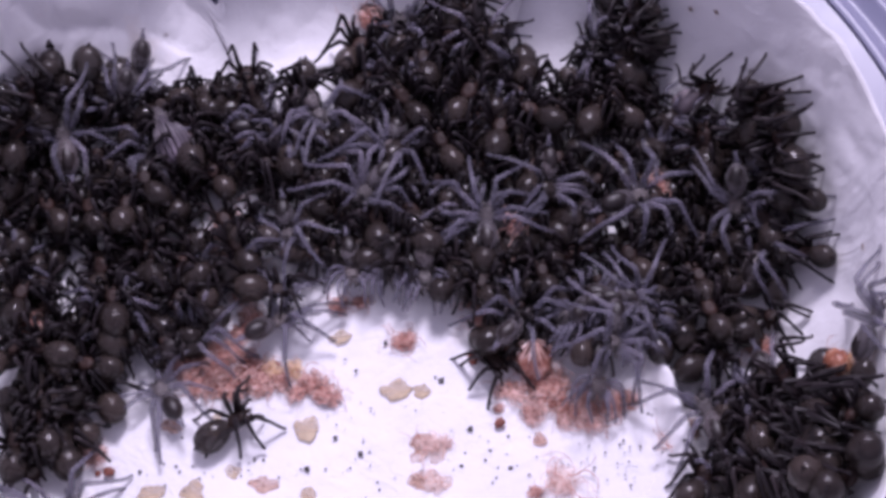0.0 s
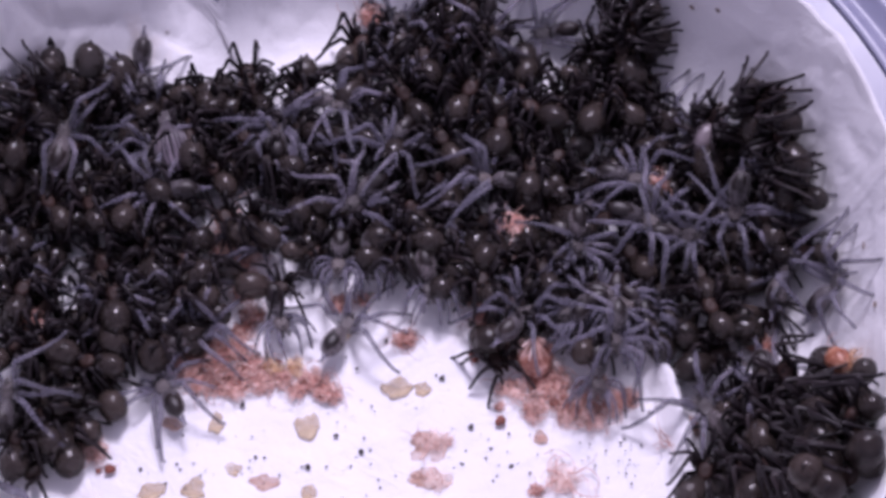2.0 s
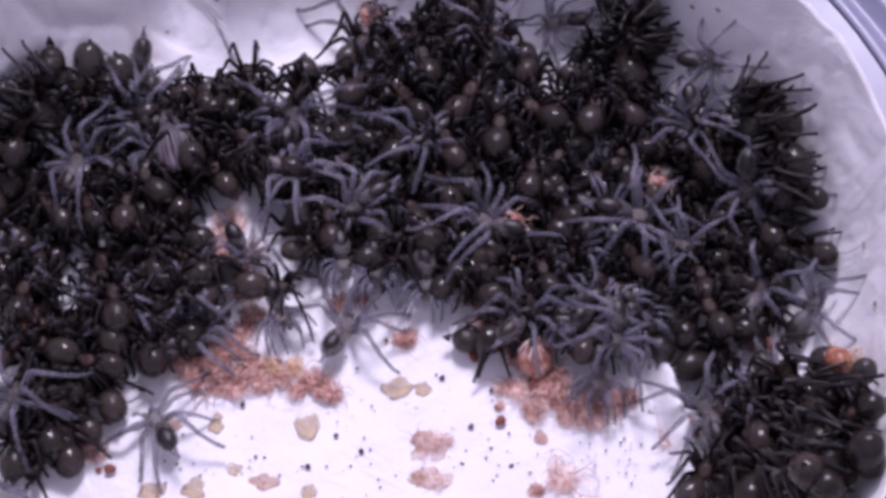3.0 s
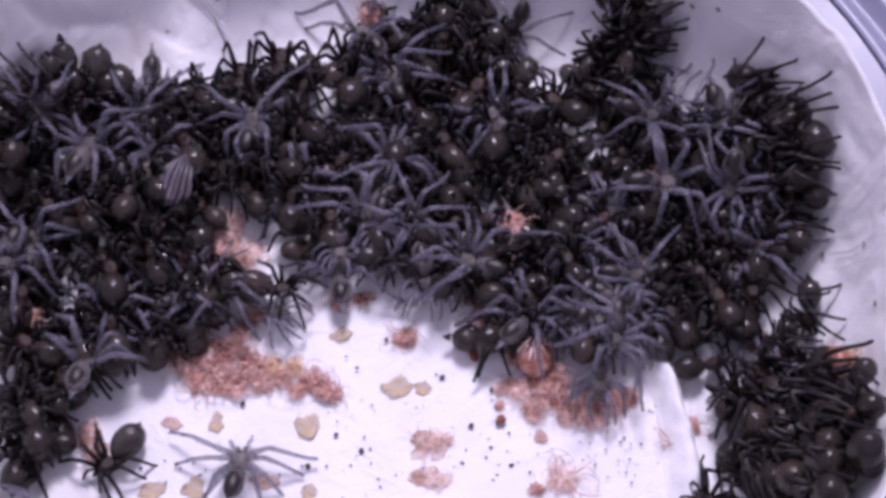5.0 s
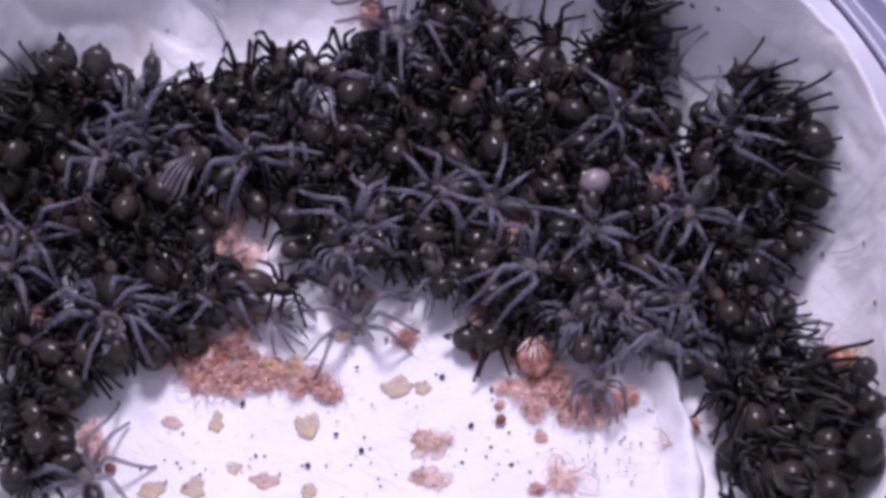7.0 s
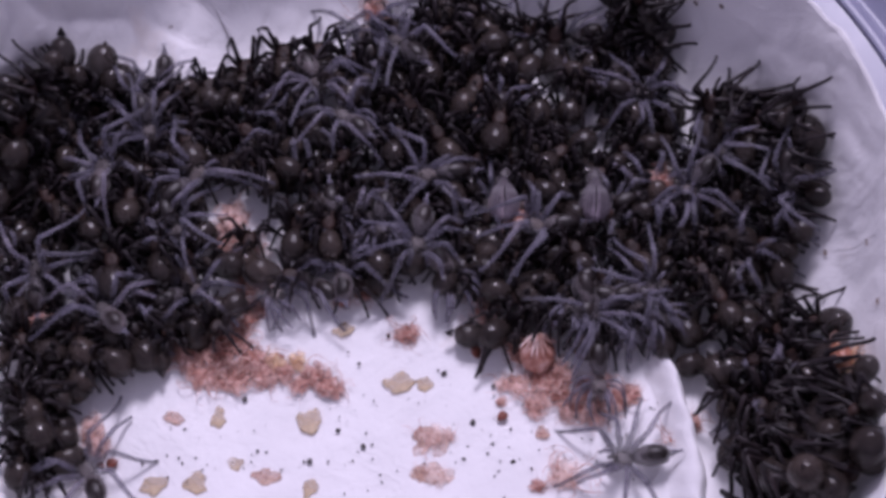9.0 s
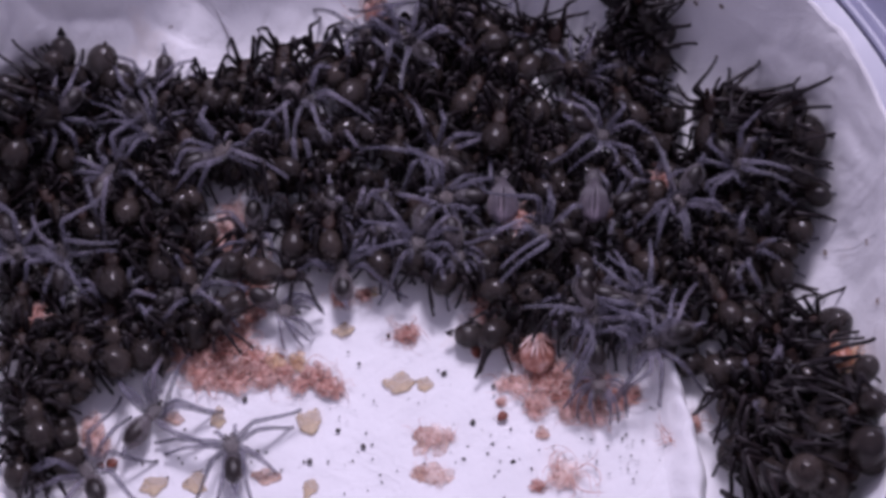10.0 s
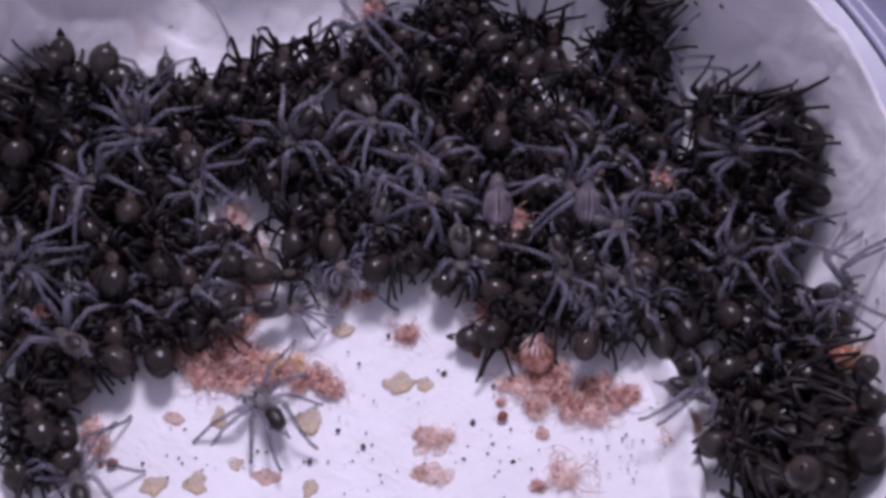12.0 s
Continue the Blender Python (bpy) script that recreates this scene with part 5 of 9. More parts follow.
    crawl(21, [(0, -17, 31.7, 4.3, 163.8), (0.28, -17, 31.7, 4.3, 163.8), (0.5, -11.4, 32.5, 4.3, 149.7), (1.2, -11.3, 32.5, 4.3, 149.6), (1.5, -11.6, 32.3, 4.3, 142.5), (1.7, -11.6, 32.3, 4.3, 142.5), (2, -11.7, 32.2, 4.3, 126.1), (2.2, -11.7, 32.2, 4.3, 126.1), (2.5, -14.6, 32.5, 4.3, 139.4), (2.78, -14.6, 32.6, 4.3, 139.4), (3, -32.7, 23.1, 4.3, 152.7), (3.45, -32.7, 23.1, 4.3, 152.6), (5, -32, 24.1, 1.3, 151.9), (5.78, -32, 24.1, 1.3, 151.9), (6, -4.5, 29.3, 4.3, 138.5), (6.28, -4.5, 29.3, 4.3, 138.5), (6.5, -14, 36.5, 4.3, 144), (6.9, -14, 36.5, 4.3, 144), (7.2, -14, 36.5, 4.3, 159.5), (7.89, -14, 36.5, 4.3, 159.5), (9, -16.7, 36.3, 4.3, 172.7), (9.2, -16.7, 36.3, 4.3, 172.7), (9.5, -15.9, 38.8, 3.7, 156.4), (9.78, -15.9, 38.8, 3.7, 156.4), (10, -20.7, 33.8, 4.3, 150.7), (10.2, -20.7, 33.8, 4.3, 150.7), (10.5, -20.1, 34.4, 1.3, 150.1), (10.78, -20.1, 34.4, 1.3, 150.1), (11, -14.5, 32.7, 4.3, 158.8), (11.28, -14.5, 32.7, 4.3, 158.8), (11.5, -0.3, 29.6, 4.3, 144.3), (11.78, -0.3, 29.6, 4.3, 144.3), (12, -3.7, 27.6, 4.3, 162.6)])
    crawl(22, [(0, 2.3, 50.9, 1.3, -0.5), (0.2, 2.3, 50.9, 1.3, -0.5), (0.5, 2.3, 50.9, 1.3, -10.6), (1.2, 2.4, 51.1, 2.6, -10.6), (1.5, 2.2, 50.6, 1.3, -4.7), (1.7, 2.2, 50.6, 1.3, -4.7), (2, 2.2, 50.5, 1.3, -10.1), (2.28, 2.2, 50.6, 1.3, -10.1), (2.5, -4.7, 43.7, 3.9, -8.8), (2.7, -4.7, 43.8, 3.9, -8.8), (3, -4.7, 47.4, 2.5, -24.3), (4.16, -4.7, 47.4, 2.5, -24.3), (5, -4.7, 47.2, 2.5, -27.1), (5.2, -4.7, 47.4, 2.4, -27.2), (5.5, -6.7, 49.6, 1.2, -13.1), (5.7, -6.7, 49.6, 1.2, -13.1), (6, -4.7, 47.1, 2.5, -25.1), (6.28, -4.7, 47.1, 2.5, -25.1), (6.5, 1.9, 45.2, 4.3, -23.7), (6.9, 1.9, 45.2, 4.3, -23.7), (7.2, 1.9, 45.2, 4.3, -39.3), (7.42, 2, 45.4, 4.1, -39.3), (9, 1.7, 42.3, 4.3, -40.4), (9.2, 1.7, 42.3, 4.3, -40.4), (9.5, 1.7, 42.3, 4.3, -40.9), (9.7, 1.7, 42.3, 4.3, -40.9), (10, 4, 42.4, 4.3, -36.9), (10.28, 4, 42.4, 4.3, -36.9), (10.5, 2, 38, 4.3, -46.1), (10.78, 2, 38, 4.3, -46.1), (11, 1.7, 42.3, 4.3, -45.1), (11.2, 1.7, 42.3, 4.3, -45.1), (11.5, 1.8, 43, 1.3, -45.3), (12, 1.8, 43, 1.3, -45.3)])
    crawl(23, [(0, 17.4, 48.9, 4.3, 160.9), (0.2, 17.4, 48.9, 4.3, 160.9), (0.5, 17.4, 48.9, 4.3, 157.2), (1.2, 17.4, 49, 4.3, 157.2), (1.5, 17.3, 48.5, 4.3, 154.1), (1.7, 17.3, 48.6, 4.3, 154.1), (2, 18.5, 50.4, 4.3, 168.9), (2.2, 18.5, 50.4, 4.3, 168.9), (2.5, 18.5, 50.3, 4.3, 152.5), (2.7, 18.5, 50.4, 4.3, 152.4), (3, 18.5, 50.2, 4.3, 164.4), (4.13, 18.5, 50.3, 4.3, 164.4), (5, 23.1, 52, 1.8, 177.2), (5.28, 23.1, 52.1, 1.8, 177.2), (5.5, 21.3, 47.9, 4.3, 179), (5.78, 21.3, 47.9, 4.3, 179), (6, 23.1, 54.6, 0.7, 200.9), (6.28, 23.1, 54.6, 0.7, 200.9), (6.5, 17.9, 49, 1.3, 200), (11.2, 17.9, 49, 1.3, 200), (11.5, 17.6, 43.8, 4.3, 181.4), (11.7, 17.6, 43.8, 4.3, 181.4), (12, 17.2, 45.1, 1.3, 181.8)])
    crawl(24, [(0, 37.4, 56.5, 3.3, -113.5), (0.2, 37.4, 56.5, 3.3, -113.5), (0.5, 36.1, 56.4, 2.5, -126.6), (1.2, 36.1, 56.5, 2.5, -126.6), (1.5, 36.1, 56.1, 2.5, -109.4), (1.78, 36.1, 56.1, 2.5, -109.4), (2, 27.2, 54.5, 0, -113.1), (2.28, 27.2, 54.6, 0, -113.1), (2.5, 28.2, 57, 0, -121.7), (2.7, 28.2, 57, 0, -121.7), (3, 28.2, 56.9, 0, -112.1), (3.94, 28.2, 57, 0, -112.1), (5, 40.8, 58.8, 1.3, -121.3), (5.28, 40.8, 58.8, 1.3, -121.3), (5.5, 34.3, 49.5, 0, -128.1), (5.78, 34.3, 49.5, 0, -128.1), (6, 43.2, 51.5, 1.3, -133.8), (8.01, 43.2, 51.5, 1.3, -133.8), (9, 31.3, 53.8, 0, -129.6), (9.28, 31.3, 53.8, 0, -129.6), (9.5, 37.6, 49.2, 2.1, -156.9), (9.7, 37.6, 49.2, 2.1, -156.9), (10, 37.6, 49.2, 2.1, -172.4), (10.28, 37.6, 49.2, 2.1, -172.4), (10.5, 42.9, 51.2, 1.3, -174.8), (12, 42.9, 51.2, 1.3, -174.8)])
    crawl(25, [(0, 52.1, 29.9, 4.3, 115.5), (0.28, 52, 29.9, 4.3, 115.5), (0.5, 74.7, 25.6, 4.3, 88.3), (1.2, 74.5, 25.6, 4.3, 88.4), (1.5, 73.2, 25.8, 1.3, 89.7), (1.78, 73.1, 25.8, 1.3, 89.8), (2, 72.9, 28.2, 4.3, 94.5), (2.2, 72.8, 28.2, 4.3, 94.6), (2.5, 71.3, 28.7, 1.3, 96.1), (5.28, 71.2, 28.7, 1.3, 96.2), (5.5, 71.7, 31.3, 4.3, 83.7), (5.7, 71.7, 31.3, 4.3, 83.7), (6, 68.8, 29.9, 4.3, 89.3), (6.2, 68.8, 29.9, 4.3, 89.3), (6.5, 69.6, 31, 4.3, 99.7), (6.9, 69.6, 31, 4.3, 99.7), (7.2, 69.6, 31, 4.3, 87.6), (7.62, 69.6, 31, 4.3, 87.6), (9, 96.1, 28, 4.3, 56), (9.2, 96.1, 28, 4.3, 56), (9.5, 97.8, 28.1, 4.3, 58.8), (9.7, 97.8, 28.1, 4.3, 58.8), (10, 97.8, 28.1, 4.3, 52), (10.28, 97.8, 28.1, 4.3, 52), (10.5, 97.1, 23.9, 4.3, 42.2), (10.7, 97.1, 23.9, 4.3, 42.2), (11, 92, 24.7, 1.3, 47.5), (11.28, 92, 24.7, 1.3, 47.5), (11.5, 89.1, 28.9, 4.3, 55.2), (11.78, 89.1, 28.9, 4.3, 55.2), (12, 82.9, 24.6, 4.3, 69.3)])
    crawl(26, [(0, 65.8, 40.3, 4.3, 11.5), (0.28, 65.8, 40.3, 4.3, 11.5), (0.5, 70.9, 40.3, 4.3, 25.3), (1.2, 70.8, 40.3, 4.3, 25.4), (1.5, 73.3, 38.6, 4.3, 39.3), (1.7, 73.3, 38.6, 4.3, 39.3), (2, 72.4, 39.7, 4.3, 44.7), (2.2, 72.4, 39.7, 4.3, 44.7), (2.5, 71.3, 40.2, 1.3, 45.8), (2.7, 71.3, 40.3, 1.3, 45.8), (3, 70.6, 38.5, 4.3, 43.2), (3.97, 70.5, 38.5, 4.3, 43.2), (5, 65.7, 44.7, 4.3, 31.1), (5.28, 65.7, 44.7, 4.3, 31.2), (5.5, 66.8, 41.5, 4.3, 10.6), (5.7, 66.8, 41.5, 4.3, 10.6), (6, 65.7, 42.2, 1.3, 11.7), (12, 65.7, 42.2, 1.3, 11.7)])
    crawl(27, [(0, 74.2, 55.2, 4.3, 121.5), (0.2, 74.2, 55.2, 4.3, 121.6), (0.5, 74.2, 55.1, 4.3, 117.7), (1.2, 74.2, 55.2, 4.3, 117.8), (1.5, 76.1, 53.9, 4.3, 112.6), (1.7, 76.1, 53.9, 4.3, 112.6), (2, 75.3, 54.3, 4.3, 127.7), (2.2, 75.2, 54.4, 4.3, 127.7), (2.5, 74.4, 54.1, 1.3, 128.3), (2.78, 74.4, 54.1, 1.3, 128.4), (3, 72.9, 58.5, 4.3, 134), (3.88, 72.9, 58.5, 4.3, 134), (5, 71.5, 55.2, 4.3, 132.5), (5.2, 71.5, 55.3, 4.3, 132.6), (5.5, 69.8, 53.7, 4.3, 148.6), (5.78, 69.8, 53.7, 4.3, 148.6), (6, 66.5, 49.1, 4.3, 164.2), (6.28, 66.5, 49.1, 4.3, 164.2), (6.5, 72.7, 45.6, 4.3, 143.1), (6.9, 72.7, 45.6, 4.3, 143.1), (7.2, 72.7, 45.6, 4.3, 142.4), (7.9, 72.7, 45.6, 4.3, 142.4), (9, 68.9, 46.9, 4.3, 151.3), (9.28, 68.9, 46.9, 4.3, 151.3), (9.5, 67.8, 44.4, 4.3, 155.3), (9.7, 67.8, 44.4, 4.3, 155.3), (10, 70.4, 44.3, 4.3, 139.7), (10.2, 70.4, 44.3, 4.3, 139.7), (10.5, 68.9, 43.9, 4.3, 132.4), (10.7, 68.9, 43.9, 4.3, 132.4), (11, 68.9, 43.9, 4.3, 144.9), (11.2, 68.9, 43.9, 4.3, 144.9), (11.5, 68.9, 43.9, 4.3, 152.7), (11.78, 68.9, 43.9, 4.3, 152.7), (12, 58.6, 58.2, 3.7, 160.2)])
    crawl(28, [(0, -49.5, 16.2, 3.4, -147.5), (0.28, -49.5, 16.2, 3.4, -147.5), (0.5, -57.7, 18.1, 0.8, -149.8), (1.2, -57.4, 18.1, 0.8, -150.1), (1.5, -56.5, 19.7, 0, -155.2), (1.7, -56.4, 19.7, 0, -155.3), (2, -56.6, 19.7, 0, -152.8), (2.2, -56.5, 19.7, 0, -152.9), (2.5, -59, 19.1, 0, -162.3), (2.78, -58.9, 19.1, 0, -162.4), (3, -64.6, 20.7, 0, -161.5), (3.4, -64.6, 20.7, 0, -161.5), (5, -86.2, 21.2, 2.3, -140.7), (7.41, -85.3, 21.4, 1.7, -141.5), (9, -71.5, 29.4, 4.3, -142.9), (9.28, -71.5, 29.4, 4.3, -142.9), (9.5, -53.1, 24.4, 0, -145.4), (9.78, -53.1, 24.4, 0, -145.4), (10, -59.3, 21.4, 0, -134.4), (10.28, -59.3, 21.4, 0, -134.4), (10.5, -58.9, 30.6, 4.3, -130.2), (10.7, -58.9, 30.6, 4.3, -130.2), (11, -58.2, 29, 3.6, -128.1), (11.28, -58.2, 29, 3.6, -128.1), (11.5, -56.5, 32.1, 4.3, -140.7), (11.7, -56.5, 32.1, 4.3, -140.7), (12, -57.1, 30.9, 4.3, -153.8)])
    crawl(29, [(0, -8.6, 17.1, 4.3, -140.2), (0.28, -8.6, 17.2, 4.3, -140.2), (0.5, -16.6, 15.7, 4.3, -115.1), (1.2, -16.4, 15.8, 4.3, -115.3), (1.5, -15.8, 15.4, 4.3, -133.6), (1.7, -15.7, 15.4, 4.3, -133.6), (2, -15.9, 15.4, 4.3, -128.6), (2.28, -15.8, 15.4, 4.3, -128.7), (2.5, -24, 14.1, 4.3, -121.1), (2.7, -23.9, 14.1, 4.3, -121.2), (3, -17, 14.4, 4.3, -119.6), (3.79, -16.9, 14.4, 4.3, -119.6), (5, -11.4, 13, 4.3, -131.6), (5.2, -11.4, 13, 4.3, -131.6), (5.5, -11.5, 12.9, 4.3, -112.5), (5.7, -11.5, 12.9, 4.3, -112.5), (6, -15.9, 12.2, 4.3, -124.4), (6.2, -15.9, 12.2, 4.3, -124.4), (6.5, -17, 11.3, 4.3, -121.5), (6.9, -17, 11.3, 4.3, -121.5), (7.2, -17, 11.3, 4.3, -112.4), (7.59, -16.9, 11.3, 4.3, -112.6), (9, -18.5, 11.8, 1.3, -110.9), (11.28, -18.5, 11.8, 1.3, -110.9), (11.5, -12, 14.2, 4.3, -101.6), (11.7, -12, 14.2, 4.3, -101.6), (12, -11.7, 15.2, 1.3, -101.9)])
    crawl(30, [(0, 3.1, 24.3, 4.3, -175.5), (0.2, 3.1, 24.3, 4.3, -175.5), (0.5, 3.1, 24.3, 4.3, -162.7), (1.2, 3.2, 24.3, 4.3, -162.8), (1.5, 2.8, 24, 4.3, -167.1), (1.7, 2.8, 24.1, 4.3, -167.2), (2, 2.8, 24, 4.3, -161.2), (2.28, 2.8, 24, 4.3, -161.2), (2.5, 4.3, 30.5, 4.3, -149.6), (2.78, 4.3, 30.6, 4.3, -149.6), (3, 11.7, 25.9, 4.3, -142.7), (3.79, 11.7, 25.9, 4.3, -142.7), (5, 3, 22.3, 4.3, -137.3), (5.28, 3, 22.3, 4.3, -137.3), (5.5, 10.2, 20.5, 4.3, -132.9), (5.7, 10.2, 20.5, 4.3, -132.9), (6, 10.2, 20.5, 4.3, -117.9), (6.28, 10.2, 20.5, 4.3, -117.9), (6.5, 25.2, 18.1, 4.3, -129.6), (6.9, 25.2, 18.1, 4.3, -129.6), (7.2, 25.2, 18.1, 4.3, -124.3), (7.55, 25.2, 18.1, 4.3, -124.3), (9, 17.1, 19.5, 4.3, -121.3), (9.2, 17.1, 19.5, 4.3, -121.3), (9.5, 17.8, 17.6, 4.3, -118.4), (9.78, 17.8, 17.6, 4.3, -118.4), (10, 28.8, 17, 4.3, -124.8), (10.28, 28.8, 17, 4.3, -124.8), (10.5, 18.8, 16.7, 4.3, -132.4), (10.78, 18.8, 16.7, 4.3, -132.4), (11, 28, 15.8, 4.3, -135.6), (11.2, 28, 15.8, 4.3, -135.6), (11.5, 26.7, 15.6, 4.3, -113.6), (11.7, 26.7, 15.6, 4.3, -113.6), (12, 23.9, 16.3, 4.3, -94.9)])
    crawl(31, [(0, -66.3, 20.7, 0, 105.2), (0.28, -66.2, 20.7, 0, 105.2), (0.5, -85.9, 26.2, 1.3, 124.5), (2.28, -85.9, 26.2, 1.3, 124.4), (2.5, -94.8, 23, 2, 141.9), (2.78, -94.9, 23, 2.1, 142), (3, -86.7, 26.2, 1.3, 133.1), (12, -86.7, 26.2, 1.3, 133.1)])
    crawl(32, [(0, -36.7, 6, 2.6, -150), (0.72, -36.7, 6, 2.6, -150), (1, -45.6, 7.1, 2.6, -138), (1.72, -45.6, 7.1, 2.6, -138), (2, -44.9, 8, 2.6, -132), (2.72, -44.9, 8, 2.6, -132), (3, -41.3, 7.4, 2.6, -147), (3.37, -41.3, 7.4, 2.6, -147), (5, -37.2, 9.1, 3, -144), (5.72, -37.2, 9.1, 3, -144), (6, -44, 9.9, 3, -138), (6.72, -44, 9.9, 3, -138), (7, -37.7, 9.4, 3, -150), (7.48, -37.7, 9.4, 3, -150), (9, -30.9, 13.8, 3, -153), (10.72, -30.9, 13.8, 3, -153), (11, -48.7, 7.6, 2.6, -135), (11.72, -48.7, 7.6, 2.6, -135), (12, -50.6, 7.1, 2.6, -147)])
    crawl(33, [(0, 17.5, 5.3, 2.6, 162), (0.72, 17.5, 5.3, 2.6, 162), (1, -5.1, 4.5, 2.6, 168), (1.72, -5.1, 4.5, 2.6, 168), (2, -12.2, 5.8, 2.6, 189), (2.72, -12.2, 5.8, 2.6, 189), (3, -4.6, 4.2, 2.6, 174), (3.81, -4.6, 4.2, 2.6, 174), (5, 1.1, 10.1, 4, 177), (11.72, 1.1, 10.1, 4, 177), (12, -1.2, 10, 3, 180)])
    crawl(34, [(0, 57.5, 7.7, 2.6, 123), (0.72, 57.5, 7.7, 2.6, 123), (1, 60.5, 7.3, 2.6, 120), (1.72, 60.5, 7.3, 2.6, 120), (2, 72.5, 7.4, 2, 102), (2.72, 72.5, 7.4, 2, 102), (3, 66.9, 7.1, 2, 114), (3.78, 66.9, 7.1, 2, 114), (5, 64.8, 6.9, 2, 114), (5.72, 64.8, 6.9, 2, 114), (6, 63.1, 6.3, 2, 120), (6.72, 63.1, 6.3, 2, 120), (7, 70.6, 8.6, 2, 99), (7.8, 70.6, 8.6, 2, 99), (9, 76.7, 10.1, 2, 78), (9.5, 79, 10.9, 2, 81), (10, 59.9, 12.1, 3, 111), (11.72, 59.9, 12.1, 3, 111), (12, 67, 11.9, 3, 114)])
    crawl(35, [(0, 89, 35.5, 4.3, 0.8), (0.2, 89, 35.5, 4.3, 0.8), (0.5, 87.7, 35.8, 1.3, 2.1), (1.28, 87.6, 35.8, 1.3, 2.1), (1.5, 76.7, 44.4, 4.3, 5.4), (1.7, 76.7, 44.4, 4.3, 5.4), (2, 76.8, 44.4, 4.3, 19.5), (2.28, 76.8, 44.4, 4.3, 19.5), (2.5, 82.8, 44.6, 4.3, 34), (2.78, 82.8, 44.6, 4.3, 34), (3, 79, 43, 4.3, 35.9), (3.79, 79, 43, 4.3, 35.9), (5, 84.1, 35.7, 4.3, 12.4), (5.2, 84, 35.7, 4.3, 12.5), (5.5, 82.9, 36.1, 1.3, 13.6), (6.28, 82.9, 36.1, 1.3, 13.6), (6.5, 89.9, 41.4, 4.3, -12.2), (6.9, 89.9, 41.4, 4.3, -12.2), (7.2, 89.9, 41.4, 4.3, 2.7), (7.94, 89.9, 41.4, 4.3, 2.7), (9, 87.9, 36.6, 4.3, -13.7), (9.2, 87.9, 36.6, 4.3, -13.7), (9.5, 87.9, 35.8, 4.3, -5.5), (9.7, 87.9, 35.8, 4.3, -5.5), (10, 90.7, 35.7, 4.3, -5.4), (10.2, 90.7, 35.7, 4.3, -5.4), (10.5, 92, 35.6, 4.3, -14.3), (10.7, 92, 35.6, 4.3, -14.3), (11, 92.1, 34.9, 4.3, -2.8), (11.2, 92.1, 34.9, 4.3, -2.8), (11.5, 90.7, 35.1, 1.3, -1.4), (12, 90.7, 35.1, 1.3, -1.4)])
    crawl(36, [(0, 111.5, 31.8, 1.8, 78), (1.72, 111.9, 31.8, 1.8, 78), (2, 112, 31.8, 1.8, 75), (2.72, 112, 31.8, 1.8, 75), (3, 112.1, 31.8, 1.8, 78), (3.6, 112.1, 31.8, 1.8, 78), (5, 112.3, 31.9, 1.8, 78), (5.72, 112.4, 31.9, 1.8, 78), (6, 112.4, 31.9, 1.8, 66), (6.72, 112.4, 31.9, 1.8, 66), (7, 112.4, 31.9, 1.8, 75), (8.14, 112.9, 31.8, 1.8, 75), (9, 113.2, 31.8, 1.8, 75), (9.5, 113.2, 31.8, 1.8, 75), (10, 113.2, 31.8, 1.8, 72), (10.72, 113.2, 31.8, 1.8, 72), (11, 106, 30.6, 1.8, 78), (11.72, 106.4, 30.1, 2, 78), (12, 94.3, 29.9, 3, 90)])
    crawl(37, [(0, 108.8, 45.9, 1.8, -130.7), (0.2, 108.8, 45.9, 1.8, -130.7), (0.5, 108.8, 45.9, 1.8, -148.8), (1.2, 108.7, 45.9, 1.7, -148.6), (1.5, 109.1, 45.8, 1.8, -160.1), (1.7, 109.1, 45.8, 1.8, -160.1), (2, 109.1, 45.8, 1.8, -148.9), (2.2, 109.1, 45.8, 1.8, -148.9), (2.5, 109.2, 45.8, 1.8, -147.4), (2.7, 109.2, 45.8, 1.8, -147.3), (3, 109.3, 45.8, 1.8, -130.2), (3.91, 109.2, 45.8, 1.8, -130.2), (5, 105.6, 54.4, 0.3, -122.2), (12, 105.6, 54.4, 0.3, -122.2)])
    crawl(38, [(0, 118.9, 52.7, 1, 64.6), (0.2, 118.8, 52.7, 1, 64.6), (0.5, 118.9, 52.7, 1, 73.9), (1.2, 118.8, 52.7, 0.9, 74), (1.5, 119.1, 52.7, 1, 86.9), (1.78, 119.1, 52.7, 1, 87), (2, 116.6, 60.5, 1.3, 90.5), (12, 116.6, 60.5, 0.3, 90.5)])
    crawl(39, [(0, 99, 75, 0, -53.8), (0.2, 99, 75, 0, -53.8), (0.5, 99, 75, 0, -57.5), (1.28, 99, 75.1, 0, -57.5), (1.5, 94.8, 64.4, 0, -56.4), (1.78, 94.8, 64.4, 0, -56.3), (2, 90.8, 66.3, 0, -23.7), (2.2, 90.8, 66.4, 0, -23.6), (2.5, 91.3, 65.6, 0, -33.2), (2.78, 91.3, 65.6, 0, -33.1), (3, 92.3, 61.5, 0, -42), (3.49, 92.3, 61.5, 0, -42), (5, 81.8, 56.5, 1.3, -39.7), (6.28, 81.8, 56.5, 1.3, -39.7), (6.5, 96, 54.8, 0, -41.6), (6.9, 96, 54.8, 0, -41.6), (7.2, 96, 54.8, 0, -29.4), (7.63, 95.9, 54.8, 0, -29.4), (9, 106, 54.5, 1.3, -40.7), (10.78, 106, 54.5, 1.3, -40.7), (11, 96.3, 66.7, 0, 12), (11.2, 96.3, 66.7, 0, 12), (11.5, 94.9, 66.8, 0, 12.2), (11.78, 94.9, 66.8, 0, 12.2), (12, 92.7, 67.3, 0, 17.8)])
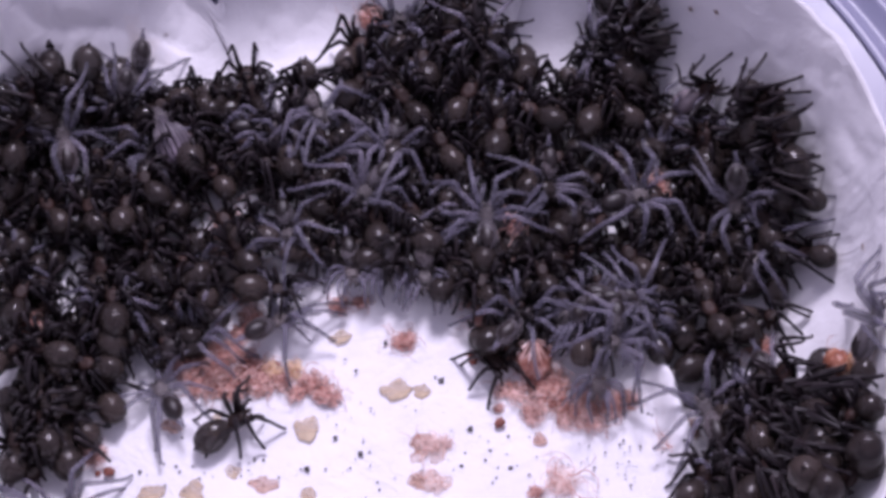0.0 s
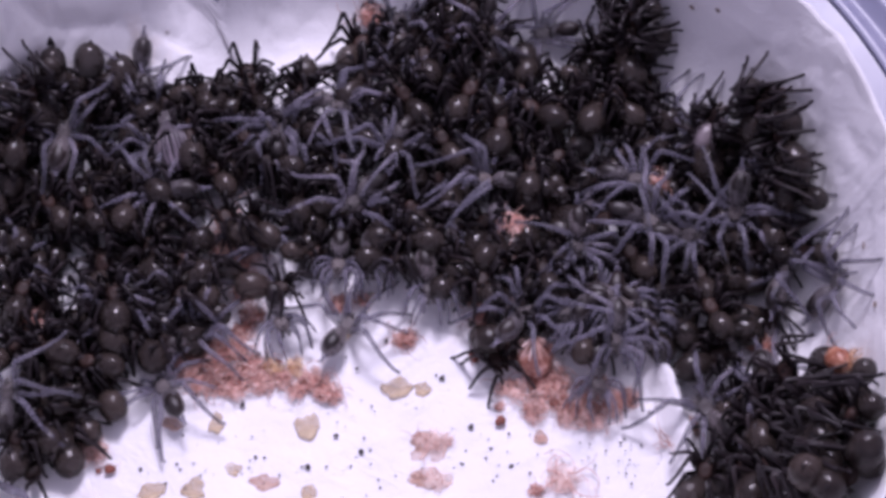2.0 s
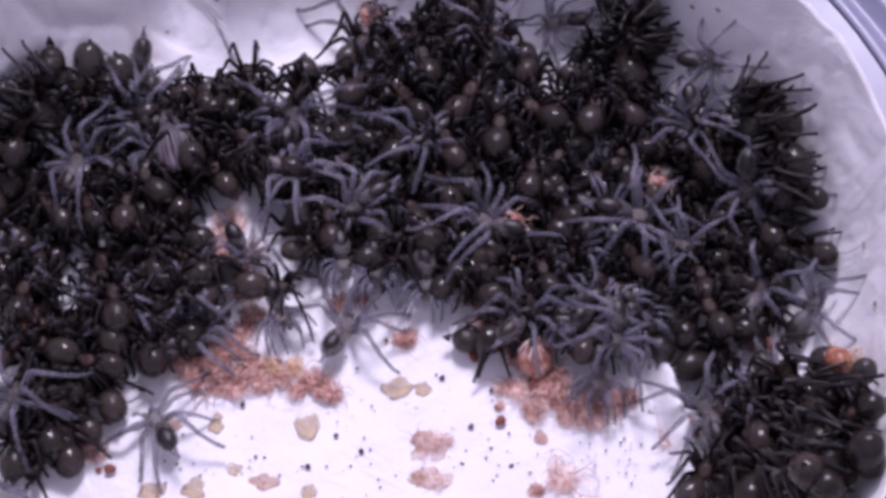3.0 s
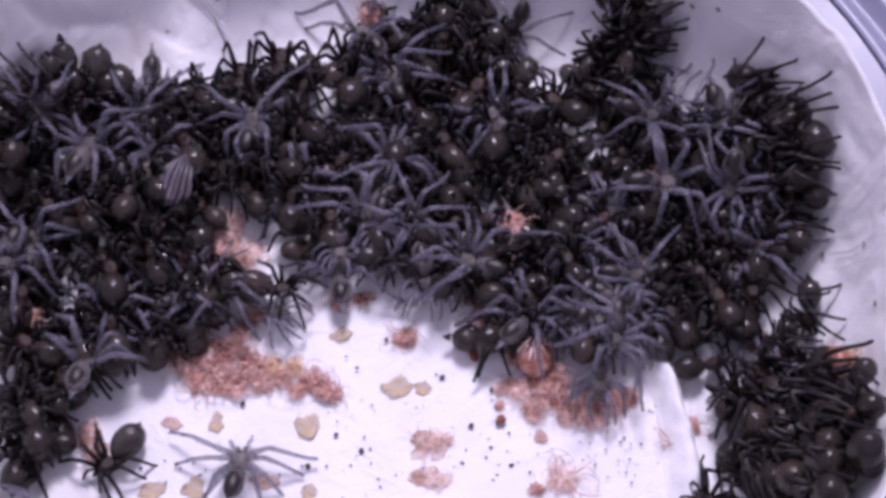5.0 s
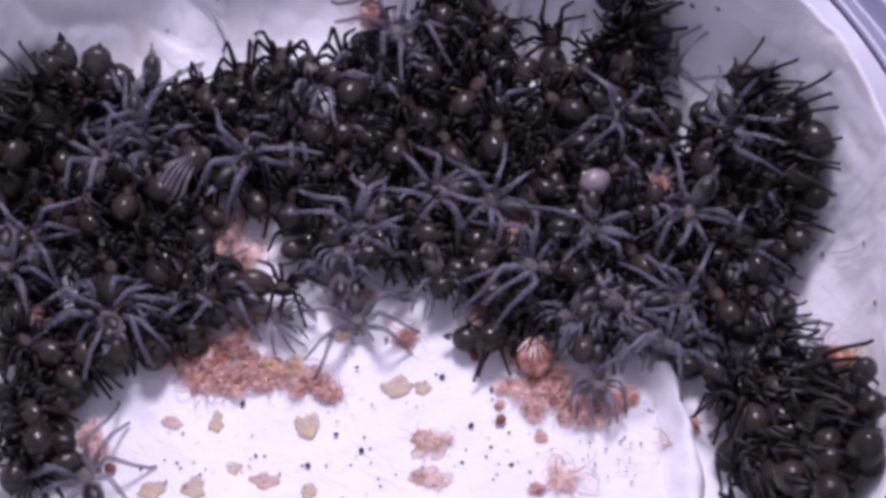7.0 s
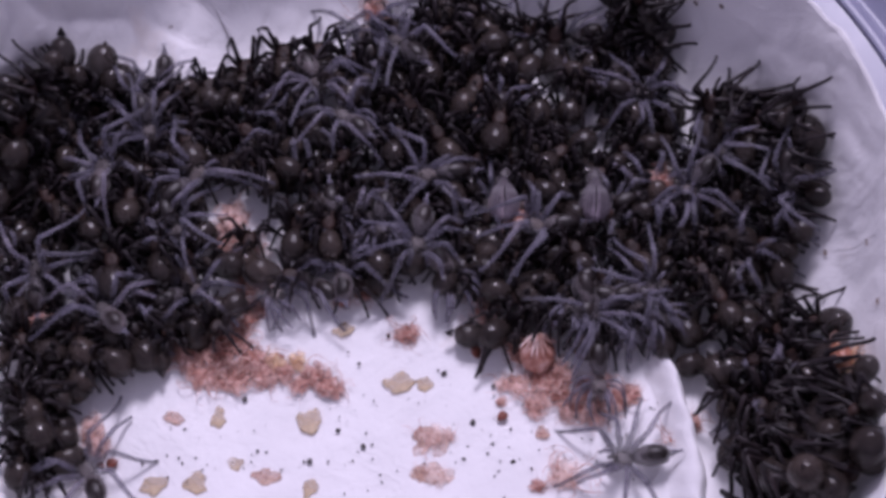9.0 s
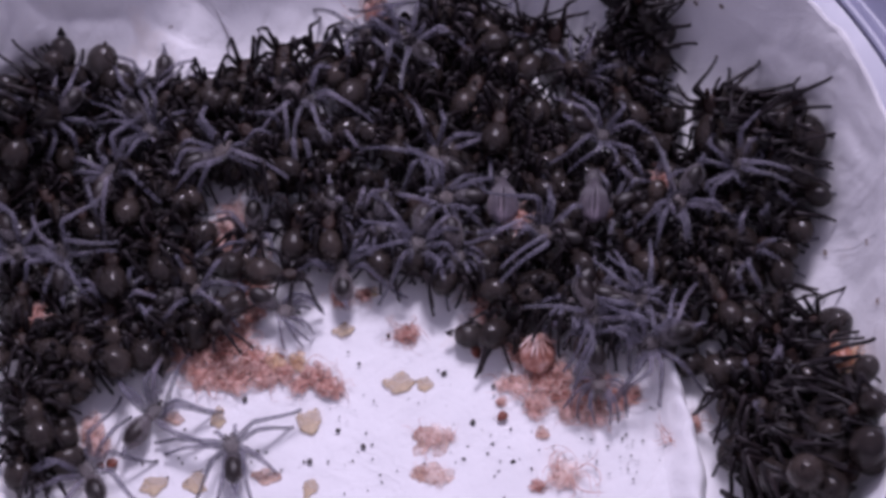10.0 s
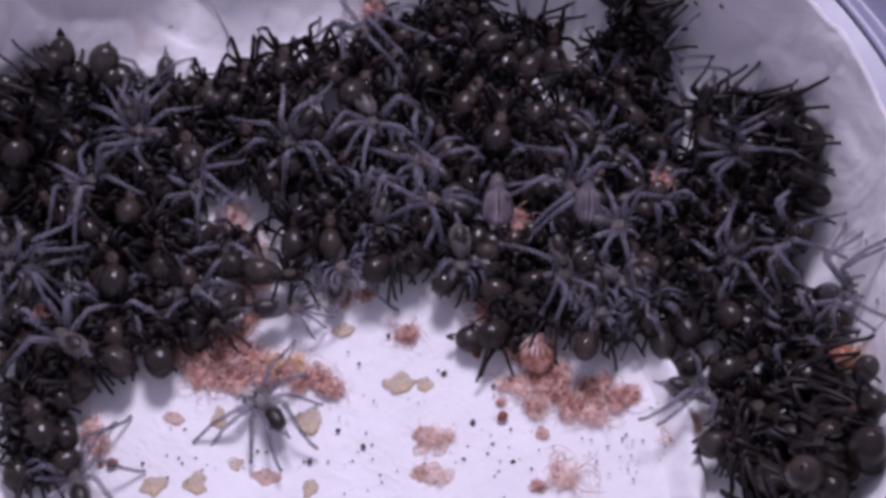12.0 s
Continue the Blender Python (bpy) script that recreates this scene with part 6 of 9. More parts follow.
    crawl(40, [(0, -98, 13.2, 1.4, 144), (0.72, -98, 13.2, 1.4, 144), (1, -99.8, 12.9, 1.4, 201), (1.72, -99.8, 12.9, 1.4, 201), (2, -101.8, 13.4, 1.4, 258), (2.72, -101.8, 13.4, 1.4, 258), (3, -98.5, 13.3, 1.4, 252), (3.71, -98.5, 13.3, 1.4, 252), (5, -94.1, 14.1, 1.4, 201), (5.72, -94.1, 14.1, 1.4, 201), (6, -98, 14.1, 1.4, 180), (6.72, -98, 14.1, 1.4, 180), (7, -98.2, 13.7, 1.4, 207), (8.05, -98.2, 13.7, 1.4, 207), (9, -86.3, 14.5, 1.4, 204), (9.5, -97.7, 12.7, 1.4, 210), (10, -97.5, 13, 1.4, 204), (10.72, -97.5, 13, 1.4, 204), (11, -95.7, 12.7, 1.4, 198), (11.72, -95.7, 12.7, 1.4, 198), (12, -95.3, 11.7, 1.4, 165)])
    crawl(41, [(0, -28.4, 34.4, 1.3, 96.6), (0.2, -28.4, 34.4, 1.3, 96.6), (0.35, -28.4, 34.4, 3.5, 59.4), (0.5, -28.4, 34.4, 4.3, 22.3), (1.2, -28.2, 34.5, 4.3, 22.1), (1.5, -29.2, 32.7, 4.3, 9.6), (1.7, -29.1, 32.7, 4.3, 9.6), (2, -29.2, 32.6, 4.3, 10.6), (2.2, -29.2, 32.6, 4.3, 10.6), (2.5, -29.7, 32.1, 4.3, 16.5), (2.78, -29.6, 32.1, 4.3, 16.5), (3, -23.4, 33.1, 4.3, 22.8), (3.64, -23.4, 33.2, 4.3, 22.8), (5, -32.9, 34.9, 4.3, 30.5), (5.28, -32.8, 34.9, 4.3, 30.4), (5.5, -39.9, 31.5, 4.3, 52.6), (5.7, -39.9, 31.5, 4.3, 52.6), (6, -40.9, 29.3, 4.3, 67.4), (6.2, -40.9, 29.3, 4.3, 67.4), (6.5, -40.9, 29.3, 4.3, 68.1), (6.9, -40.9, 29.3, 4.3, 68.1), (7.2, -40.9, 29.3, 4.3, 74.6), (7.5, -40.9, 29.3, 4.3, 74.6), (9, -54.8, 32.4, 4.3, 85.7), (9.2, -54.8, 32.4, 4.3, 85.7), (9.5, -55.6, 33.1, 4.3, 101.5), (9.78, -55.6, 33.1, 4.3, 101.5), (10, -45.8, 32.4, 4.3, 94.9), (10.28, -45.8, 32.4, 4.3, 94.9), (10.5, -38.3, 27.5, 4.3, 95.8), (10.78, -38.3, 27.5, 4.3, 95.8), (11, -47.4, 20.4, 3, 116.6), (11.28, -47.4, 20.4, 3, 116.6), (11.5, -64.9, 25.7, 0, 131.5), (11.7, -64.9, 25.7, 0, 131.5), (12, -66.7, 25.2, 0, 135.9)])
    crawl(42, [(0, 57.3, 48.3, 1.3, 52.6), (0.2, 57.3, 48.3, 1.3, 52.6), (0.5, 58.2, 47.3, 4.3, 40.3), (1.28, 58.2, 47.4, 4.3, 40.5), (1.5, 63.1, 41.2, 4.3, 33.8), (1.7, 63.1, 41.3, 4.3, 33.9), (2, 63.2, 41.2, 4.3, 48.8), (2.28, 63.2, 41.2, 4.3, 48.8), (2.5, 66.9, 35.2, 4.3, 47.3), (2.7, 66.9, 35.2, 4.3, 47.3), (3, 65.7, 35.8, 1.3, 48.5), (11.78, 65.7, 35.8, 1.3, 48.5), (12, 73, 34.9, 4.3, 33)])
    crawl(43, [(0, 41.8, 19, 1.3, -101.3), (0.2, 41.8, 19, 1.3, -101.2), (0.5, 41.9, 19, 1.3, -101.3), (1.2, 41.8, 19.1, 1.3, -101.2), (1.5, 44.1, 18, 4.3, -146.3), (1.78, 44, 18, 4.3, -146.3), (2, 37.4, 23.4, 4.3, -124.9), (2.28, 37.4, 23.4, 4.3, -124.8), (2.5, 50.8, 21.8, 4.3, -118.6), (2.78, 50.7, 21.8, 4.3, -118.5), (3, 49.8, 18.4, 4.3, -116.8), (3.33, 49.8, 18.4, 4.3, -116.8), (5, 63, 13.1, 3.4, -127.5), (5.2, 63, 13.1, 3.5, -127.5), (5.5, 63.3, 13, 3.4, -139.9), (5.7, 63.3, 13, 3.4, -139.9), (6, 66, 12.8, 3, -141.2), (6.28, 66, 12.8, 3, -141.2), (6.5, 77.5, 20.6, 4.3, -152.4), (6.9, 77.5, 20.6, 4.3, -152.4), (7.2, 77.5, 20.6, 4.3, -148.1), (7.89, 77.5, 20.6, 4.3, -148.1), (9, 63.8, 23.2, 4.3, -153.9), (9.2, 63.8, 23.2, 4.3, -153.9), (9.5, 63.8, 23.2, 4.3, -134.2), (9.7, 63.8, 23.2, 4.3, -134.2), (10, 67, 23.8, 4.3, -136.8), (10.2, 67, 23.8, 4.3, -136.8), (10.5, 64.6, 23.9, 4.3, -138.5), (10.7, 64.6, 23.9, 4.3, -138.5), (11, 66.2, 23.1, 4.3, -127.7), (11.2, 66.2, 23.1, 4.3, -127.7), (11.5, 63.8, 23.2, 4.3, -122.7), (11.78, 63.8, 23.2, 4.3, -122.7), (12, 57, 30.8, 4.3, -115.6)])
    crawl(44, [(0, 81.3, 56.8, 1.3, -44.6), (1.2, 81.3, 56.9, 1.3, -44.5), (1.5, 81.5, 56.5, 1.3, -45.1), (1.78, 81.5, 56.6, 1.3, -45), (2, 86.4, 58.6, 1.3, -60.6), (2.28, 86.5, 58.7, 1.4, -60.6), (2.5, 91.7, 56.9, 0, -69.4), (2.78, 91.7, 56.9, 0, -69.4), (3, 87.9, 54.3, 1.1, -52), (3.67, 87.9, 54.3, 1.1, -52), (5, 82.2, 52.2, 1.3, -48.3), (10.28, 82.2, 52.2, 1.3, -48.3), (10.5, 88.3, 58, 0, -35.3), (10.7, 88.3, 58, 0, -35.3), (11, 89.7, 59.6, 0, -38), (11.28, 89.7, 59.6, 0, -38), (11.5, 87.3, 59.5, 0.5, -46.5), (11.78, 87.3, 59.5, 0.5, -46.5), (12, 83.2, 61.2, 2.4, -39)])
    crawl(45, [(0, 23.9, 15.5, 1.3, -66.7), (1.7, 23.9, 15.5, 1.3, -66.7), (2, 23.9, 15.2, 1.3, -66.8), (2.2, 23.9, 15.2, 1.3, -66.7), (2.5, 25.6, 14.3, 4.3, -51.4), (2.7, 25.6, 14.3, 4.3, -51.4), (3, 23.9, 15.1, 1.3, -49.7), (3.54, 23.9, 15.1, 1.3, -49.7), (5, 19.7, 13.5, 4.3, -58.9), (5.2, 19.6, 13.6, 4.3, -58.8), (5.5, 23, 11.7, 4.3, -65.2), (5.7, 23, 11.7, 4.3, -65.2), (6, 21.1, 12.6, 1.3, -63.2), (6.28, 21.1, 12.6, 1.3, -63.2), (6.5, 45.5, 22, 4.3, -104.2), (6.9, 45.5, 22, 4.3, -104.2), (7.2, 45.5, 22, 4.3, -114), (7.71, 45.5, 22.1, 4.3, -113.9), (9, 44.2, 22.1, 1.3, -112.7), (10.78, 44.2, 22.1, 1.3, -112.7), (11, 35.9, 27.9, 4.3, -95.5), (11.2, 35.9, 27.9, 4.3, -95.5), (11.5, 37.1, 27.1, 4.3, -78.3), (11.7, 37.1, 27.1, 4.3, -78.3), (12, 35.9, 28, 1.3, -77.1)])
    crawl(46, [(0, 61.5, 57.1, 0.2, 75.1), (1.7, 61.5, 57.1, 0.2, 75.1), (2, 61.6, 56.8, 0.2, 74.9), (2.28, 61.6, 56.8, 0.2, 74.9), (2.5, 60, 61.5, 2.8, 121.6), (2.78, 59.9, 61.4, 1.3, 121.6), (3, 59.4, 56.8, 4.3, 125.3), (4.1, 59.4, 56.8, 4.3, 125.3), (5, 62.5, 61.4, 3.9, 119.3), (5.2, 62.4, 61.3, 3.8, 119.4), (5.5, 60.6, 61.9, 2.4, 116), (5.78, 60.6, 61.9, 2.4, 116), (6, 68, 64.7, 4.3, 116.2), (6.28, 68, 64.7, 4.3, 116.2), (6.5, 65.3, 63.7, 4, 101.5), (6.9, 65.3, 63.7, 4, 101.5), (7.2, 65.3, 63.7, 4, 111), (7.64, 64.9, 63.2, 3.4, 110.9), (9, 66.5, 57, 4.3, 93.3), (9.28, 66.5, 57, 4.3, 93.3), (9.5, 69, 59.5, 4.3, 91.7), (9.7, 69, 59.5, 4.3, 91.7), (10, 69.7, 58.8, 4.3, 82.7), (10.2, 69.7, 58.8, 4.3, 82.7), (10.5, 69.7, 58.8, 4.3, 73.1), (10.7, 69.7, 58.8, 4.3, 73.1), (11, 69.7, 58.8, 4.3, 74.1), (11.2, 69.7, 58.8, 4.3, 74.1), (11.5, 70.5, 58.2, 4.3, 71.4), (11.78, 70.5, 58.2, 4.3, 71.4), (12, 67.5, 60.8, 4.3, 69.9)])
    crawl(47, [(0, 57.6, 55, 0.2, 48.6), (2.2, 57.6, 55, 0.2, 48.6), (2.5, 57.7, 54.6, 1.3, 48.2), (2.78, 57.7, 54.6, 1.3, 48.2), (3, 53.3, 65.7, 0, 54), (3.62, 53.3, 65.7, 0, 54), (5, 52.7, 51.2, 4.3, 51.2), (5.2, 52.6, 51.3, 4.3, 51.3), (5.5, 52, 51.7, 1.3, 52.2), (5.78, 52, 51.7, 1.3, 52.2), (6, 48.5, 47.6, 4.3, 66.3), (6.2, 48.5, 47.6, 4.3, 66.3), (6.5, 48.7, 45.7, 4.3, 66), (6.9, 48.7, 45.7, 4.3, 66), (7.2, 48.7, 45.7, 4.3, 53.4), (7.67, 48.7, 45.7, 4.3, 53.4), (9, 48.5, 52.3, 4.3, 49.5), (9.28, 48.5, 52.3, 4.3, 49.5), (9.5, 50.7, 40.3, 4.3, 40.6), (9.7, 50.7, 40.3, 4.3, 40.6), (10, 50.2, 40.7, 4.3, 44.9), (10.2, 50.2, 40.7, 4.3, 44.9), (10.5, 49.2, 41.6, 1.3, 45.9), (12, 49.2, 41.6, 1.3, 45.9)])
    crawl(48, [(0, -61.8, 62.3, 1.3, -84.8), (2.7, -61.7, 62.4, 1.3, -84.8), (3, -62.1, 62.2, 1.3, -84.5), (3.79, -62.1, 62.2, 1.3, -84.5), (5, -61.7, 64.4, 4.3, -86.6), (5.2, -61.7, 64.5, 4.3, -86.7), (5.5, -61.8, 64.4, 4.3, -93.2), (5.7, -61.8, 64.4, 4.3, -93.2), (6, -61.8, 64.4, 4.3, -100.1), (6.2, -61.8, 64.4, 4.3, -100.1), (6.5, -62.2, 62.1, 1.3, -98.9), (9.78, -62.2, 62.1, 1.3, -98.9), (10, -61.4, 60.2, 4.3, -84.9), (10.2, -61.4, 60.2, 4.3, -84.9), (10.5, -61.2, 59.3, 1.3, -85.1), (12, -61.2, 59.3, 1.3, -85.1)])
    crawl(49, [(0, -84, 52.9, 1.3, -120.8), (2.7, -84, 52.9, 1.3, -120.8), (3, -84.4, 53, 1.3, -120.4), (3.36, -84.4, 53, 1.3, -120.4), (5, -85.5, 53.5, 4.3, -92.2), (5.2, -85.5, 53.5, 4.3, -92.2), (5.5, -85.6, 53.5, 4.3, -103.4), (5.7, -85.6, 53.5, 4.3, -103.4), (6, -85.6, 53.5, 4.3, -111.6), (6.2, -85.6, 53.5, 4.3, -111.6), (6.5, -86.5, 53.2, 4.3, -103.5), (6.9, -86.5, 53.2, 4.3, -103.5), (7.2, -86.5, 53.2, 4.3, -111), (7.65, -86.5, 53.2, 4.3, -111.1), (9, -86.2, 52.9, 1.3, -111.3), (9.78, -86.2, 52.9, 1.3, -111.3), (10, -83.9, 52.3, 4.3, -126.1), (10.28, -83.9, 52.3, 4.3, -126.1), (10.5, -79.7, 55.3, 4.3, -120.7), (10.78, -79.7, 55.3, 4.3, -120.7), (11, -83, 52.6, 4.3, -118.9), (11.2, -83, 52.6, 4.3, -118.9), (11.5, -83, 52.6, 4.3, -109.8), (11.78, -83, 52.6, 4.3, -109.8), (12, -87, 52.4, 4.3, -117.7)])
    crawl(50, [(0, 2.6, 39.5, 1.3, 17.6), (2.7, 2.6, 39.5, 1.3, 17.5), (3, 2.4, 39, 1.3, 17.8), (3.75, 2.4, 39.1, 1.3, 17.8), (5, 2.6, 37.7, 4.3, -15.3), (5.2, 2.6, 37.7, 4.3, -15.3), (5.5, 2.6, 37.6, 4.3, -13.3), (5.7, 2.6, 37.6, 4.3, -13.3), (6, 2.6, 37.6, 4.3, -17.4), (6.2, 2.6, 37.6, 4.3, -17.4), (6.5, 2.4, 38.8, 1.3, -17.2), (7.53, 2.4, 38.8, 1.3, -17.2), (9, -4.1, 45.9, 2.8, -2.1), (9.2, -4.1, 45.9, 2.8, -2.1), (9.5, -4.1, 45.9, 2.8, -6), (9.7, -4.1, 45.9, 2.8, -6), (10, -4.1, 45.9, 2.8, -0.3), (10.2, -4.1, 45.9, 2.8, -0.3), (10.5, -4.2, 42.4, 4.3, 3.6), (10.7, -4.2, 42.4, 4.3, 3.6), (11, -4.1, 45.9, 2.8, -0.9), (11.2, -4.1, 45.9, 2.8, -0.9), (11.5, -4.1, 45.9, 2.8, 13.2), (11.7, -4.1, 45.9, 2.8, 13.2), (12, -4.1, 45.9, 2.8, 23.2)])
    crawl(51, [(0, 26.9, 35.9, 1.3, -79.3), (2.7, 26.9, 35.9, 1.3, -79.3), (3, 27, 35.4, 1.3, -79.4), (3.52, 27, 35.5, 1.3, -79.4), (5, 27.8, 34.3, 4.3, -65.4), (5.2, 27.8, 34.3, 4.3, -65.3), (5.5, 27.9, 34.2, 4.3, -83), (5.7, 27.9, 34.2, 4.3, -83), (6, 27.1, 35.3, 1.3, -82.2), (9.78, 27.1, 35.3, 1.3, -82.2), (10, 17.1, 23.6, 4.3, -71.3), (10.2, 17.1, 23.6, 4.3, -71.3), (10.5, 16.3, 24.6, 1.3, -70.5), (11.7, 16.3, 24.6, 1.3, -70.5), (12, 12.8, 22.1, 4.3, -66.6)])
    crawl(52, [(0, 53.8, 53.3, 0.2, 87.7), (5.2, 53.7, 53.4, 1.3, 87.8), (5.5, 54.1, 52.7, 1.3, 87.4), (5.78, 54.1, 52.7, 1.3, 87.4), (6, 50.2, 61.6, 0, 129.4), (6.2, 50.2, 61.6, 0, 129.4), (6.5, 48.8, 60.4, 0, 115.2), (6.9, 48.8, 60.4, 0, 115.2), (7.2, 48.8, 60.4, 0, 103.4), (8.13, 48.8, 60.4, 0, 103.4), (9, 44.4, 53.5, 1.3, 105.9), (10.28, 44.4, 53.5, 1.3, 105.9), (10.5, 45.6, 60.7, 1.8, 94.2), (10.7, 45.6, 60.7, 1.8, 94.2), (11, 47, 59.3, 1.7, 85.5), (11.2, 47, 59.3, 1.7, 85.5), (11.5, 46.7, 59.7, 1.6, 91.6), (11.7, 46.7, 59.7, 1.6, 91.6), (12, 46.6, 60.3, 1.1, 94.5)])
    crawl(53, [(0, -10.9, 32.1, 1.3, -57), (6.9, -10.9, 32.1, 1.3, -57), (7.2, -11.4, 31.5, 1.3, -56.6), (7.82, -11.4, 31.5, 1.3, -56.6), (9, -12.4, 29.8, 4.3, -28.4), (9.2, -12.4, 29.8, 4.3, -28.4), (9.5, -12.4, 29.8, 4.3, -42.8), (9.7, -12.4, 29.8, 4.3, -42.8), (10, -12.2, 30.9, 1.3, -42.9), (10.28, -12.2, 30.9, 1.3, -42.9), (10.5, -15.6, 24.4, 4.3, -44.2), (10.78, -15.6, 24.4, 4.3, -44.2), (11, 0.3, 19.6, 4.3, -62.9), (11.2, 0.3, 19.6, 4.3, -62.9), (11.5, 4.7, 20.7, 4.3, -73), (11.7, 4.7, 20.7, 4.3, -73), (12, 4.2, 21.7, 1.3, -72.6)])
    crawl(54, [(0, 73.6, 62.2, 1.3, 158.8), (6.9, 73.6, 62.2, 1.3, 158.8), (7.2, 73.9, 61.7, 1.3, 157.4), (8.08, 73.9, 61.7, 1.3, 157.4), (9, 77.2, 65.9, 3.2, 139.1), (9.2, 77.2, 65.9, 3.2, 139.1), (9.5, 77.2, 65.9, 3.2, 149.1), (9.78, 77.2, 65.9, 3.2, 149.1), (10, 74.1, 61, 1.3, 140.8), (11.78, 74.1, 61, 1.3, 140.8), (12, 84.5, 50, 4.3, 130.7)])
    crawl(55, [(0, -91.8, 35.8, 1.3, 54.6), (10.2, -91.8, 35.8, 1.3, 54.6), (10.5, -93.4, 36.2, 1.3, 56), (10.7, -93.4, 36.2, 1.3, 56), (11, -94.8, 35.8, 4.3, 57.4), (11.2, -94.8, 35.8, 4.3, 57.4), (11.5, -93.4, 36.2, 1.3, 56), (12, -93.4, 36.2, 1.3, 56)])
    crawl(56, [(0, 105.1, 55.6, 1.3, 72.7), (10.7, 105.1, 55.6, 0.3, 72.7), (11, 106.1, 55.1, 0.3, 71.7), (11.28, 106.1, 55.1, 0.3, 71.7), (11.5, 98.6, 56.2, 0.2, 92.9), (11.78, 98.6, 56.2, 0.2, 92.9), (12, 96.6, 59.7, 0, 81.6)])
    crawl(57, [(0, -27.2, 30.2, 1.3, -116.5), (11.2, -27.2, 30.2, 1.3, -116.5), (11.5, -29, 29.3, 1.3, -114.6), (11.7, -29, 29.3, 1.3, -114.6), (12, -29.7, 28.2, 4.3, -114)])
    crawl(58, [(0, -55.9, 61.9, 0, -137.7), (2.8, -55.9, 61.9, 0, -137.7), (3.1, -55.9, 62, 0, -139.3), (3.82, -55.9, 62, 0, -139.3), (5, -54.1, 60.9, 0, -142.2), (6.9, -54.1, 60.9, 0, -142.2), (7.2, -54.3, 61.2, 0, -136.4), (7.47, -54.2, 61.2, 0, -136.5), (8.9, -55, 61.8, 0, -135.4), (11.7, -55, 61.8, 0, -135.4), (12, -55, 61.7, 0, -136.7)])
    crawl(59, [(0, -52.2, 58.2, 0, -142.7), (2.8, -52.1, 58.2, 0, -142.8), (3.1, -52.1, 58.3, 0, -143.5), (3.5, -52.1, 58.3, 0, -143.5), (5, -52, 57.3, 0, -136.2), (6.9, -52, 57.3, 0, -136.2), (7.2, -52.1, 57.3, 0, -135.6), (8.09, -52, 57.3, 0, -135.7), (8.9, -52, 56.6, 0, -136.2), (11.7, -52, 56.6, 0, -136.2), (12, -52, 56.8, 0, -131.8)])
    crawl(60, [(0, -49.2, 53, 0, -132.6), (2.8, -49.2, 53, 0, -132.7), (3.1, -49.2, 53.1, 0, -135), (3.58, -49.2, 53.1, 0, -135), (5, -50, 51.3, 0.4, -140.3), (6.9, -50, 51.3, 0.4, -140.3), (7.2, -50.1, 51.3, 0.4, -139.8), (7.79, -49.8, 51.4, 0, -140), (8.9, -51.2, 51.1, 0.5, -134.5), (11.7, -51.2, 51.1, 0.5, -134.5), (12, -51.1, 51.1, 0.5, -134.3)])
    crawl(61, [(0, -41.4, 46.1, 1, -79.2), (2.8, -41.4, 46.1, 0.9, -79.3), (3.1, -41.4, 46.1, 0.9, -79.6), (3.75, -41.4, 46.2, 0.8, -79.7), (5, -42.9, 45.2, 1.4, -72.7), (6.9, -42.9, 45.3, 1.3, -72.8), (7.2, -43.1, 45.5, 1.2, -70.8), (7.77, -43, 45.6, 1.1, -70.9), (8.9, -44.5, 45.4, 1.1, -71.7), (11.7, -44.5, 45.4, 1.1, -71.7), (12, -44.3, 45.3, 1.1, -72.7)])
    crawl(62, [(0, -60.3, 38.9, 4, 29.5), (2.8, -60.2, 38.9, 4, 29.5), (3.1, -60.3, 39.1, 4, 27.5), (4.14, -60.3, 39.1, 4, 27.4), (5, -60.1, 39, 4, 30.2), (6.9, -60.1, 39, 4, 30.2), (7.2, -60.2, 38.9, 4, 27.4), (7.45, -60.1, 38.9, 4, 27.3), (8.9, -60.5, 39.3, 3, 27.9), (11.7, -60.5, 39.3, 3, 27.9), (12, -60.1, 39.4, 3, 30.8)])
    crawl(63, [(0, -48.7, 32.1, 3.9, 13.8), (2.8, -48.8, 32.1, 4, 13.8), (3.1, -48.6, 32, 4, 14), (3.7, -48.5, 32, 4, 14), (5, -57.3, 31, 0.8, 14.6), (6.9, -57.4, 31, 0.9, 14.6), (7.2, -57.3, 31, 0.9, 15.3), (7.55, -57.3, 31, 1, 15.3), (8.9, -58.4, 34.9, 3, 15.7), (11.7, -58.4, 34.9, 3, 15.7), (12, -58.1, 34.7, 3, 18.3)])
    crawl(64, [(0, -72.5, 51, 4, 39.3), (2.8, -72.5, 51, 4, 39.3), (3.1, -72.9, 51.1, 4, 33.2), (3.73, -72.9, 51.2, 4, 33.2), (5, -73.2, 50.5, 4, 38.3), (6.9, -73.2, 50.5, 4, 38.3), (7.2, -73.1, 50.6, 4, 33.9), (7.84, -73, 50.6, 4, 33.9), (8.9, -73, 51.6, 4, 36.1), (11.7, -73, 51.6, 4, 36.1), (12, -73.3, 51.7, 4, 32.8)])
    crawl(65, [(0, -70.1, 43.4, 4, 49.1), (2.8, -70.1, 43.4, 4, 49), (3.1, -70.1, 44, 4, 44.2), (3.67, -70.1, 44, 4, 44.2), (5, -71.7, 44.3, 4, 44.2), (6.9, -71.7, 44.3, 4, 44.2), (7.2, -71.4, 44.3, 4, 43.9), (7.54, -71.3, 44.3, 4, 43.8), (8.9, -73.8, 43.5, 4, 50.5), (11.7, -73.8, 43.5, 4, 50.5), (12, -74, 43.8, 4, 47.3)])
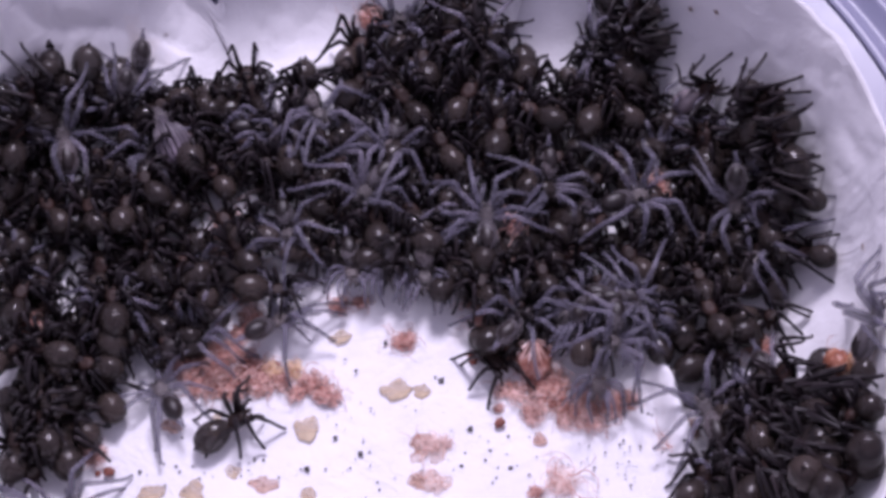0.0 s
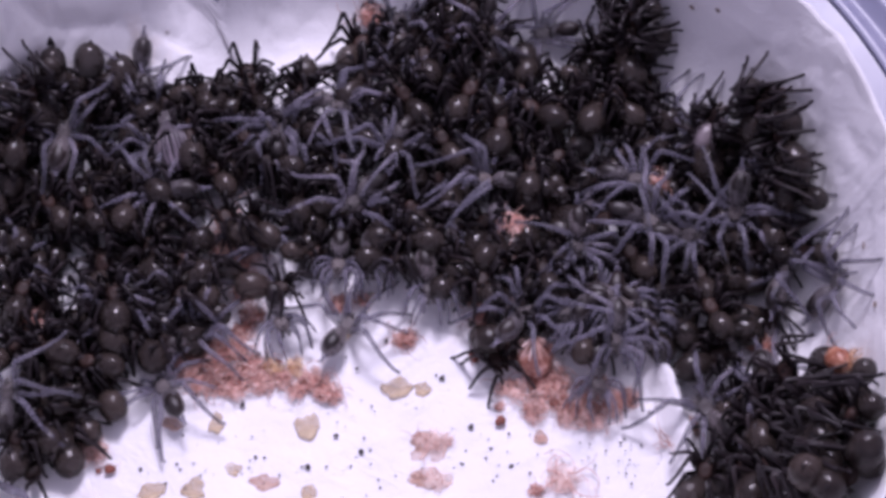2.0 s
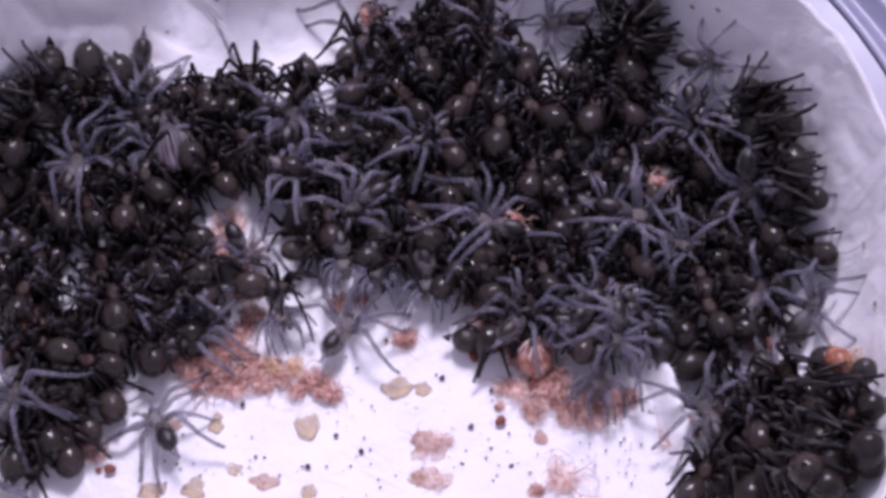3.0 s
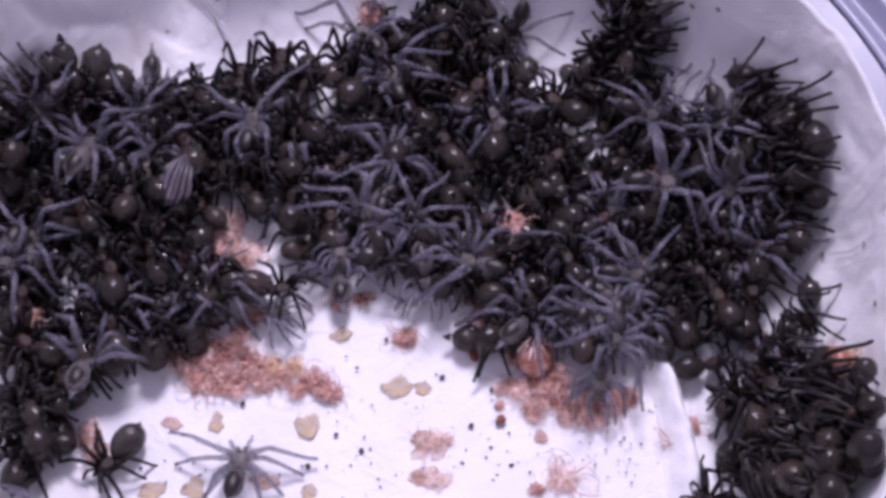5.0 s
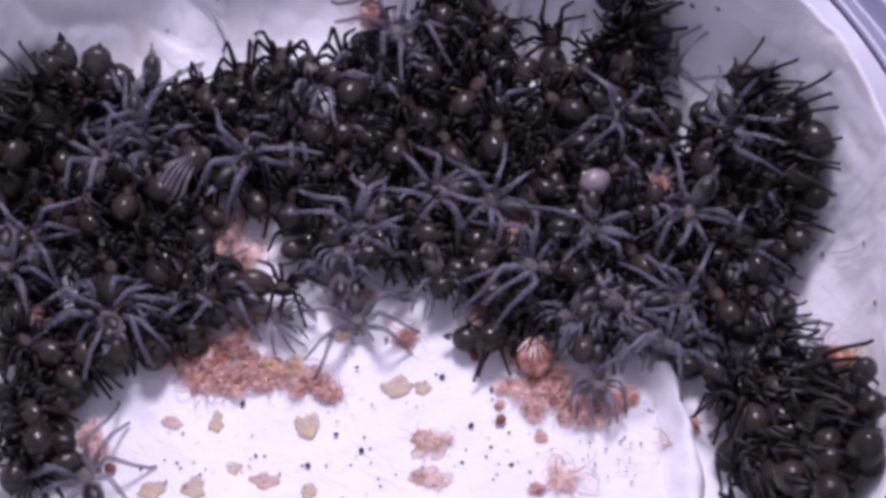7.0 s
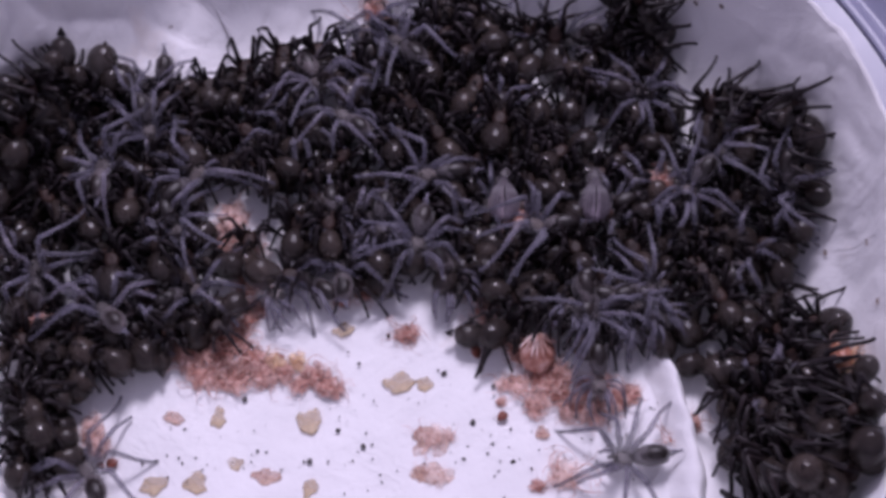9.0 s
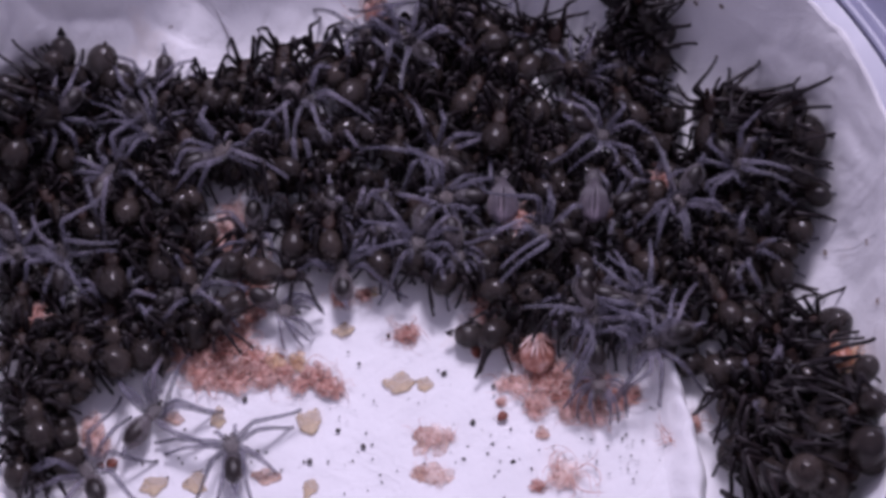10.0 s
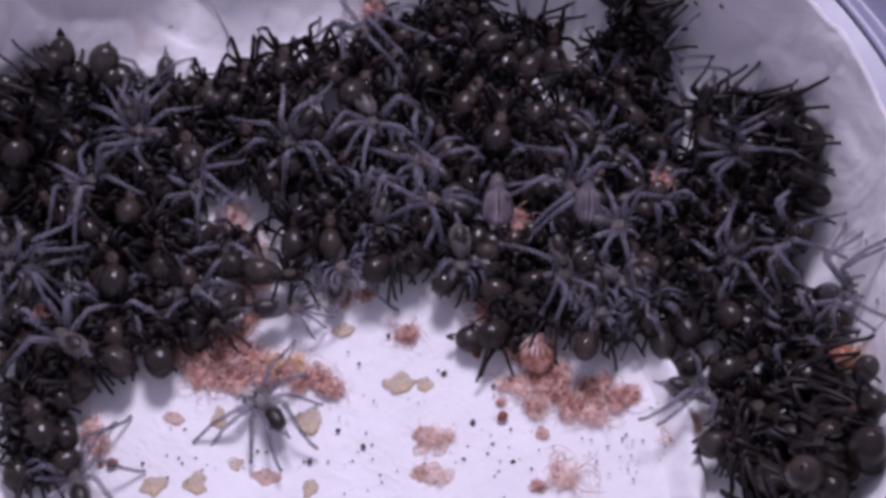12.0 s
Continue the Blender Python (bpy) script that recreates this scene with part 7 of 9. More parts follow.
    crawl(66, [(0, -67, 39, 4, 60.2), (2.8, -66.9, 39, 4, 60.1), (3.1, -67.4, 39, 4, 55.7), (3.36, -67.4, 39, 4, 55.6), (5, -65.1, 39.7, 4, 58.3), (6.9, -65.1, 39.7, 4, 58.3), (7.2, -65.2, 39.6, 4, 59.9), (7.67, -65.1, 39.6, 4, 59.8), (8.9, -67.1, 38.9, 4, 59.8), (11.7, -67.1, 38.9, 4, 59.8), (12, -67.1, 38.9, 4, 56.6)])
    crawl(67, [(0, -36.5, 27.2, 4, -38), (2.8, -36.4, 27.2, 4, -38), (3.1, -36.1, 27.3, 4, -31.6), (3.37, -36.1, 27.3, 4, -31.6), (5, -37.6, 26.8, 4, -36.9), (6.9, -37.6, 26.8, 4, -36.9), (7.2, -37.6, 26.8, 4, -36.9), (7.95, -37.4, 26.9, 4, -37.1), (8.9, -38.8, 27, 4, -28.9), (11.7, -38.8, 27, 4, -28.9), (12, -38.9, 27.1, 4, -32.5)])
    crawl(68, [(0, -89.3, 26.6, 4, -56.1), (2.8, -89, 26.6, 3.8, -56.3), (3.1, -89.6, 26.6, 3.9, -53.2), (3.97, -89.4, 26.7, 3.8, -53.4), (5, -91, 22.6, 2.6, -52.6), (6.9, -91, 22.6, 2.6, -52.6), (7.2, -91.3, 22.6, 2.6, -56.7), (8.1, -90.5, 22.6, 2.1, -57.5), (8.9, -100.9, 22.5, 1.6, -48.3), (11.7, -100.9, 22.5, 1.6, -48.3), (12, -100.5, 22.7, 1.8, -47.5)])
    crawl(69, [(0, -89.8, 35.5, 4, 66.3), (2.8, -89.7, 35.5, 4, 66.3), (3.1, -89.7, 35.6, 4, 63.3), (3.92, -89.7, 35.6, 4, 63.2), (5, -83.7, 36.8, 4, 58.2), (6.9, -83.7, 36.8, 4, 58.2), (7.2, -83.4, 36.9, 4, 60.1), (7.38, -83.3, 36.9, 4, 60), (8.9, -83.1, 37.1, 4, 60.6), (11.7, -83.1, 37.1, 4, 60.6), (12, -82.7, 37.1, 4, 59.4)])
    crawl(70, [(0, -89, 49.2, 4, 95.4), (2.8, -88.9, 49.2, 4, 95.4), (3.1, -88.9, 48.9, 4, 94.5), (4.12, -88.9, 48.9, 4, 94.5), (5, -89, 49.4, 3, 94.6), (6.9, -89, 49.4, 3, 94.6), (7.2, -88.8, 49.3, 3, 95.5), (7.55, -88.7, 49.3, 3, 95.4), (8.9, -89.6, 49.7, 3, 92.9), (11.7, -89.6, 49.7, 3, 92.9), (12, -89.7, 49.6, 3, 95.5)])
    crawl(71, [(0, -99, 45.4, 4, 39), (2.8, -99, 45.4, 4, 39), (3.1, -98.7, 45.2, 4, 42.7), (3.59, -98.7, 45.2, 4, 42.7), (5, -98.7, 47.5, 4, 42.8), (6.9, -98.7, 47.5, 4, 42.8), (7.2, -98.8, 47.6, 4, 39.7), (7.83, -98.7, 47.5, 4, 39.6), (8.9, -98.8, 48.3, 3, 38.8), (11.7, -98.8, 48.3, 3, 38.8), (12, -98.4, 48.3, 3, 41.2)])
    crawl(72, [(0, -96.3, 30.4, 0, 87), (2.8, -96.5, 30.4, 0.2, 87.2), (3.1, -96.6, 30, 0.2, 94.2), (3.37, -96.6, 30, 0.2, 94.2), (5, -96.7, 31.2, 0.7, 86.4), (6.9, -96.7, 31.2, 0.8, 86.5), (7.2, -96.9, 31.1, 0.6, 87.2), (7.81, -97.1, 30.9, 0.9, 87.4), (8.9, -99.5, 30.7, 0, 93.5), (11.7, -99.5, 30.7, 0, 93.5), (12, -99.3, 30.7, 0, 89.1)])
    crawl(73, [(0, -111, 45.8, 2, 91.2), (2.8, -111, 45.9, 1.9, 91.1), (3.1, -111, 46, 1.8, 86.5), (3.55, -111, 46, 1.8, 86.5), (5, -111.4, 47.5, 3, 91.5), (6.9, -111.4, 47.5, 3, 91.5), (7.2, -111.4, 47.5, 2.9, 92.1), (7.73, -111.5, 47.5, 3.1, 92.2), (8.9, -111.1, 47.2, 3.1, 92.4), (11.7, -111.1, 47.2, 3.1, 92.4), (12, -111.1, 47.3, 3, 89.5)])
    crawl(74, [(0, -110.8, 42.1, 0, 81.6), (2.8, -110.8, 42.1, 0, 81.5), (3.1, -110.7, 42.1, 0, 79.1), (4.07, -110.7, 42.1, 0, 79), (5, -107.3, 48.6, 3, 76), (6.9, -107.3, 48.6, 3, 76), (7.2, -106.9, 48.6, 3, 74.1), (7.74, -106.9, 48.5, 3, 74.1), (8.9, -107.7, 49, 3, 76.8), (11.7, -107.7, 49, 3, 76.8), (12, -107.6, 49.1, 3, 72)])
    crawl(75, [(0, -113.2, 51, 2.1, 105.2), (2.8, -113.3, 51, 2.3, 105.3), (3.1, -113.3, 51, 2.2, 103.2), (3.71, -113.3, 51, 2.2, 103.1), (5, -114.8, 51.1, 0.7, 108.8), (6.9, -114.8, 51.1, 0.8, 108.9), (7.2, -115, 51.3, 0.7, 109.7), (7.67, -115, 51.3, 0.9, 109.7), (8.9, -115.2, 51.3, 0.6, 105), (11.7, -115.2, 51.3, 0.6, 105), (12, -115.2, 51.3, 0.6, 106.8)])
    crawl(76, [(0, -98.6, 48.9, 4, 135.7), (2.8, -98.6, 48.9, 4, 135.7), (3.1, -98.6, 49.4, 4, 128.3), (3.63, -98.5, 49.4, 4, 128.3), (5, -98.2, 49.1, 3, 132.7), (6.9, -98.2, 49.1, 3, 132.7), (7.2, -98.3, 49.1, 3, 135.8), (8.11, -98.3, 49, 3, 135.7), (8.9, -98.6, 49.9, 3, 127.9), (11.7, -98.6, 49.9, 3, 127.9), (12, -99, 49.6, 3, 134.7)])
    crawl(77, [(0, -106.7, 37.9, 0, 85.6), (2.8, -106.7, 37.9, 0, 85.6), (3.1, -107.1, 37.8, 0, 89.8), (4.02, -107.1, 37.8, 0, 89.8), (5, -96.7, 40.5, 3, 75.1), (6.9, -96.7, 40.5, 3, 75.1), (7.2, -96.7, 40.4, 3, 76.8), (7.58, -96.7, 40.4, 3, 76.7), (8.9, -97.2, 40.6, 3, 80.8), (11.7, -97.2, 40.6, 3, 80.8), (12, -97.4, 40.7, 3, 77.8)])
    crawl(78, [(0, -4.7, 43.6, 4, 25.6), (2.8, -4.7, 43.6, 4, 25.6), (3.1, -4.5, 43.6, 4, 28.7), (4.03, -4.5, 43.6, 4, 28.7), (5, -7.8, 40.3, 4, 32.5), (6.9, -7.8, 40.3, 4, 32.5), (7.2, -7.9, 40, 4, 31.1), (7.38, -7.8, 40.1, 4, 31.1), (8.9, -8.1, 40.4, 3, 33.8), (11.7, -8.1, 40.4, 3, 33.8), (12, -8.9, 40.7, 3, 27.9)])
    crawl(79, [(0, 8, 41.8, 4, -12.7), (2.8, 8, 41.8, 4, -12.7), (3.1, 7.6, 42, 4, -15.7), (3.43, 7.6, 42, 4, -15.7), (5, 7.4, 42.3, 3, -16.2), (6.9, 7.4, 42.3, 3, -16.2), (7.2, 8, 42.4, 3, -13.3), (7.6, 8.1, 42.5, 3, -13.3), (8.9, 7.8, 41.6, 3, -10.6), (11.7, 7.8, 41.6, 3, -10.6), (12, 7.3, 41.7, 3, -13.5)])
    crawl(80, [(0, 5.1, 34.3, 4, -35.3), (2.8, 5.1, 34.3, 4, -35.3), (3.1, 5, 34.2, 4, -38.6), (3.54, 5, 34.2, 4, -38.6), (5, 6.1, 32.4, 4, -42.2), (6.9, 6.1, 32.4, 4, -42.2), (7.2, 6.4, 32.5, 4, -42.3), (7.76, 6.5, 32.6, 4, -42.3), (8.9, 6.1, 32.5, 3, -37.8), (11.7, 6.1, 32.5, 3, -37.8), (12, 6, 32.7, 3, -38.3)])
    crawl(81, [(0, 20.7, 37.4, 4, 4.7), (2.8, 20.7, 37.4, 4, 4.7), (3.1, 21, 37.1, 4, 8.7), (3.76, 21, 37.2, 4, 8.7), (5, 22, 38.2, 4, 6.4), (6.9, 22, 38.2, 4, 6.4), (7.2, 21.8, 38.1, 4, 4.8), (7.69, 21.8, 38.2, 4, 4.8), (8.9, 20.7, 38.4, 3, 2.5), (11.7, 20.7, 38.4, 3, 2.5), (12, 21.1, 38.2, 3, 2.8)])
    crawl(82, [(0, 18.5, 27.8, 4, -41.1), (2.8, 18.5, 27.8, 4, -41.1), (3.1, 19.5, 28.3, 4, -35.2), (3.43, 19.5, 28.3, 4, -35.2), (5, 18.7, 28.2, 3, -37.5), (6.9, 18.7, 28.2, 3, -37.5), (7.2, 19, 28.2, 3, -34.1), (7.72, 19, 28.3, 3, -34.1), (8.9, 16.4, 27.5, 4, -39.2), (11.7, 16.4, 27.5, 4, -39.2), (12, 17, 27.8, 4, -33)])
    crawl(83, [(0, 29.2, 44.9, 1.1, 149.9), (2.8, 29.1, 45, 0.9, 150), (3.1, 28.9, 45.4, 0.8, 148.8), (4.1, 4.1, 45.8, 0.8, 84.9), (5, -20.7, 46.2, 0.8, 21), (12, -20.7, 46.2, 0.8, 21)])
    crawl(84, [(0, 12.6, 46.1, 4, 168.3), (2.8, 12.6, 46.1, 4, 168.3), (3.1, 12.8, 46, 4, 165.4), (3.96, 12.8, 46.1, 4, 165.4), (5, 10.9, 45.2, 4, 170.4), (6.9, 10.9, 45.2, 4, 170.4), (7.2, 11, 45, 4, 165.9), (8.08, 11, 45.4, 3.7, 165.9), (8.9, 10.6, 46.1, 3.4, 169.3), (11.7, 10.6, 46.1, 3.4, 169.3), (12, 10.2, 46, 3.4, 171.6)])
    crawl(85, [(0, 31.8, 33.5, 4, -27.1), (2.8, 31.8, 33.5, 4, -27.1), (3.1, 31.1, 33.4, 4, -28.9), (3.48, 31.1, 33.5, 4, -28.9), (5, 31.4, 32.5, 4, -29.6), (6.9, 31.4, 32.5, 4, -29.6), (7.2, 31.2, 32.3, 4, -31), (7.82, 31.2, 32.3, 4, -31), (8.9, 30.7, 33.2, 4, -25.8), (11.7, 30.7, 33.2, 4, -25.8), (12, 30.9, 33.3, 4, -27.1)])
    crawl(86, [(0, 34.6, 38.3, 4, -75), (2.8, 34.6, 38.3, 4, -75), (3.1, 34.8, 38.3, 4, -72.4), (4.01, 34.8, 38.3, 4, -72.4), (5, 37.2, 41.7, 3.2, -73.1), (6.9, 37.2, 41.7, 3.1, -73), (8, 11.5, 43.3, 2, -33.5), (9, -14.2, 44.9, 0.8, 6), (12, -14.2, 44.9, 0.8, 6)])
    crawl(87, [(0, 44.5, 45.6, 4, -30.3), (2.8, 44.5, 45.6, 4, -30.3), (3.1, 44, 45.1, 4, -36.1), (3.8, 38.2, 43.5, 3.1, -96.1), (4.4, 32.5, 42, 2.1, -156), (5, 26.7, 40.4, 1.2, -216), (12, 26.7, 40.4, 1.2, -216)])
    crawl(88, [(0, 45.9, 50, 4, -65.8), (2.8, 45.9, 50.1, 4, -65.8), (3.1, 46.2, 50.5, 4, -60.2), (3.66, 46.2, 50.5, 4, -60.2), (5, 45.6, 50.6, 3, -65.8), (6.9, 45.6, 50.6, 3, -65.8), (7.2, 45.9, 50.4, 3, -67), (7.46, 45.9, 50.6, 3, -67), (8.9, 45.9, 49.9, 3, -64.3), (11.7, 45.9, 49.9, 3, -64.3), (12, 46.1, 49.7, 3, -59.7)])
    crawl(89, [(0, 41.1, 65.1, 2.8, -50.9), (2.8, 41, 65.1, 2.7, -50.9), (3.1, 41.3, 65.3, 2.7, -42.6), (3.37, 41.3, 65.3, 2.7, -42.6), (5, 39.5, 69.3, 2.1, -44.1), (6.9, 39.5, 69.3, 2.1, -44.1), (7.2, 39.6, 69.4, 2.2, -40.7), (7.82, 39.5, 69.2, 1.8, -40.9), (8.9, 39.1, 68.6, 2.3, -42.9), (11.7, 39.1, 68.6, 2.3, -42.9), (12, 39.2, 68.7, 2.2, -44.4)])
    crawl(90, [(0, 41.4, 58.8, 4, -54.4), (2.8, 41.4, 58.8, 4, -54.4), (3.1, 41.5, 58.9, 4, -52.4), (5, 42.2, 56.7, 1.2, -18), (12, 42.2, 56.7, 1.2, -18)])
    crawl(91, [(0, 61.7, 57, 4, -62.5), (2.8, 61.6, 57, 4, -62.5), (3.1, 61.7, 56.9, 4, -62.6), (3.38, 61.7, 56.9, 4, -62.6), (5, 61.5, 56.8, 3, -56.8), (6.9, 61.5, 56.8, 3, -56.8), (7.2, 61.5, 56.8, 3, -60.8), (7.45, 61.5, 56.9, 3, -60.7), (8.9, 58.5, 61.1, 3.8, -50.8), (11.7, 58.5, 61.1, 3.8, -50.8), (12, 58.2, 60.9, 3.8, -54.5)])
    crawl(92, [(0, 64.7, 69.5, 2.4, -6.5), (2.8, 64.5, 69.3, 2.1, -7), (3.1, 64.5, 69.3, 2, -6.4), (3.68, 64.5, 69.3, 2, -6.4), (5, 66.4, 66.5, 3, -12.2), (6.9, 66.4, 66.5, 3, -12.2), (7.2, 65.9, 66, 3, -21.3), (7.78, 65.9, 66.1, 3, -21.1), (8.9, 66, 65.6, 3, -19.3), (11.7, 66, 65.6, 3, -19.3), (12, 66.4, 65.6, 3, -15.7)])
    crawl(93, [(0, 70.2, 69.8, 2.6, -91.1), (2.8, 69.9, 69.5, 2.3, -90.8), (3.1, 70.1, 69.9, 2.4, -83.8), (4.12, 70, 69.8, 2.3, -83.6), (5, 69.4, 73, 0, -87.5), (6.9, 69.4, 73, 0, -87.5), (7.2, 69.3, 72.8, 0, -83.6), (7.72, 69.3, 72.9, 0, -83.6), (8.9, 68.1, 72.3, 0, -77.2), (11.7, 68.1, 72.3, 0, -77.2), (12, 68.1, 71.8, 0, -80.4)])
    crawl(94, [(0, 74.8, 68, 2.9, -58.2), (2.8, 74.7, 67.9, 2.8, -58.3), (3.1, 74.8, 68, 3, -55.8), (3.79, 74.8, 68, 3, -55.8), (5, 74.2, 70.8, 1, -49.7), (6.9, 74.2, 70.8, 1, -49.7), (7.2, 74.4, 71.3, 1, -40.6), (7.41, 74.1, 71, 0.7, -41.3), (8.9, 73.4, 70.4, 1.5, -51.4), (11.7, 73.4, 70.4, 1.5, -51.4), (12, 73.9, 70.8, 1.4, -42)])
    crawl(95, [(0, 84.2, 61.9, 0, -151.8), (2.8, 84.2, 61.9, 0, -151.8), (3.1, 84.1, 62.2, 0, -149.6), (3.98, 84.1, 62.2, 0, -149.6), (4.85, 89.15, 61.55, 1, -209.8), (5, 94.2, 60.9, 0.5, -270), (5.72, 94.2, 60.9, 0.5, -270), (6, 96.1, 56.7, 1.5, -267), (7.74, 96.1, 56.7, 1.5, -267), (9, 95.5, 56, 1.5, -267), (12, 95.5, 56, 1.5, -267)])
    crawl(96, [(0, 91.7, 54.9, 0, 98.8), (2.8, 91.7, 54.9, 0, 98.8), (3.1, 91.5, 55.5, 0, 94.3), (3.63, 91.5, 55.5, 0.1, 94.2), (5, 89.7, 52.9, 3.6, 97.1), (6.9, 89.8, 52.9, 3.7, 97.1), (7.2, 89.8, 53.1, 3.6, 96), (8.07, 89.9, 53.2, 3.8, 95.9), (8.9, 90.6, 56.4, 1.4, 93.4), (11.7, 90.6, 56.4, 1.4, 93.4), (12, 90.6, 56.2, 1.5, 93.5)])
    crawl(97, [(0, 91.9, 45, 4, -110), (2.8, 91.8, 45, 4, -110), (3.1, 91.9, 44.8, 4, -110.9), (3.48, 91.8, 44.8, 4, -110.8), (5, 89.9, 46.3, 4, -108.4), (6.9, 89.9, 46.3, 4, -108.4), (7.2, 90, 45.9, 4, -110.5), (7.99, 89.9, 46, 3.9, -110.3), (8.9, 90.3, 46.1, 3.8, -107.8), (11.7, 90.3, 46.1, 3.8, -107.8), (12, 90.3, 46.5, 3.8, -102.7)])
    crawl(98, [(0, 109.7, 66.7, 4, -153.1), (2.8, 109.7, 66.7, 4, -153.1), (3.1, 109.7, 66.3, 4, -153.2), (3.62, 109.7, 66.2, 4, -153.2), (5, 101.4, 59.4, 1.4, -153), (6.9, 101.4, 59.3, 1.3, -153), (7.2, 101.3, 59.5, 1.4, -147.5), (8.01, 100.9, 59.1, 0.9, -147.5), (8.9, 100.5, 58.3, 0.6, -151.8), (11.7, 100.5, 58.3, 0.6, -151.8), (12, 100.9, 58.4, 0.9, -152)])
    crawl(99, [(0, 79.1, 23.2, 4, -89.9), (2.8, 79, 23.2, 4, -89.9), (3.1, 79.5, 23.1, 4, -90.9), (3.66, 79.5, 23.1, 4, -90.9), (5, 77.7, 26.9, 4, -90.9), (6.9, 77.7, 26.9, 4, -90.9), (7.2, 77.5, 26.8, 4, -90.8), (7.47, 77.3, 26.9, 4, -90.7), (8.9, 75.6, 27.9, 4, -88.9), (11.7, 75.6, 27.9, 4, -88.9), (12, 75.5, 28.3, 4, -84.1)])
    crawl(100, [(0, 17.6, 9.8, 4, -95.4), (2.8, 17.6, 9.8, 4, -95.4), (3.1, 17.8, 9.5, 4, -101.6), (3.43, 17.8, 9.5, 4, -101.6), (5, 14.9, 10.7, 3, -96.4), (6.9, 14.9, 10.7, 3, -96.4), (7.2, 15.3, 10.5, 3, -98.8), (7.69, 15.3, 10.6, 3, -98.9), (8.9, 0.3, 6.2, 1.7, -84), (11.7, 0.3, 6.2, 1.7, -84), (12, -0.1, 6.6, 1.8, -79)])
    crawl(101, [(0, -80.4, 13.8, 2, 168.1), (2.8, -80.8, 13.7, 2.2, 168.5), (3.1, -80.6, 13.8, 2.2, 167.3), (3.82, -80.7, 13.8, 2.3, 167.5), (5, -81.9, 13.4, 2.2, 177), (6.9, -82.1, 13.4, 2.3, 177.2), (7.2, -80.7, 13.3, 2.4, 172.2), (7.47, -80.8, 13.3, 2.6, 172.3), (8.9, -74.9, 13.1, 2.2, 163.7), (11.7, -74.9, 13.1, 2.2, 163.7), (12, -74.7, 13.2, 2.2, 162.7)])
    crawl(102, [(0, 45.1, 30.3, 4, -43.9), (2.8, 45.1, 30.3, 4, -43.8), (3.1, 45.4, 30.4, 4, -41.9), (3.8, 43.3, 30.3, 3.2, -100.9), (4.4, 41.2, 30.1, 2.3, -160), (5, 39.1, 30, 1.5, -219), (12, 39.1, 30, 1.5, -219)])
    crawl(103, [(0, 63.7, 70.3, 0, 42.4), (2.8, 63.7, 70.3, 0, 42.4), (3.1, 63.7, 70.2, 0, 41.1), (4.18, 63.7, 70.3, 0, 41.1), (5, 61.8, 70.9, 0, 42.3), (6.9, 61.8, 70.9, 0, 42.3), (7.2, 62.1, 71, 0, 41.5), (7.69, 62.1, 71, 0, 41.5), (8.9, 62.5, 66.2, 0.1, 43.3), (11.7, 62.5, 66.2, 0.1, 43.3), (12, 62.7, 66.2, 0.3, 42.3)])
    crawl(104, [(0, 99.3, 46.4, 1.5, -39.8), (2.8, 99.2, 46.5, 1.3, -39.6), (3.1, 99.3, 46.5, 1.4, -35.8), (4.16, 99.3, 46.5, 1.3, -35.7), (5, 103.57, 58.12, 2.4, -36.2), (6.9, 103.57, 58.12, 2.4, -36.2), (7.2, 103.24, 57.86, 2.3, -40.1), (8.04, 103.38, 57.93, 2.8, -40.3), (8.9, 101, 52.6, 3, -32), (11.7, 101, 52.6, 3, -32), (12, 100.5, 52.3, 3, -39.4)])
    crawl(105, [(0, 114.62, 71.62, 2.5, -138.2), (2.8, 114.56, 71.45, 2.5, -138.1), (3.1, 114.62, 71.52, 2.5, -138.5), (4.09, 114.62, 71.52, 2.5, -138.5), (5, 114.53, 72.76, 2.5, -136.8), (6.9, 114.57, 72.76, 2.5, -136.7), (7.2, 114.61, 72.8, 2.5, -135.2), (7.6, 114.33, 72.41, 2.5, -134.7), (8.9, 112.84, 71.49, 2.4, -133.4), (11.7, 112.84, 71.49, 2.4, -133.4), (12, 113.06, 71.61, 2.4, -134.6)])
    crawl(106, [(0, 115.4, 68.8, 4, -6.7), (2.8, 115.4, 68.8, 4, -6.7), (3.1, 115.3, 69, 4, -7.8), (3.94, 115.3, 69, 4, -7.9), (5, 116.02, 72.18, 2.5, 4.2), (6.9, 116.02, 72.18, 2.5, 4.2), (7.2, 115.87, 72.02, 2.5, 3.9), (8.07, 115.67, 71.62, 2.5, 3.9), (8.9, 114.91, 72.74, 2.5, 2.9), (11.7, 114.91, 72.74, 2.5, 2.9), (12, 115.1, 72.72, 2.5, 7.4)])
    crawl(107, [(0, 110, 54.7, 4, -117.3), (2.8, 110, 54.7, 4, -117.2), (3.1, 110, 54.7, 4, -113.9), (3.52, 110, 54.7, 4, -113.9), (5, 107.3, 52.5, 3.8, -114), (6.9, 107.3, 52.5, 3.8, -114), (7.2, 107.4, 53, 4, -112.3), (7.79, 107.4, 53, 4, -112.3), (8.9, 106.18, 56.43, 0.8, -114.4), (11.7, 106.18, 56.43, 0.8, -114.4), (12, 106.09, 56.52, 0.8, -109.5)])
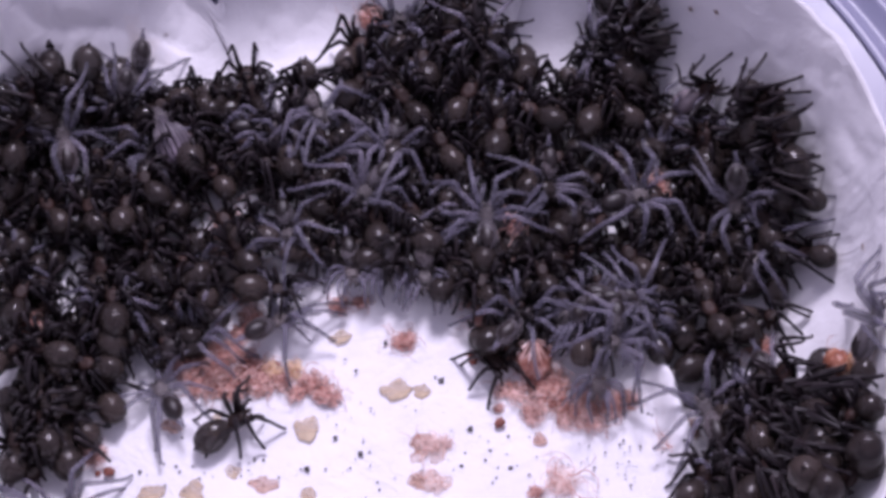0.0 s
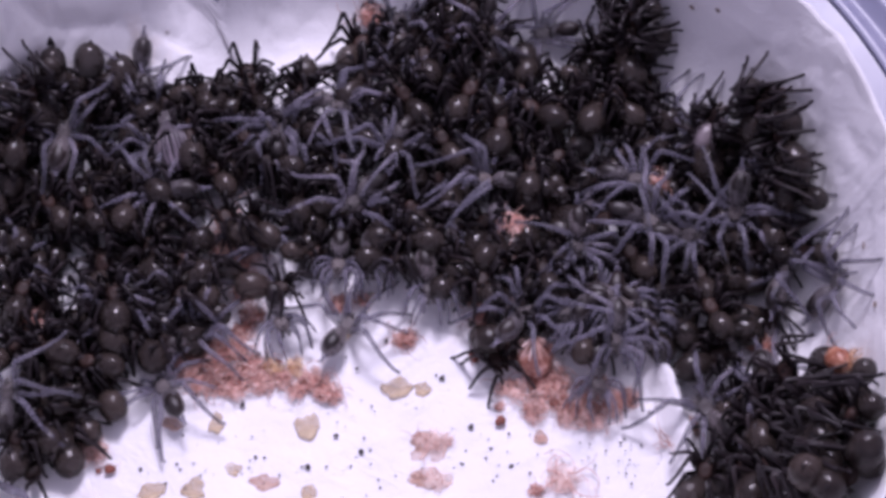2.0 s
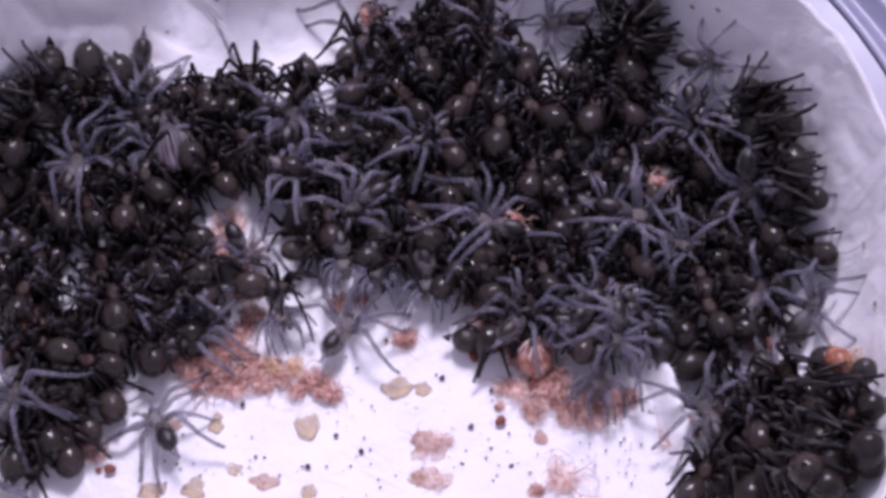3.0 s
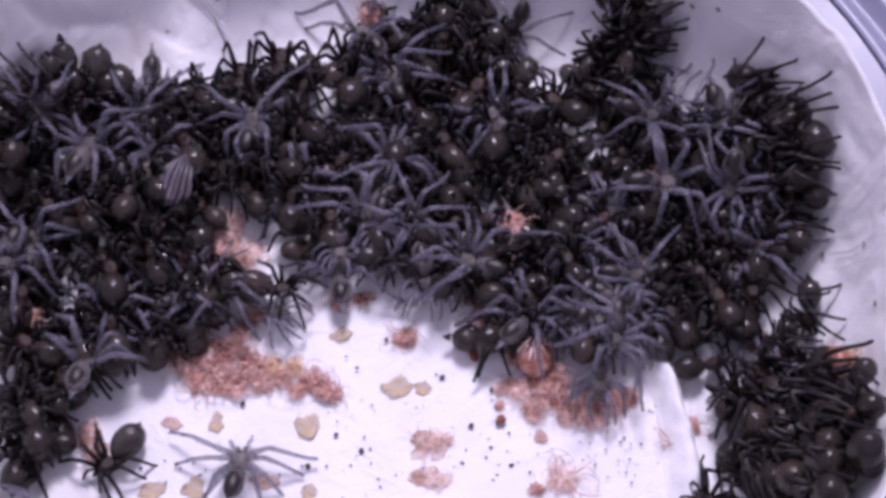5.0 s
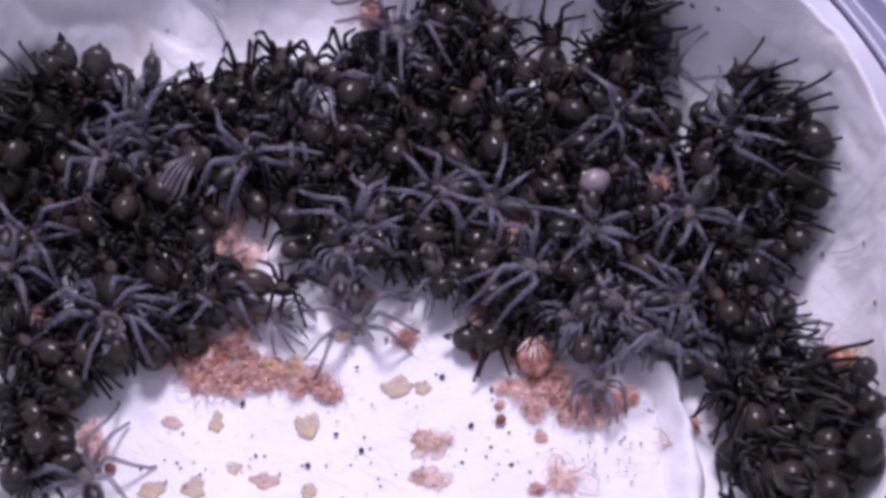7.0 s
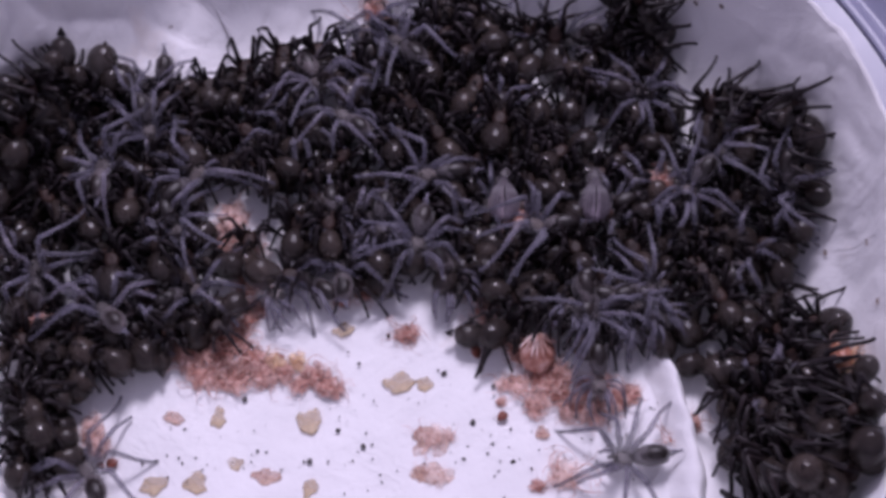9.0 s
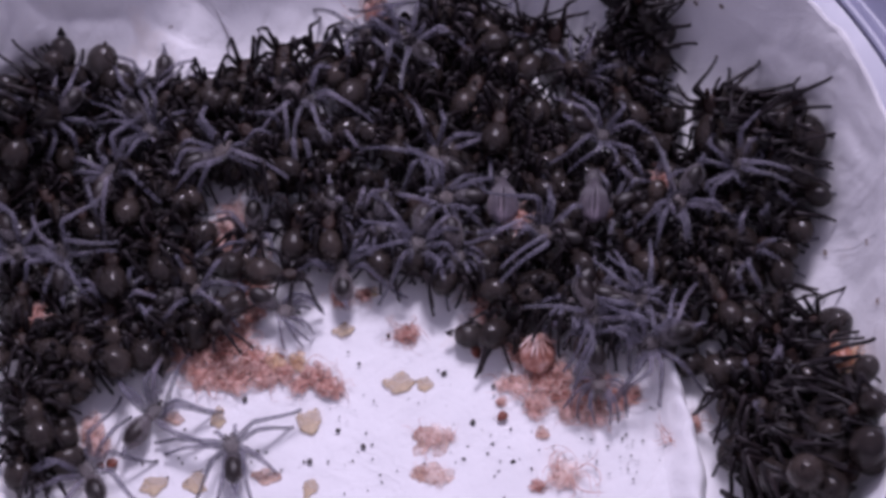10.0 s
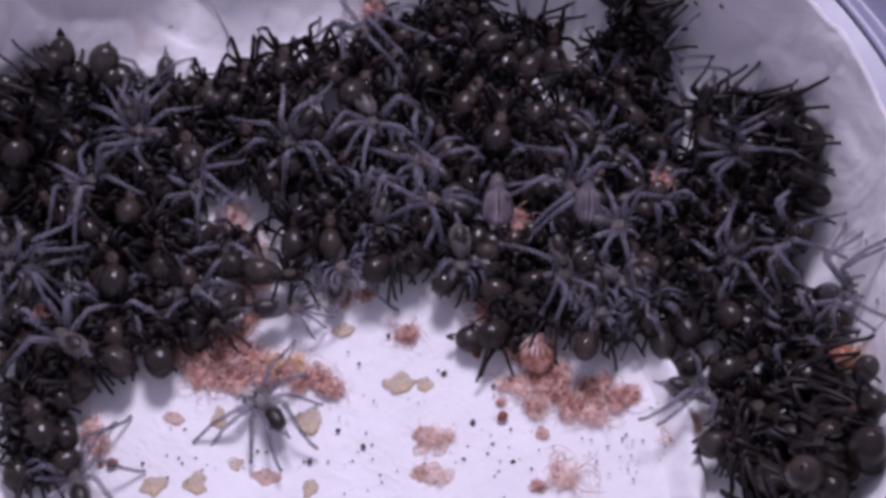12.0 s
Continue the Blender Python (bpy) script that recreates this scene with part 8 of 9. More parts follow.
    crawl(108, [(0, 121, 74.4, 3.8, -146.1), (2.8, 121.3, 75, 4, -146.3), (3.1, 121.2, 74.9, 4, -147.6), (3.42, 121.2, 74.9, 4, -147.6), (5, 119.3, 65.9, 3.3, -148.2), (6.9, 119.5, 66.3, 3.4, -148.6), (7.2, 119, 65.1, 3.2, -144.4), (8.68, 119.8, 67, 3.7, -146.4), (8.9, 121.9, 75, 4, -147.2), (11.7, 121.9, 75, 4, -147.2), (12, 122.1, 74.8, 4, -148.2)])
    crawl(109, [(0, -47.2, 38.5, 4, 29.9), (2.8, -47.2, 38.5, 4, 29.8), (3.1, -47.8, 38.8, 4, 27), (3.55, -47.8, 38.8, 4, 26.9), (5, -48, 38.8, 3, 25.8), (6.9, -48, 38.8, 3, 25.8), (7.2, -47.5, 39.1, 3, 28.7), (7.69, -47.3, 39.2, 3, 28.6), (8.9, -48.6, 38.9, 3, 27.9), (11.7, -48.6, 38.9, 3, 27.9), (12, -48.7, 38.7, 3, 27.8)])
    crawl(110, [(0, 110.92, 70.48, 2.5, -144.2), (2.8, 110.82, 70.31, 2.5, -144), (3.1, 111.07, 70.3, 2.5, -146.2), (4.14, 111.07, 70.3, 2.5, -146.2), (5, 108.23, 69.32, 2.5, -141.1), (6.9, 108.21, 69.3, 2.5, -141.1), (7.2, 108.55, 69.39, 2.5, -144.5), (7.63, 108, 68.24, 2.2, -144.2), (8.9, 107.16, 67.38, 2.1, -141.9), (11.7, 107.16, 67.38, 2.1, -141.9), (12, 107.56, 67.82, 2.3, -143.4)])
    crawl(111, [(0, 120.74, 75.97, 2.5, -149.9), (2.8, 120.69, 75.83, 2.5, -149.9), (3.1, 120.48, 75.62, 2.5, -148), (4.04, 120.5, 75.59, 2.5, -148), (5, 121.23, 75.88, 1.9, -149.9), (6.9, 121.23, 75.88, 1.9, -149.9), (7.2, 121.42, 75.9, 1.8, -150), (7.48, 120.94, 74.91, 1.6, -149.8), (8.9, 120.14, 73.93, 1.3, -148.7), (11.7, 120.14, 73.93, 1.3, -148.7), (12, 120.16, 73.91, 1.3, -149.8)])
    crawl(112, [(0, 103.6, 59.4, 4, -120), (2.8, 103.6, 59.4, 4, -120), (3.1, 103.5, 59.7, 4, -120.3), (3.73, 103.5, 59.7, 4, -120.3), (5, 103.3, 54.4, 4, -125.1), (6.9, 103.3, 54.4, 4, -125.1), (7.2, 103.2, 54.2, 4, -124.7), (7.87, 103.2, 54.2, 4, -124.6), (8.9, 100.8, 58.8, 2.1, -121), (11.7, 100.8, 58.8, 2.1, -121), (12, 100.5, 58.6, 1.9, -121.3)])
    crawl(113, [(0, 111.4, 48.7, 0.9, -141.8), (2.8, 111.5, 48.8, 1.1, -141.8), (3.1, 111.9, 49, 1.3, -145.9), (3.33, 111.9, 49, 1.3, -145.9), (5, 114.71, 61.77, 2.9, -141.9), (6.9, 114.71, 61.86, 3, -142), (7.2, 114.5, 61.86, 3, -140.1), (8.04, 114.73, 62.23, 3.4, -140.1), (8.9, 117, 55.3, 3.6, -148.6), (11.7, 117, 55.3, 3.6, -148.6), (12, 116.8, 55.7, 3.8, -145.8)])
    crawl(114, [(0, 116.8, 54.8, 2.6, -134.9), (2.8, 116.9, 55, 2.8, -135.1), (3.1, 116.8, 54.9, 2.8, -135.6), (3.52, 116.7, 54.9, 2.8, -135.6), (5, 118.4, 56.9, 2.9, -138.9), (6.9, 118.5, 57, 3, -139), (7.2, 118.5, 56.6, 2.8, -138), (7.38, 118.8, 57.3, 3.3, -138.5), (8.9, 116.3, 57.8, 3, -132.8), (11.7, 116.3, 57.8, 3, -132.8), (12, 116.3, 57.3, 3, -136.5)])
    crawl(115, [(0, 116.8, 52.9, 1.4, -88.8), (2.8, 116.8, 52.9, 1.3, -88.7), (3.1, 116.9, 52.9, 1.3, -88.5), (4.11, 116.9, 52.9, 1.3, -88.5), (5, 114.9, 60.8, 3, -81), (6.9, 114.9, 60.8, 3, -81), (7.2, 115, 60.1, 3, -90.6), (7.47, 115, 60.1, 3, -90.5), (8.9, 115.5, 60.7, 3, -80.8), (11.7, 115.5, 60.7, 3, -80.8), (12, 115.5, 60.1, 3, -84.1)])
    crawl(116, [(0, -19.8, 37.4, 3, -143.1), (2.8, -19.8, 37.5, 2.9, -143.2), (3.1, -19.3, 37.6, 2.8, -148.8), (4.04, -19.3, 37.7, 2.7, -148.8), (5, -18.5, 37.7, 2.9, -147.1), (6.9, -18.5, 37.7, 2.8, -147.1), (7.2, -18.6, 37.5, 2.8, -150.6), (7.81, -18.5, 37.6, 2.7, -150.7), (8.9, -25.1, 39, 1.4, -139.2), (11.7, -25.1, 39, 1.4, -139.2), (12, -24.8, 39.1, 1.3, -142)])
    crawl(117, [(0, -18, 38, 3, 39.7), (2.8, -18, 38.1, 3, 39.7), (3.1, -17.9, 38.2, 3, 41.2), (3.52, -17.9, 38.2, 3, 41.2), (5, -18.5, 37.1, 4, 36.7), (6.9, -18.5, 37.1, 4, 36.7), (7.2, -18.1, 37, 4, 41.4), (7.44, -18, 37, 4, 41.3), (8.9, -19.1, 37.2, 3, 38.4), (11.7, -19.1, 37.2, 3, 38.4), (12, -18.8, 37, 3, 43.5)])
    crawl(118, [(0, -23.7, 32.3, 3, -22.8), (2.8, -23.6, 32.3, 3, -22.8), (3.1, -22.8, 32.7, 3, -18), (3.94, -22.8, 32.7, 3, -18), (5, -23.8, 31.7, 4, -18.5), (6.9, -23.8, 31.7, 4, -18.5), (7.2, -23.9, 31.4, 4, -18.5), (7.46, -23.8, 31.4, 4, -18.6), (8.9, -24.2, 31.8, 3, -16.7), (11.7, -24.2, 31.8, 3, -16.7), (12, -25, 31.7, 3, -18.6)])
    crawl(119, [(0, -64.18, 22.14, 2.5, 39.3), (0.6, -64.18, 22.14, 2.5, 39.3), (0.9, -32.67, 21.1, 3, 39.27), (2.8, -32.6, 21.1, 3, 39.2), (3.1, -32.9, 21.3, 3, 38.4), (4.13, -32.9, 21.3, 3, 38.4), (5, -37.2, 20.6, 3.5, 46.2), (6.9, -37.3, 20.5, 3.6, 46.3), (7.2, -37.1, 20.5, 3.5, 49.3), (7.45, -37.3, 20.3, 3.9, 49.5), (8.9, -45.9, 16.4, 3.2, 58.9), (11.7, -45.9, 16.4, 3.2, 58.9), (12, -46.1, 16.8, 3.2, 54.2)])
    crawl(120, [(0, -54.24, 22.12, 2.5, 5.2), (2.3, -54.24, 22.12, 2.5, 5.2), (2.6, -39, 28.4, 3, 5.2), (2.8, -39, 28.4, 3, 5.2), (3.1, -39.2, 28.3, 3, -0.6), (3.76, -39.2, 28.3, 3, -0.6), (5, -46.2, 27, 1.8, 9.8), (6.9, -46.2, 27, 1.8, 9.8), (7.2, -45.3, 26.9, 2.1, 12.2), (7.46, -45.6, 26.6, 2.6, 12.5), (8.9, -40.8, 27.8, 3, 7), (11.7, -40.8, 27.8, 3, 7), (12, -40.5, 27.8, 3, 4.9)])
    crawl(121, [(0, -75.8, 32.7, 3, 67.4), (2.8, -75.7, 32.7, 3, 67.3), (3.1, -75.5, 32.3, 3, 69.7), (3.38, -75.5, 32.3, 3, 69.6), (5, -77, 32.1, 4, 67), (6.9, -77, 32.1, 4, 67), (7.2, -77.2, 32.1, 4, 67.2), (7.8, -77.1, 32, 4, 67.1), (8.9, -76.7, 31.8, 4, 70.8), (11.7, -76.7, 31.8, 4, 70.8), (12, -76.1, 31.6, 4, 73.6)])
    crawl(122, [(0, -93.6, 36.9, 3, 80), (2.8, -93.6, 36.9, 3, 79.9), (3.1, -93.6, 36.5, 3, 85.8), (3.76, -93.6, 36.5, 3, 85.8), (5, -96.3, 36, 4, 85.8), (6.9, -96.3, 36, 4, 85.8), (7.2, -96.3, 35.8, 4, 87.6), (7.81, -96.2, 35.8, 4, 87.5), (8.9, -99.6, 36.6, 2.1, 87.1), (11.7, -99.6, 36.6, 2.1, 87.1), (12, -99.5, 36.1, 2.1, 92.1)])
    crawl(123, [(0, -99, 44.1, 3, 58.8), (2.8, -98.9, 44.1, 3, 58.8), (3.1, -98.8, 44, 3, 59.2), (3.35, -98.8, 44, 3, 59.2), (5, -102, 43.4, 2.7, 60.9), (6.9, -102, 43.4, 2.7, 60.9), (7.2, -102.2, 43.3, 2.5, 61.2), (7.37, -102.3, 43.2, 2.8, 61.3), (8.9, -102.7, 42.3, 1.9, 61.4), (11.7, -102.7, 42.3, 1.9, 61.4), (12, -102.3, 42, 2.1, 66.5)])
    crawl(124, [(0, 15.2, 54, 3, -41.6), (2.8, 15.2, 54, 3, -41.6), (3.1, 15.1, 54.4, 3, -38.8), (4.16, 15.1, 54.4, 3, -38.8), (5, 13.5, 58, 2.1, -42.8), (6.9, 13.5, 58, 2.1, -42.8), (7.2, 13.7, 57.9, 2.2, -43.3), (7.77, 13.7, 58, 1.8, -43.3), (8.9, 14.8, 52.4, 3, -46), (11.7, 14.8, 52.4, 3, -46), (12, 14.8, 52.8, 3, -42.9)])
    crawl(125, [(0, 16.1, 46.7, 3, -125.6), (2.8, 16.1, 46.8, 3, -125.6), (3.1, 16.2, 46.9, 3, -121.4), (4.11, 16.2, 46.9, 3, -121.4), (5, 16.4, 45.2, 4, -127.4), (6.9, 16.4, 45.2, 4, -127.4), (7.2, 16.9, 44.8, 4, -134.6), (7.49, 16.9, 45, 4, -134.4), (8.9, 16.1, 42.9, 4, -128.9), (11.7, 16.1, 42.9, 4, -128.9), (12, 16.3, 42.4, 4, -134.4)])
    crawl(126, [(0, 5.6, 27.9, 3, 9.3), (2.8, 5.6, 27.9, 3, 9.3), (3.1, 5.4, 28, 3, 8.6), (3.82, 5.4, 28, 3, 8.6), (5, 5.7, 26.7, 4, 5), (6.9, 5.7, 26.7, 4, 5), (7.2, 6.3, 26.7, 4, 8.8), (7.79, 6.4, 26.8, 4, 8.8), (8.9, 4.2, 26.9, 3, 4.4), (11.7, 4.2, 26.9, 3, 4.4), (12, 5.7, 26.7, 3, 10.5)])
    crawl(127, [(0, 77.5, 58.5, 3, -92.2), (2.8, 77.5, 58.5, 3, -92.2), (3.1, 77.6, 58, 3, -98.3), (3.34, 77.6, 58, 3, -98.3), (5, 79.7, 61.6, 1.5, -100.9), (6.9, 79.7, 61.6, 1.5, -100.9), (7.2, 79.7, 61.9, 1.5, -94.5), (7.83, 79.5, 61.8, 1.3, -94.3), (8.9, 78.6, 61.9, 1.4, -100.3), (11.7, 78.6, 61.9, 1.4, -100.3), (12, 78.6, 62.2, 1.4, -95.5)])
    crawl(128, [(0, 107.2, 55.3, 3, 83.3), (2.8, 107.2, 55.3, 3, 83.4), (3.1, 107.5, 55.3, 3, 80.1), (4.15, 107.5, 55.3, 3, 80.1), (5, 98, 56.7, 0, 93.7), (6.9, 98, 56.7, 0, 93.7), (7.2, 98, 57.4, 0, 85.7), (7.5, 97.9, 57.4, 0, 85.8), (8.9, 98.1, 56.3, 0, 92.2), (11.7, 98.1, 56.3, 0, 92.2), (12, 97.9, 56.6, 0, 90.6)])
    crawl(129, [(0, -4.9, 38.2, 3, 39.8), (2.8, -4.9, 38.2, 3, 39.8), (3.1, -5.3, 38.3, 3, 31.4), (3.83, -5.3, 38.3, 3, 31.4), (5, -5.3, 37.4, 4, 33.4), (6.9, -5.3, 37.4, 4, 33.4), (7.2, -5.4, 37, 4, 34.2), (7.96, -5.3, 37.1, 4, 34.1), (8.9, -5.4, 37.1, 3, 39.6), (11.7, -5.4, 37.1, 3, 39.6), (12, -5.5, 37.3, 3, 35.9)])
    crawl(130, [(0, -60.1, 66.9, 3, 15.9), (2.8, -60.1, 66.9, 3, 15.8), (3.1, -60.2, 66.9, 3, 15.8), (3.77, -60.2, 67, 3, 15.8), (5, -60.6, 66.8, 3, 13.1), (6.9, -60.6, 66.8, 3, 13.1), (7.2, -60.2, 66.7, 3, 17.9), (7.53, -60.1, 66.7, 3, 17.8), (8.9, -61.2, 67.8, 4, 13.7), (11.7, -61.2, 67.8, 4, 13.7), (12, -61.3, 67.9, 4, 14.5)])
    crawl(131, [(0, -64.9, 64.1, 3, 71.2), (2.8, -64.9, 64.1, 3, 71.2), (3.1, -64.8, 64, 3, 76), (3.58, -64.8, 64, 3, 75.9), (5, -65.1, 63.8, 3, 76.3), (6.9, -65.1, 63.8, 3, 76.3), (7.2, -65.1, 64, 3, 70.3), (7.95, -65, 64, 3, 70.2), (8.9, -66.2, 64.5, 4, 73.3), (11.7, -66.2, 64.5, 4, 73.3), (12, -66.2, 64.6, 4, 72.5)])
    crawl(132, [(0, 20.6, 49.3, 3, -4.6), (2.8, 20.6, 49.3, 3, -4.6), (3.1, 20.6, 49.1, 3, -7.7), (3.67, 20.6, 49.1, 3, -7.7), (5, 20.4, 48.7, 3, -10), (6.9, 20.4, 48.7, 3, -10), (7.2, 20.8, 48.8, 3, -8.5), (7.65, 20.8, 48.8, 3, -8.5), (8.9, 24.8, 52.6, 1, -6.4), (11.7, 24.8, 52.6, 1, -6.4), (12, 24.8, 53.1, 0.9, -6.3)])
    crawl(133, [(0, 41.8, 61.8, 3, -23.5), (2.8, 41.8, 61.8, 3, -23.4), (3.1, 41.7, 62, 3, -23.1), (3.74, 41.7, 62, 3, -23.1), (5, 41.5, 61.2, 3, -33.2), (6.9, 41.5, 61.2, 3, -33.2), (7.2, 41.8, 61.4, 3, -26.4), (7.71, 41.8, 61.5, 3, -26.3), (8.9, 44.3, 63.6, 1.2, -32.5), (11.7, 44.3, 63.6, 1.2, -32.5), (12, 44.5, 63.9, 1.2, -25.2)])
    crawl(134, [(0, 46, 29.6, 3, -76), (2.8, 46, 29.6, 3, -76), (3.1, 45.9, 29.7, 3, -74.9), (3.74, 45.9, 29.7, 3, -74.9), (5, 46.6, 29, 3, -82.8), (6.9, 46.6, 29, 3, -82.8), (7.2, 46.5, 29.5, 3, -74.3), (7.47, 46.4, 29.5, 3, -74.3), (8.9, 48, 27.8, 4, -83.2), (11.7, 48, 27.8, 4, -83.2), (12, 47.8, 28.2, 4, -76.9)])
    crawl(135, [(0, -79.1, 23.9, 3, 81.1), (2.8, -79.1, 23.9, 3, 81), (3.1, -79, 23.7, 3, 86.8), (3.9, -79, 23.7, 3, 86.8), (5, -79.8, 23.5, 3, 87.8), (6.9, -79.8, 23.5, 3, 87.8), (7.2, -80.2, 24, 3, 82.7), (7.83, -80.1, 24, 3, 82.6), (8.9, -61.8, 21.7, 0, 69.5), (11.7, -61.8, 21.7, 0, 69.5), (12, -62.4, 22.1, 0, 66.2)])
    crawl(136, [(0, -58.1, 26.28, 2, 25), (2.6, -58.1, 26.28, 2, 25), (2.9, -28.7, 15.47, 3, 24.93), (3.1, -28.9, 15.4, 3, 25), (3.82, -28.9, 15.4, 3, 24.9), (5, -28.3, 15.1, 3, 29.7), (6.9, -28.3, 15.1, 3, 29.7), (7.2, -30, 15.3, 3, 25), (7.75, -29.7, 15.3, 3, 24.7), (8.9, -34.6, 13.5, 3.8, 32.4), (11.7, -34.6, 13.5, 3.8, 32.4), (12, -33.8, 13.5, 4, 33.8)])
    crawl(137, [(0, -1.1, 13.7, 3, -3.6), (2.8, -1.1, 13.7, 3, -3.6), (3.1, -1.8, 13.7, 3, -7.1), (3.37, -1.8, 13.7, 3, -7.1), (5, -3.8, 13.2, 3, -8.5), (6.9, -3.8, 13.2, 3, -8.5), (7.2, -3.8, 13.2, 3, -9), (7.65, -3.7, 13.2, 3, -9.1), (8.9, -5.6, 9.3, 1.5, -2.9), (11.7, -5.6, 9.3, 1.5, -2.9), (12, -5, 9.4, 1.7, -0.1)])
    crawl(138, [(0, 109.2, 59.6, 3, -133.8), (2.8, 109.1, 59.6, 3, -133.8), (3.1, 109.2, 59.2, 3, -135.5), (3.47, 109.2, 59.2, 3, -135.5), (5, 109.5, 59.5, 3, -134.2), (6.9, 109.5, 59.5, 3, -134.2), (7.2, 109.7, 59.6, 3, -133.4), (7.68, 109.6, 59.7, 3, -133.3), (8.9, 110.8, 60.8, 4, -135), (11.7, 110.8, 60.8, 4, -135), (12, 110.8, 60.8, 4, -135.6)])
    crawl(139, [(0, 106.5, 57.7, 3, 174.7), (2.8, 106.4, 57.7, 3, 174.7), (3.1, 106.3, 57.8, 3, 178), (3.3, 106.3, 57.8, 3, 178), (5, 106.5, 57.6, 3, 179.4), (6.9, 106.5, 57.6, 3, 179.4), (7.2, 106.6, 57.7, 3, 177.2), (7.89, 106.6, 57.7, 3, 177.3), (8.9, 94.9, 60.5, 0, 191), (11.7, 94.9, 60.5, 0, 191), (12, 94.7, 60.7, 0, 195.2)])
    crawl(140, [(0, 108.1, 69, 3, -113.6), (2.8, 107.48, 67.63, 2.5, -113.5), (3.1, 107.12, 67.47, 2.5, -110.8), (3.99, 107.02, 67.45, 2.5, -110.8), (5, 108.4, 68.5, 3, -119.9), (6.9, 108.4, 68.5, 3, -119.9), (7.2, 108.2, 68.8, 3, -114.3), (8.68, 107.45, 67.24, 2.5, -114.2), (8.9, 100.37, 63.75, 0, -99.8), (11.7, 100.37, 63.75, 0, -99.8), (12, 100.16, 63.75, 0, -94.4)])
    crawl(141, [(0, 92.2, 31.4, 2.8, 105), (1.72, 92.2, 31.4, 2.8, 105), (2, 93.4, 31.7, 2.8, 99), (2.72, 93.4, 31.7, 2.8, 99), (2.86, 96.1, 30.6, 2.8, 51), (3, 98.8, 29.5, 2.8, 3), (3.77, 98.8, 29.5, 2.8, 3), (5, 96.4, 29.8, 2.8, 12), (5.72, 96.4, 29.8, 2.8, 12), (6, 96.9, 31.7, 2.8, 63), (6.72, 96.9, 31.7, 2.8, 63), (7, 93.9, 31.1, 2.8, 75), (7.33, 93.9, 31.1, 2.8, 75), (9, 94.9, 29.8, 2.8, 72), (11.72, 94.9, 29.8, 2.8, 72), (12, 88.2, 29.2, 2.8, 81)])
    crawl(142, [(0, 96.3, 36.5, 2.4, 78), (1.72, 96.3, 36.5, 2.4, 78), (2, 98, 36.4, 2.4, 75), (2.72, 98, 36.4, 2.4, 75), (3, 98.5, 34.9, 2.4, 69), (3.82, 98.5, 34.9, 2.4, 69), (5, 98.8, 34.1, 2.4, 69), (5.72, 98.8, 34.1, 2.4, 69), (6, 101.9, 37.4, 2.2, 84), (6.72, 101.9, 37.4, 2.2, 84), (7, 98.7, 34.9, 2.4, 81), (7.88, 98.7, 34.9, 2.4, 81), (9, 96.6, 35.3, 2.4, 81), (11.72, 96.6, 35.3, 2.4, 81), (12, 91, 34.5, 2.4, 84)])
    crawl(143, [(0, 95.2, 25.9, 3.5, 147), (2.72, 95.2, 25.9, 3.5, 147), (3, 94.1, 25.4, 3.5, 153), (4.12, 94.1, 25.4, 3.5, 153), (5, 96, 26.2, 3.5, 114), (6.72, 96, 26.2, 3.5, 114), (7, 96.4, 25.4, 3.5, 135), (8.02, 96.4, 25.4, 3.5, 135), (9, 93.5, 25.9, 3.5, 114), (11.72, 93.5, 25.9, 3.5, 114), (12, 85.1, 25.3, 3, 120)])
    crawl(144, [(0, 87.8, 29.1, 3.5, -69), (2.72, 87.8, 29.1, 3.5, -69), (3, 90.2, 29.2, 3.5, -63), (3.7, 90.2, 29.2, 3.5, -63), (5, 89.5, 28.9, 3.5, -75), (6.72, 89.5, 28.9, 3.5, -75), (7, 88.8, 29.3, 3.5, -72), (11.72, 88.8, 29.3, 3.5, -72), (12, 82.3, 29.5, 3, -66)])
    crawl(145, [(0, 91.1, 34, 3.5, 18), (2.72, 91.1, 34, 3.5, 18), (3, 92.4, 33.4, 3.5, 9), (4.08, 92.4, 33.4, 3.5, 9), (5, 91.7, 33.8, 3.5, 24), (6.72, 91.7, 33.8, 3.5, 24), (7, 92.6, 34.5, 3.5, 15), (11.72, 92.6, 34.5, 3.5, 15), (12, 86.3, 33.8, 3, 24)])
    crawl(146, [(0, 93.3, 37, 3.1, 54), (2.72, 93.3, 37, 3.1, 54), (3, 94.6, 36.1, 3.1, 60), (3.42, 94.6, 36.1, 3.1, 60), (5, 95.4, 35.7, 3.1, 57), (6.72, 95.4, 35.7, 3.1, 57), (7, 94, 36.9, 3.1, 63), (7.83, 94, 36.9, 3.1, 63), (9, 94.5, 38.1, 3.1, 60), (11.72, 94.5, 38.1, 3.1, 60), (12, 90.7, 37.4, 3.1, 66)])
    crawl(147, [(0, 42.5, 59.3, 0.6, -15), (4.92, 42.5, 59.3, 0.6, -15), (5.2, 42.5, 58.8, 0.6, -18), (5.5, 29.2, 54.1, 0.6, -27), (11.72, 29.2, 54.1, 0.6, -27), (12, 29.1, 53.5, 0.6, -27)])
    crawl(148, [(0, 45.8, 53.5, 1.6, -9), (4.92, 45.8, 53.5, 1.6, -9), (5.2, 46, 53, 1.6, -12), (5.5, 38, 46.1, 0.8, -30), (11.72, 38, 46.1, 0.8, -30), (12, 38.2, 45.5, 0.8, -30)])
